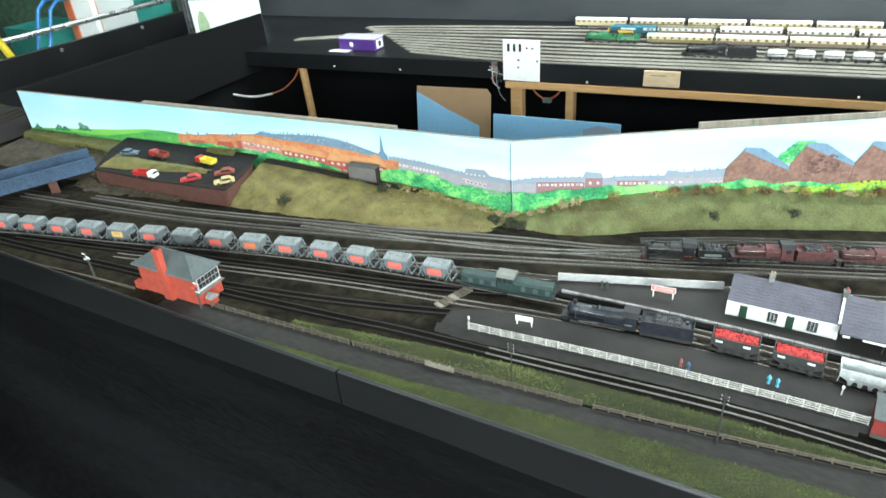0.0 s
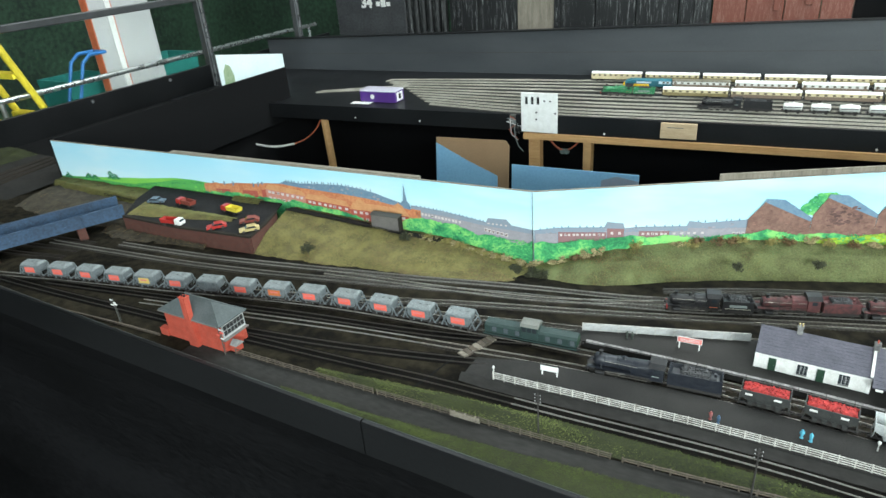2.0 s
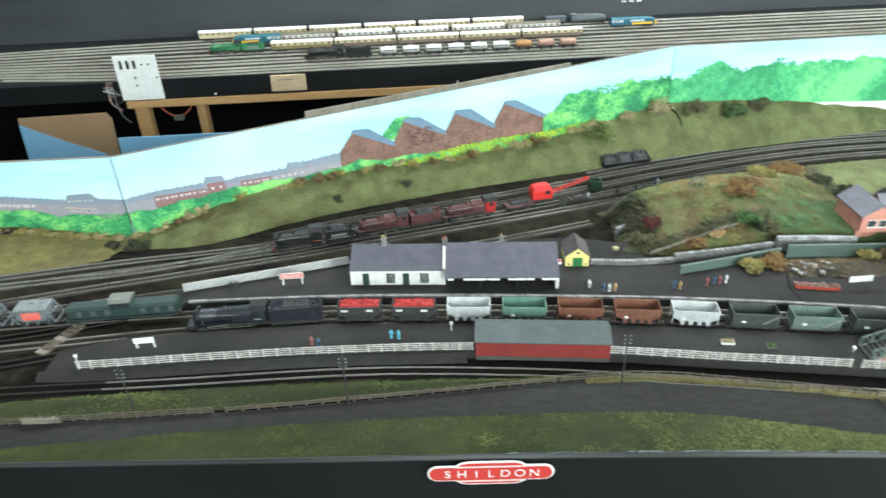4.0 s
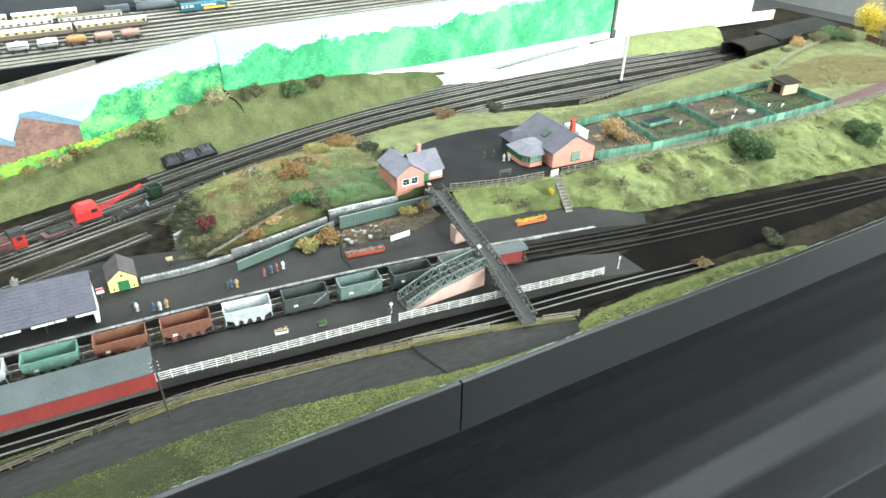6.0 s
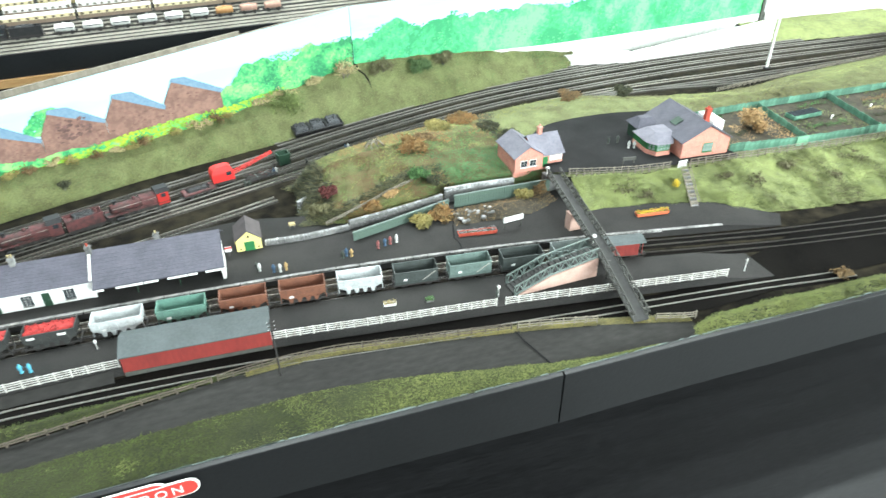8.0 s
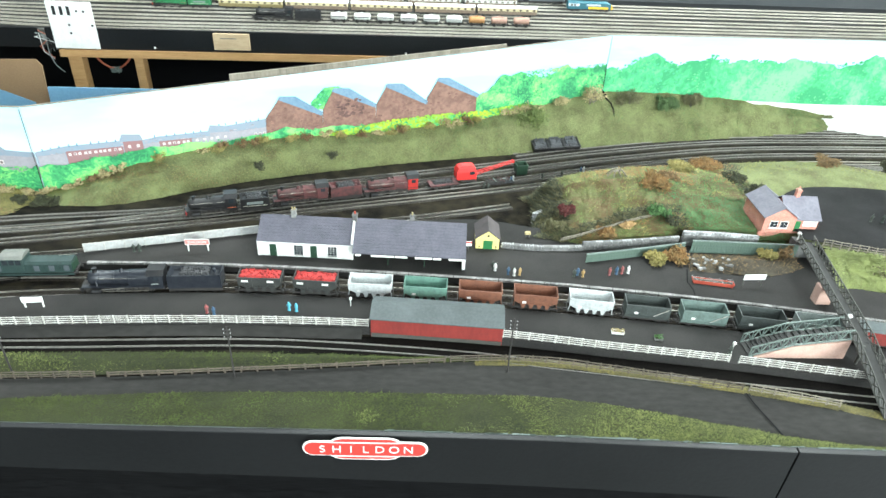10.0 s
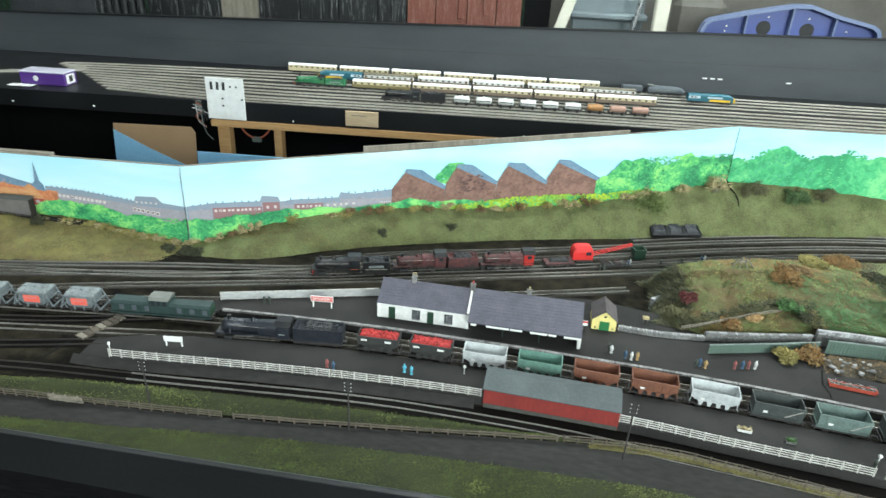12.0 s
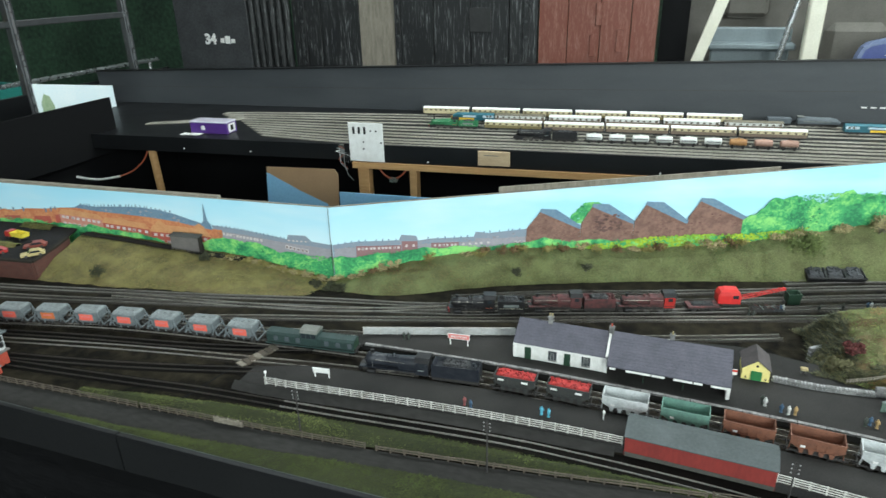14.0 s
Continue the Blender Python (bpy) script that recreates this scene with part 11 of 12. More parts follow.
for i, y0 in enumerate(YARD_ROWS):
    k = i / (len(YARD_ROWS) - 1)
    far = [(-1.98 + 0.05 * k, 2.70 + 0.17 * k), (-1.5, 2.80 + 0.30 * k)] if i >= 8 else []
    ln = Line(far + [(-1.16 - 0.05 * i, 2.755 + 0.445 * k), (-0.55, fy(-0.55, y0 - 0.008 * (1 - k))), (0.2, fy(0.2, y0)), (1.2, fy(1.2, y0)), (2.4, fy(2.4, y0)), (4.6, fy(4.6, y0))])
    th = thing("track", pose(0, 0, 0), "storage yard track on the black board", "railway track", kind="structure")
    n = int(ln.len / 0.05)
    for o_ in (-0.00825, 0.00825):
        rr = []
        for j in range(n + 1):
            p, a_ = ln.at(ln.len * j / n), ln.way(ln.len * j / n)
            rr.append([(p.x - math.sin(a_) * (o_ + u), p.y + math.cos(a_) * (o_ + u), FT + 0.0018 + v) for u, v in ((-0.0020, 0), (0.0020, 0), (0.0018, 0.0034), (-0.0018, 0.0034))])
        part("rail", Shape().loft(rr), "rail_dusty", th)
    rr = []
    for j in range(n + 1):
        p, a_ = ln.at(ln.len * j / n), ln.way(ln.len * j / n)
        rr.append([(p.x - math.sin(a_) * u, p.y + math.cos(a_) * u, FT + v) for u, v in ((-0.014, 0.0003), (0.014, 0.0003), (0.013, 0.002), (-0.013, 0.002))])
    tagged(part("cork_bed", Shape().loft(rr), "cork", th), "dark dusty track bed")


def on_row(y0, x):
    return pose(x, fy(x, y0), FT + 0.0052, 0, 0, 4.0)


PANE = Shape().box(-0.0056, 0.0056, -0.0004, 0.0004, 0, 0.0075).mesh("pane")


def coach(m, lower, upper, roof, label, L=0.252, windows=9, pane="coach_pane"):
    th = thing("coach", m, label, "coach", "storage yard coaches")
    W = 0.035
    part("lower_body", Shape().box(-L / 2, L / 2, -W / 2, W / 2, 0.0125, 0.0265), lower, th)
    part("upper_body", Shape().box(-L / 2, L / 2, -W / 2 + 0.0002, W / 2 - 0.0002, 0.0267, 0.0395), upper, th)
    prof = [(W / 2 * math.cos(a) * 1.02, 0.0396 + 0.0088 * math.sin(a)) for a in np.linspace(0, math.pi, 9)]
    part("roof", Shape().prism(prof, -L / 2 - 0.0005, L / 2 + 0.0005, "x"), roof, th)
    for i in range(windows):
        x = -L / 2 + L * (i + 0.5) / windows
        part("window_pane", PANE, pane, th, m=pose(x, -W / 2 - 0.0002, 0.0285))
    for x in (-L * 0.46, L * 0.46):
        part("door", Shape().box(x - 0.004, x + 0.004, -W / 2 - 0.0005, -W / 2 + 0.0003, 0.0135, 0.0385), lower, th)
    for i in range(5):
        part("roof_vent", Shape().tube((-L * 0.4 + L * 0.2 * i, 0, 0.0475), (-L * 0.4 + L * 0.2 * i, 0, 0.0502), 0.0022, n=8), roof, th)
    for s in (-1, 1):
        part("bogie", Shape().box(s * L * 0.34 - 0.021, s * L * 0.34 + 0.021, -0.0125, 0.0125, 0.0035, 0.0105), "frame_black", th)
        part("gangway", Shape().box(s * (L / 2 + 0.002) - 0.002, s * (L / 2 + 0.002) + 0.002, -0.009, 0.009, 0.013, 0.040), "frame_black", th)
    part("underframe", Shape().box(-L / 2 + 0.01, L / 2 - 0.01, -0.012, 0.012, 0.0085, 0.0124), "frame_black", th)
    wheels(th, (-L * 0.34 - 0.015, -L * 0.34 + 0.015, L * 0.34 - 0.015, L * 0.34 + 0.015), 0.0065)
    return th


R1Y, HSTY, R3Y, R4Y = 3.42, 3.28, 3.12, 2.93
for i in range(6):
    coach(on_row(R1Y, -0.41 + i * 0.2705), "coach_cream" if i in (0, 5) else "coach_olive", "coach_cream", "coach_roof", "cream and olive coach with a white roof in the storage yard")
th = thing("tender_wagon", on_row(R1Y, 1.235), "plain blue-grey engine tender in the storage yard", "tender")
part("tank", Shape().box(-0.052, 0.052, -0.017, 0.017, 0.0125, 0.040, 0.003), "loco_grey", th)
part("frame", Shape().box(-0.05, 0.05, -0.0125, 0.0125, 0.004, 0.0123), "frame_black", th)
wheels(th, (-0.036, -0.012, 0.012, 0.036), 0.0065)
th = thing("streamlined_engine", on_row(R1Y, 1.40), "blue-grey streamlined steam engine in the storage yard", "locomotive")
prof = lambda k: [(-0.0165 * k, 0.0145), (0.0165 * k, 0.0145), (0.0165 * k, 0.030), (0.012 * k, 0.041), (0.005 * k, 0.0455), (-0.005 * k, 0.0455), (-0.012 * k, 0.041), (-0.0165 * k, 0.030)]
part("casing", Shape().loft([[(x, y, 0.0145 + (z - 0.0145) * h) for y, z in prof(k)] for x, k, h in ((-0.085, 1, 1), (0.055, 1, 0.94), (0.085, 0.9, 0.75), (0.10, 0.7, 0.3))]), "loco_grey", th)
part("cab_roof", Shape().box(-0.088, -0.058, -0.015, 0.015, 0.0456, 0.048, 0.001), "diesel_roof", th)
part("stripe", Shape().box(-0.06, 0.055, -0.0172, -0.0167, 0.024, 0.027), "diesel_roof", th)
part("frame", Shape().box(-0.085, 0.09, -0.0125, 0.0125, 0.004, 0.0143), "frame_black", th)
wheels(th, (-0.05, -0.015, 0.02), 0.0115)


def power_car(m, flip, label):
    th = thing("power_car", m @ pose(0, 0, 0, 0, 0, 180 if flip else 0), label, "locomotive")
    L, W = 0.225, 0.035

    def sec(x, k, h):
        return [(x, y, z) for y, z in ((-W / 2 * k, 0.0125), (W / 2 * k, 0.0125), (W / 2 * k, 0.0125 + 0.028 * h), (W / 2 * k - 0.008, 0.0125 + 0.0345 * h), (-W / 2 * k + 0.008, 0.0125 + 0.0345 * h), (-W / 2 * k, 0.0125 + 0.028 * h))]
    part("body", Shape().loft([sec(-L / 2, 1, 1), sec(L * 0.36, 1, 1), sec(L * 0.46, 0.97, 0.75), sec(L / 2, 0.9, 0.4)]), "train_blue", th)
    for s in (-1, 1):
        part("yellow_flash", Shape().box(-0.01, L * 0.40, s * W / 2 - 0.0006, s * W / 2 + 0.0006, 0.0135, 0.024), "yellow", th)
        part("pale_panel", Shape().box(-L / 2 + 0.002, -0.055, s * W / 2 - 0.0007, s * W / 2 + 0.0007, 0.026, 0.038), "pale_blue", th)
        for x in (-0.095, -0.078):
            part("window_pane", PANE, "glass_dark", th, m=pose(x, s * (W / 2 + 0.0009), 0.0285))
        part("side_louvre", Shape().box(-0.02, 0.05, s * W / 2 - 0.0006, s * W / 2 + 0.0006, 0.028, 0.036), "pale_blue", th)
    part("nose", Shape().loft([sec(L * 0.462, 0.985, 0.74), sec(L * 0.505, 0.92, 0.40)]), "yellow", th, "yellow nose")
    for s in (-1, 1):
        part("bogie", Shape().box(s * L * 0.32 - 0.024, s * L * 0.32 + 0.024, -0.0125, 0.0125, 0.0035, 0.012), "frame_black", th)
    wheels(th, (-L * 0.32 - 0.015, -L * 0.32 + 0.015, L * 0.32 - 0.015, L * 0.32 + 0.015), 0.0065)


power_car(on_row(HSTY, -0.225), True, "blue and yellow express power car in the storage yard")
for i in range(5):
    coach(on_row(HSTY, 0.02 + i * 0.272), "coach_brown", "coach_roof", "coach_olive_roof" if i in (0, 4) else "coach_roof", "express coach with white window band and dull olive roof" if i in (0, 4) else "express coach with white window band and white roof")
power_car(on_row(HSTY, 1.60), False, "blue and yellow express power car in the storage yard")
steam_engine(on_row(R3Y, -0.405) @ Matrix.Diagonal((1.15, 1.05, 1.12, 1)), "loco_green", "apple green express steam engine with tender", 3, True, lined=True, k=1.05, tender_mat="loco_green")
for i in range(5):
    coach(on_row(R3Y, 0.02 + i * 0.288), "coach_brown" if i else "coach_olive", "coach_cream", "coach_roof", "brown and cream coach with a white roof in the storage yard", 0.276)
steam_engine(on_row(R4Y, 0.065) @ Matrix.Diagonal((1.24, 1.08, 1.16, 1)), "loco_black", "black goods steam engine with tender in the storage yard", 4, True, k=1.12, rb=1.15)


def tank_wagon(m, tank, label, band=True):
    th = thing("tank_wagon", m, label, "wagon", "storage yard tank wagons")
    part("tank", Shape().lathe([(0.004, -0.035), (0.0125, -0.0335), (0.0142, -0.031), (0.0142, 0.031), (0.0125, 0.0335), (0.004, 0.035)], 16, "x"), tank, th, m=pose(0, 0, 0.0265))
    if band:
        for s in (-1, 1):
            part("stripe", Shape().box(-0.030, 0.030, s * 0.0143 - 0.0004, s * 0.0143 + 0.0004, 0.0248, 0.0280), "ink", th)
    part("filler_dome", Shape().lathe([(0.0045, 0.0395), (0.0045, 0.0445), (0.002, 0.0458)], 10), tank, th)
    part("walkway", Shape().box(-0.016, 0.016, -0.005, 0.005, 0.0405, 0.0412), tank, th)
    for x in (-0.024, 0.024):
        part("saddle", Shape().box(x - 0.003, x + 0.003, -0.011, 0.011, 0.0123, 0.0165), "frame_black", th)
    underframe(th, 0.076)


for i in range(9):
    c = "coach_roof" if i < 6 else ("orange_tank" if i == 6 else "pink_tank")
    tank_wagon(on_row(R4Y, 0.425 + i * 0.099), c, "white tank wagon with a black stripe" if i < 6 else "dusty orange-brown tank wagon", i < 6)

# white switch panel, wiring, boxed engine
pn = thing("switch_panel", pose(-0.530, 2.614, 0.0, 0, 0, 2), "white switch panel with black slots at the yard edge", "switch panel")
part("plate", Shape().box(-0.082, 0.082, 0, 0.004, 0.897, 1.070, 0.001), "white", pn)
part("faint_lettering", Shape().box(0.0, 0.062, -0.0098, -0.0091, 0.947, 0.951), "bare_wood", fb, m=pose(0, fy(0, 2.660) - 0.001, 0, 0, 0, 4))
for i in range(4):
    part("slot", Shape().box(-0.062 + i * 0.026, -0.051 + i * 0.026, -0.001, 0.0002, 1.020, 1.052), "ink", pn) if i < 3 else None
for x, z in ((0.025, 1.036), (0.05, 1.036), (-0.012, 0.985), (-0.012, 0.955), (0.072, 0.985)):
    part("button", Shape().tube((x, 0.0, z), (x, -0.003, z), 0.004, n=10), "ink", pn)
cb = thing("connector_block", pose(-0.655, 2.645, 0.92), "small wired connector block beside the switch panel", "connector")
part("block", Shape().box(-0.025, 0.02, -0.01, 0.012, -0.02, 0.04, 0.002), "iron_dark", cb)
part("terminal", Shape().box(-0.012, 0.012, -0.014, -0.0102, 0.0, 0.022, 0.001), "w_mid", cb)
part("wire", Shape().wire([(0, -0.012, 0.0), (0.01, -0.03, -0.05), (0.03, -0.04, -0.09), (0.045, -0.02, -0.12)], 0.0018), "w_mid", cb)
for k_, c_ in enumerate(("wire_red", "w_mid", "wire_white", "iron_dark", "wire_white", "w_mid")):
    part("wire", Shape().wire([(R.uniform(-0.03, 0.02), -0.012, R.uniform(0.0, 0.04)), (R.uniform(-0.05, 0.03), -0.026, R.uniform(-0.01, 0.05)), (R.uniform(-0.02, 0.05), -0.030, R.uniform(-0.04, 0.02)), (R.uniform(0.0, 0.05), -0.018, R.uniform(-0.07, -0.03))], 0.0013, 5), c_, cb)
for pts, c, lab in (([(-0.53, 2.70, 0.885), (-0.49, 2.68, 0.83), (-0.44, 2.69, 0.80), (-0.39, 2.70, 0.83), (-0.37, 2.72, 0.885)], "wire_red", "loop of dull red wire hanging under the board"),
                    ([(-1.74, 2.60, 0.872), (-1.78, 2.60, 0.82), (-1.84, 2.58, 0.77), (-1.90, 2.55, 0.745)], "wire_red", "twisted orange-red wires under the board"),
                    ([(-1.90, 2.55, 0.745), (-2.0, 2.5, 0.735), (-2.1, 2.45, 0.76), (-2.18, 2.42, 0.80)], "wire_white", "slack white cable under the board")):
    w = Shape().wire([tuple(Line(pts, 6).at(Line(pts, 6).len * i / 24)) for i in range(25)], 0.006 if c == "wire_white" else 0.004)
    solo("cable", w, c, lab, "cable")
pb = thing("wire_knot", pose(-0.44, 2.69, 0.80), "grey tangle of knotted wire hanging under the board", "wire")
knot = Shape()
for i in range(46):
    q = [Vector((R.gauss(0, 1), R.gauss(0, 1), R.gauss(0, 1))).normalized() * R.uniform(0.010, 0.021) for _ in range(4)]
    knot.wire([(v.x * 1.25, v.y * 0.7, v.z * 0.8 - 0.004) for v in q], 0.0015, 5)
part("knot", knot, "iron", pb)
bxl = thing("boxed_engine", pose(-1.455, 2.775, FT, 0, 0, 3), "purple card model box with clear lid", "box")
part("tray", Shape().box(-0.105, 0.105, -0.045, 0.045, 0, 0.052, 0.002), "purple", bxl)
part("lid", Shape().box(-0.108, 0.108, -0.047, 0.047, 0.0522, 0.060, 0.003), "clear_lid", bxl, "cloudy clear plastic lid")
part("emblem", Shape().tube((-0.03, -0.0452, 0.028), (-0.03, -0.0464, 0.028), 0.012, n=16), "white", bxl)
part("end_label", Shape().box(0.1052, 0.1062, -0.030, 0.030, 0.006, 0.048), "white", bxl)
part("end_print", Shape().box(0.1064, 0.107, -0.012, 0.012, 0.014, 0.040), "ink", bxl)
solo("paper_slip", Shape().box(-0.06, 0.05, -0.022, 0.022, 0, 0.0015), "white", "white paper slip lying before the purple box", "paper", m=pose(-1.53, 2.70, FT + 0.0005, 0, 0, 4))

# ---- operating well and its boards ----
# Black sheets added to give the shade below and between the boards.
solo("well_floor", Shape().box(-2.1, 4.6, 1.2, 4.2, 0.001, 0.006), "black_deep", "black sheet over the well's floor, added for its shade", "floor", kind="structure")
solo("drape_back", Shape().box(-2.75, 5.0, 3.2, 3.22, 0, 0.928), "black_deep", "black sheet added for the shade under the storage yard", "curtain", kind="structure")
solo("drape_left", Shape().box(-2.10, -2.085, 1.36, 3.2, 0, 0.84), "black_deep", "black sheet added for the shade under the left-hand board", "curtain", kind="structure")
lbw = thing("end_backboard", pose(0, 0, 0), "matt black inner board of the end loop", "board", kind="structure")
part("board", Shape().box(-2.040, -2.028, 1.374, 2.72, 0.835, 1.112, 0.001), "black_deep", lbw)
hb = thing("leaning_hardboard", pose(-0.815, 2.46, 0.30, -6, 0, 0), "brown hardboard sheet partly painted pale blue", "hardboard")
part("sheet", Shape().prism([(-0.185, 0), (0.180, 0), (0.183, 0.56), (0.165, 0.582), (-0.182, 0.570)], 0, 0.004), "card", hb)
part("painted_patch", Shape().prism([(-0.184, 0), (0.130, 0), (0.130, 0.42), (-0.02, 0.475), (-0.183, 0.545)], -0.0016, -0.0004), "p_blue_sheet", hb, "pale blue painted area")
bp = thing("leaning_sky_board", pose(-0.31, 2.37, 0.30, -5, 0, 0), "spare pale blue backscene board in the well", "backscene")
part("sheet", Shape().prism([(-0.265, 0), (0.265, 0), (0.265, 0.525), (-0.265, 0.515)], 0, 0.005), "p_blue_sheet", bp)
part("painted_hill", Shape().prism([(0.10, 0), (0.265, 0), (0.265, 0.50), (0.18, 0.512), (0.12, 0.490)], -0.0014, -0.0004), "p_mauve", bp)

# ---- glass barrier and hall beyond, on the left ----
XB = -2.78
br = thing("glass_barrier", pose(0, 0, 0), "black barrier with glazed panels and dark steel posts", "barrier", kind="structure")
part("kick_board", Shape().box(XB - 0.01, XB + 0.01, -1.5, 4.05, 0, 1.075, 0.002), "black_board", br)
part("top_bar", Shape().box(XB - 0.02, XB + 0.02, -1.5, 2.86, 1.44, 1.475, 0.004), "dark_steel", br)
part("top_bar", Shape().box(XB - 0.02, XB + 0.02, 2.90, 3.72, 1.44, 1.475, 0.004), "dark_steel", br)
for y in (0.9, 2.88, 3.72):
    part("post", Shape().box(XB - 0.024, XB + 0.024, y - 0.022, y + 0.022, 0.9, 1.95 if y > 2 else 1.475, 0.004), "dark_steel", br)
    part("post_strip", Shape().box(XB + 0.0245, XB + 0.028, y - 0.008, y + 0.004, 0.95, 1.9 if y > 2 else 1.47), "chrome", br)
for y0, y1 in ((-1.4, 0.87), (0.93, 2.85), (2.91, 3.69)):
    pane = part("glass_pane", Shape().box(XB - 0.003, XB + 0.003, y0, y1, 1.078, 1.438), "glass", br)
    pane.visible_shadow = False
for y in (1.05, 1.55, 2.05, 2.55, 3.2):
    part("bolt", Shape().tube((XB + 0.009, y, 1.05), (XB + 0.015, y, 1.05), 0.009, n=8), "chrome", br)
hr = thing("handrail", pose(0, 0, 0), "polished steel tube handrail beyond the barrier", "handrail")
part("tube", Shape().tube((-3.35, -1.5, 1.042), (-3.35, 4.6, 1.056), 0.016, n=12), "chrome", hr)
for y in (0.3, 1.9, 3.4, 4.5):
    part("post", Shape().tube((-3.35, y, 0), (-3.35, y, 1.042), 0.014, n=10), "chrome", hr)
pi = thing("pillar", pose(-3.72, 2.78, 0), "pale grey pillar panel with orange edges", "pillar")
part("panel", Shape().box(-0.04, 0.04, 0, 0.46, 0, 3.6, 0.004), "pillar_grey", pi)
for y in (-0.004, 0.165):
    part("orange_edge", Shape().box(-0.02, 0.044, y - 0.005, y + 0.003, 0, 3.6), "orange", pi)
# Bright light on the pillar, put in as a strip of white paint.
part("white_strip", Shape().box(0.0405, 0.048, 0.120, 0.160, 0, 3.6, 0.002), "white", pi, "white-painted vertical strip for a bright light on the pillar")
ld = thing("step_ladder", pose(-3.5, 1.80, 0), "yellow step ladder standing in the hall", "ladder")
for y0, y1 in ((0.12, 0.65), (0.065, -0.30)):
    for x in (-0.16, 0.16):
        part("stile", Shape().tube((x, y0, 1.5), (x, y1, 0), 0.020, n=6), "ladder_yellow", ld)
for i in range(5):
    part("rung", Shape().box(-0.16, 0.16, 0.20 + i * 0.089, 0.26 + i * 0.089, 1.15 - i * 0.25, 1.18 - i * 0.25), "ladder_yellow", ld)
for y in (2.735, 3.50):
    cr_ = thing("plastic_crate", pose(-3.98, y, 0.0), "teal plastic crate stack beyond the barrier", "crate", "teal crates")
    for k in range(3):
        part("crate", shell([ring(0.30, 0.30, 0.01 + k * 0.335), ring(0.34, 0.34, 0.32 + k * 0.335)], [ring(0.31, 0.31, 0.32 + k * 0.335), ring(0.27, 0.27, 0.03 + k * 0.335)]), "teal_crate", cr_)
tr = thing("sack_trolley", pose(0, 0, 0), "blue tubular trolley standing before the crates", "trolley")
for x in (-3.62, -3.50):
    part("side_tube", Shape().wire([(x, 2.10, 0.02), (x, 2.437, 0.924), (x, 2.52, 1.13), (x, 2.58, 1.172), (x, 2.69, 1.170)], 0.011, 8), "blue_tube", tr)
part("cross_tube", Shape().tube((-3.62, 2.69, 1.170), (-3.50, 2.69, 1.170), 0.011, n=8), "blue_tube", tr)
part("toe_plate", Shape().box(-3.66, -3.46, 1.98, 2.14, 0.001, 0.02, 0.003), "blue_tube", tr)
ss = thing("small_backscene", pose(-2.52, 2.70, 0.94, 0, 0, 90), "white painted card with a small green tree", "backscene")
part("card", Shape().prism([(0, 0), (0.54, 0), (0.54, 0.135), (0.0, 0.228)], 0, 0.006), "white_sky", ss)
part("painted_tree", Shape().prism([(0.02, 0), (0.10, 0), (0.105, 0.09), (0.085, 0.15), (0.055, 0.165), (0.03, 0.13)], -0.0015, -0.0004), "p_tree", ss)

# ---- vehicles behind the layout ----
YV = 4.62
vb = thing("black_van", pose(0, YV, 0), "weathered black wooden railway van with bolted ends", "railway van")
part("end_panel", Shape().box(-3.12, -2.44, 0, 0.04, 0.0, 3.0, 0.004), "van_panel", vb, "flat dark grey end panel")
for i in range(6):
    x = -2.42 + i * 0.062
    part("curtain_fold", Shape().tube((x, 0.03, 0.0), (x + 0.01, 0.03, 3.0), 0.030, n=10), "van_black", vb)
x = -2.04
i = 0
while x < -0.17:
    w = R.uniform(0.20, 0.34)
    pale = -1.37 < x + w / 2 < -1.22
    part("plank", Shape().box(x, min(x + w - 0.006, -0.165), R.uniform(0, 0.006), 0.05, 0.0, 3.0, 0.003), "bare_wood" if pale else "van_black", vb)
    x += w
    i += 1
part("hatch", Shape().box(-0.64, -0.485, -0.012, 0.002, 1.28, 1.44, 0.003), "ink", vb, "square black hatch")
for x in (-1.95, -1.18, -0.24):
    part("strap", Shape().box(x - 0.02, x + 0.02, -0.014, -0.002, 0.0, 3.0, 0.002), "van_black", vb)
    for z in np.linspace(1.05, 1.75, 8):
        part("bolt", Shape().tube((x, -0.014, z), (x, -0.024, z), 0.010, n=8), "van_panel", vb)
part("lettering", text_mesh("34", 0.108, "white", 0.003, 0.004), "white_flat", vb, "white painted number", m=pose(-2.805, -0.004, 1.212, 90))
for x0, x1, z0, z1 in ((-2.712, -2.676, 1.188, 1.222), (-2.668, -2.622, 1.182, 1.240), (-2.614, -2.578, 1.188, 1.218)):
    part("painted_mark", Shape().box(x0, x1, -0.003, -0.001, z0, z1), "white_flat", vb, "worn white painted mark")
vr = thing("red_van", pose(0, YV, 0), "rusty red oxide railway van with flaking planks", "railway van")
x = -0.155
while x < 0.60:
    w = R.uniform(0.16, 0.22)
    part("plank", Shape().box(x, min(x + w - 0.005, 0.62), R.uniform(0, 0.004), 0.05, 0.0, 3.0, 0.003), "van_red", vr)
    x += w
part("handle", Shape().box(0.12, 0.15, -0.03, 0.0, 1.5, 1.62, 0.004), "van_red", vr)
for x, z in ((0.21, 1.13), (0.38, 1.16), (0.24, 1.325)):
    part("hinge", Shape().box(x - 0.02, x + 0.02, -0.014, 0, z, z + 0.14, 0.003), "van_red", vr)
ch = thing("coach_interior", pose(0, YV, 0), "cut-away coach side with cream frames and seats", "coach body")
part("rear_panel", Shape().box(0.62, 3.6, 0.55, 0.60, 0.0, 3.0), "cab_beige", ch)
part("dark_gap", Shape().box(0.62, 0.80, 0.30, 0.34, 0.0, 3.0), "black_deep", ch)
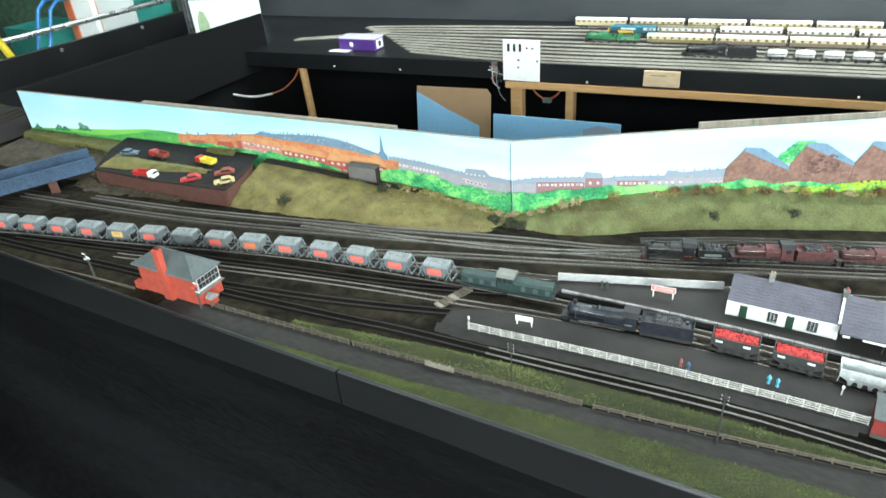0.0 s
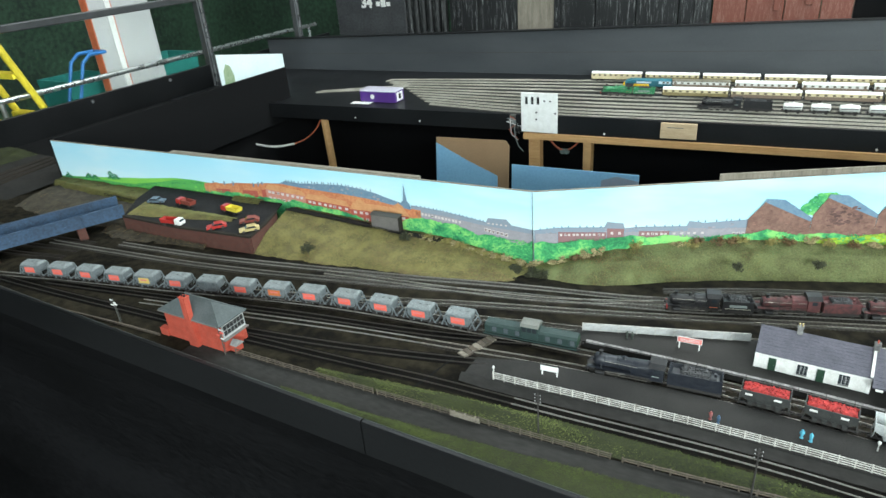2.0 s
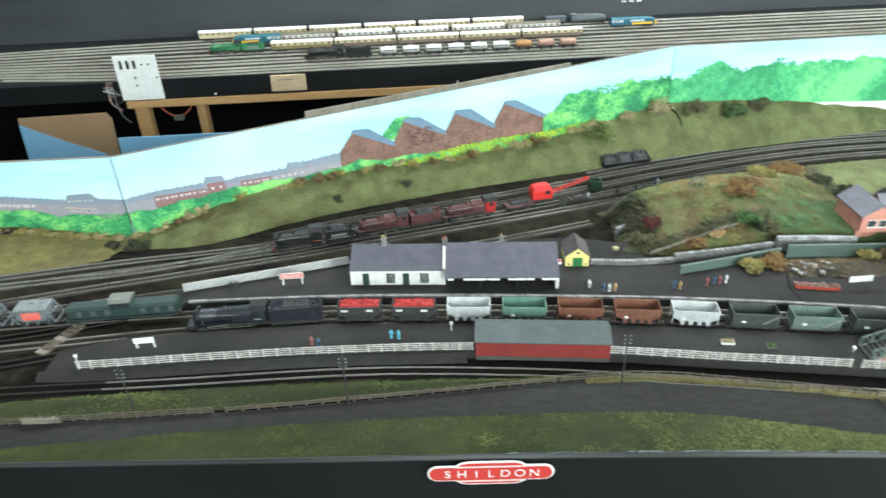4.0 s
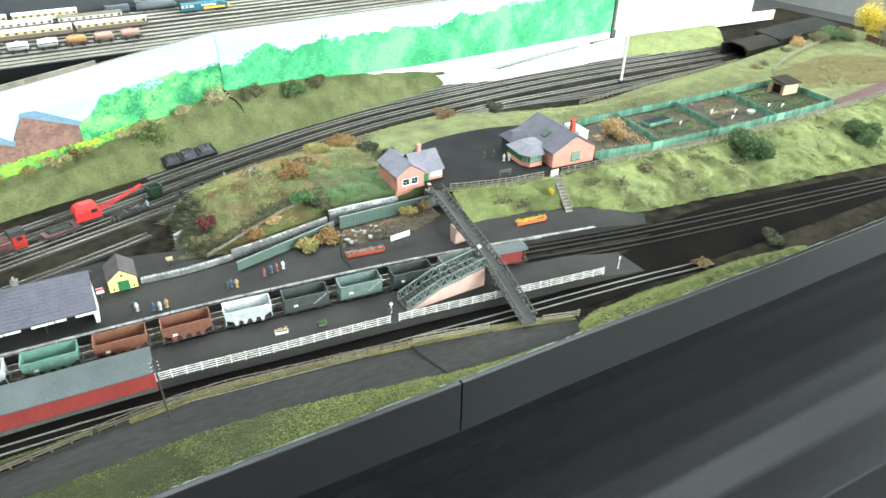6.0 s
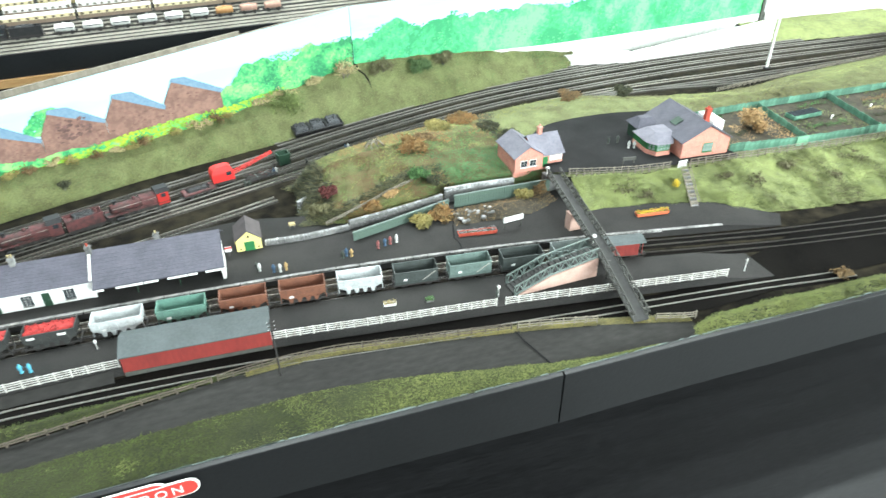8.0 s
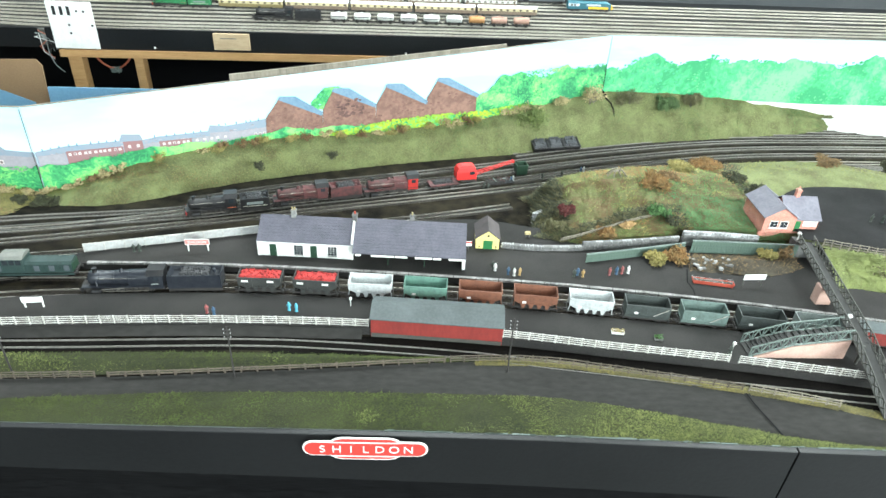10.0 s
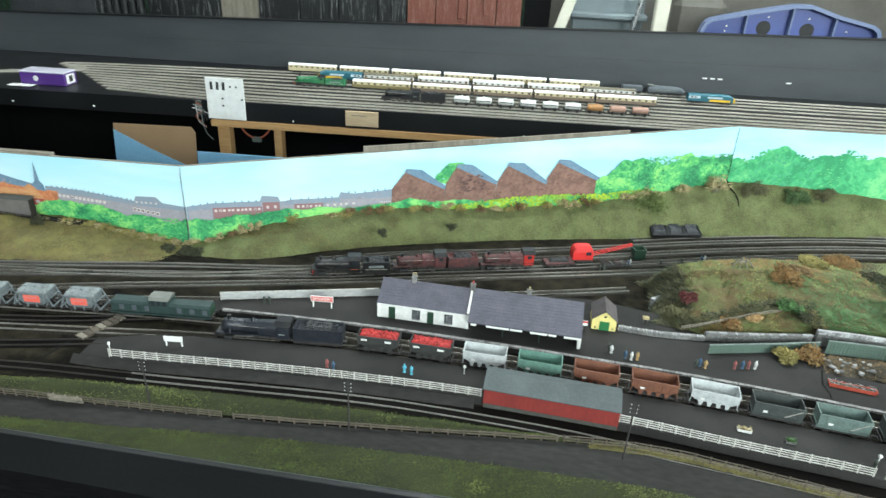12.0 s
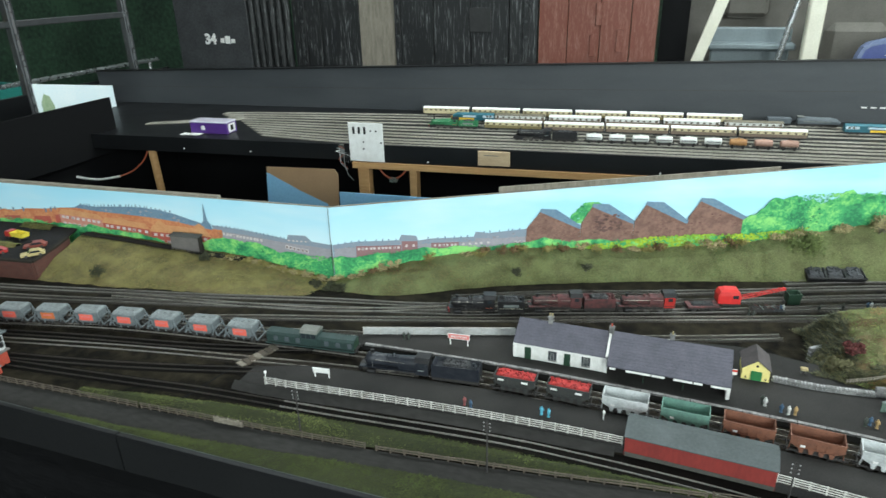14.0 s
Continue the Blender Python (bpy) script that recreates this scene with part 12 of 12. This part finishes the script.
part("sloping_frame", Shape().loft([[(x - 0.035, 0, 0.95), (x + 0.035, 0, 0.95), (x + 0.035, 0.06, 0.95), (x - 0.035, 0.06, 0.95)] if k == 0 else [(x - 0.035 + 0.24, 0, 1.75), (x + 0.035 + 0.24, 0, 1.75), (x + 0.035 + 0.24, 0.06, 1.75), (x - 0.035 + 0.24, 0.06, 1.75)] for k, x in ((0, 0.82), (1, 0.82))]), "cream_trim", ch, "cream sloping door frame")
part("grey_panel", Shape().box(0.95, 1.42, 0.20, 0.24, 0.0, 1.30, 0.01), "cab_grey", ch, "blue-grey panel")
part("grey_ledge", Shape().box(0.93, 1.44, 0.10, 0.26, 1.17, 1.21, 0.01), "cab_grey", ch)
part("window_opening", Shape().box(1.02, 1.30, 0.47, 0.52, 1.34, 1.75, 0.03), "cab_beige", ch, "taupe seat back")
part("steel_pole", Shape().tube((1.30, 0.05, 0.9), (1.46, 0.05, 1.8), 0.016, n=10), "chrome", ch)
part("cream_pillar", Shape().box(1.46, 1.55, 0, 0.08, 0.0, 3.0, 0.01), "cream_trim", ch)
part("cream_pillar", Shape().box(3.0, 3.06, 0, 0.08, 0.0, 3.0, 0.01), "cream_trim", ch)
part("seat_back", Shape().box(1.60, 1.95, 0.16, 0.26, 0.6, 1.33, 0.05), "cab_beige", ch, "taupe padded seat back")
part("red_panel", Shape().box(3.25, 3.6, 0.30, 0.36, 0.0, 3.0, 0.01), "dark_red", ch, "dark red panel")
bp = thing("blue_panel", pose(0, YV - 0.03, 0), "large blue moulded panel with a rolled edge, ribs and round holes", "panel")
TOP = [(1.740, 0.95), (1.750, 1.15), (1.768, 1.205), (1.800, 1.229), (2.007, 1.281), (2.272, 1.335), (2.375, 1.338), (2.53, 1.291), (2.745, 1.246), (2.785, 1.222), (2.806, 1.166), (2.815, 0.95)]
part("plate", Shape().prism(TOP, 0.0, 0.02), "seat_blue", bp)
rim = Shape()
for (xa, za), (xb, zb) in zip(TOP, TOP[1:]):
    k = math.hypot(xb - xa, zb - za)
    nx, nz = -(zb - za) / k * 0.011, (xb - xa) / k * 0.011
    rim.add([(xa - nx, -0.055, za - nz), (xb - nx, -0.055, zb - nz), (xb + nx, -0.055, zb + nz), (xa + nx, -0.055, za + nz), (xa - nx, 0.021, za - nz), (xb - nx, 0.021, zb - nz), (xb + nx, 0.021, zb + nz), (xa + nx, 0.021, za + nz)],
            [(0, 1, 2, 3), (7, 6, 5, 4), (0, 4, 5, 1), (1, 5, 6, 2), (2, 6, 7, 3), (3, 7, 4, 0)])
part("rolled_edge", rim, "seat_rim", bp, "paler blue-grey rolled edge")
for x, z in ((2.010, 1.272), (2.273, 1.325), (2.532, 1.281)):
    part("rib", Shape().box(x - 0.006, x + 0.006, -0.045, -0.0005, 0.95, z, 0.002), "seat_rim", bp)
for x in (2.128, 2.388):
    part("hole", Shape().tube((x, -0.0006, 1.196), (x, -0.0026, 1.196), 0.043, n=24), "ink", bp, "round hole")
for x, z in ((1.90, 1.165), (1.905, 1.195), (2.145, 1.262), (2.385, 1.265), (2.62, 1.205)):
    part("bolt", Shape().tube((x, -0.001, z), (x, -0.007, z), 0.005, n=8), "white", bp)
for x in (1.90, 2.66):
    part("leg", Shape().box(x - 0.04, x + 0.04, 0.002, 0.018, 0.0, 0.9495), "dark_steel", bp)
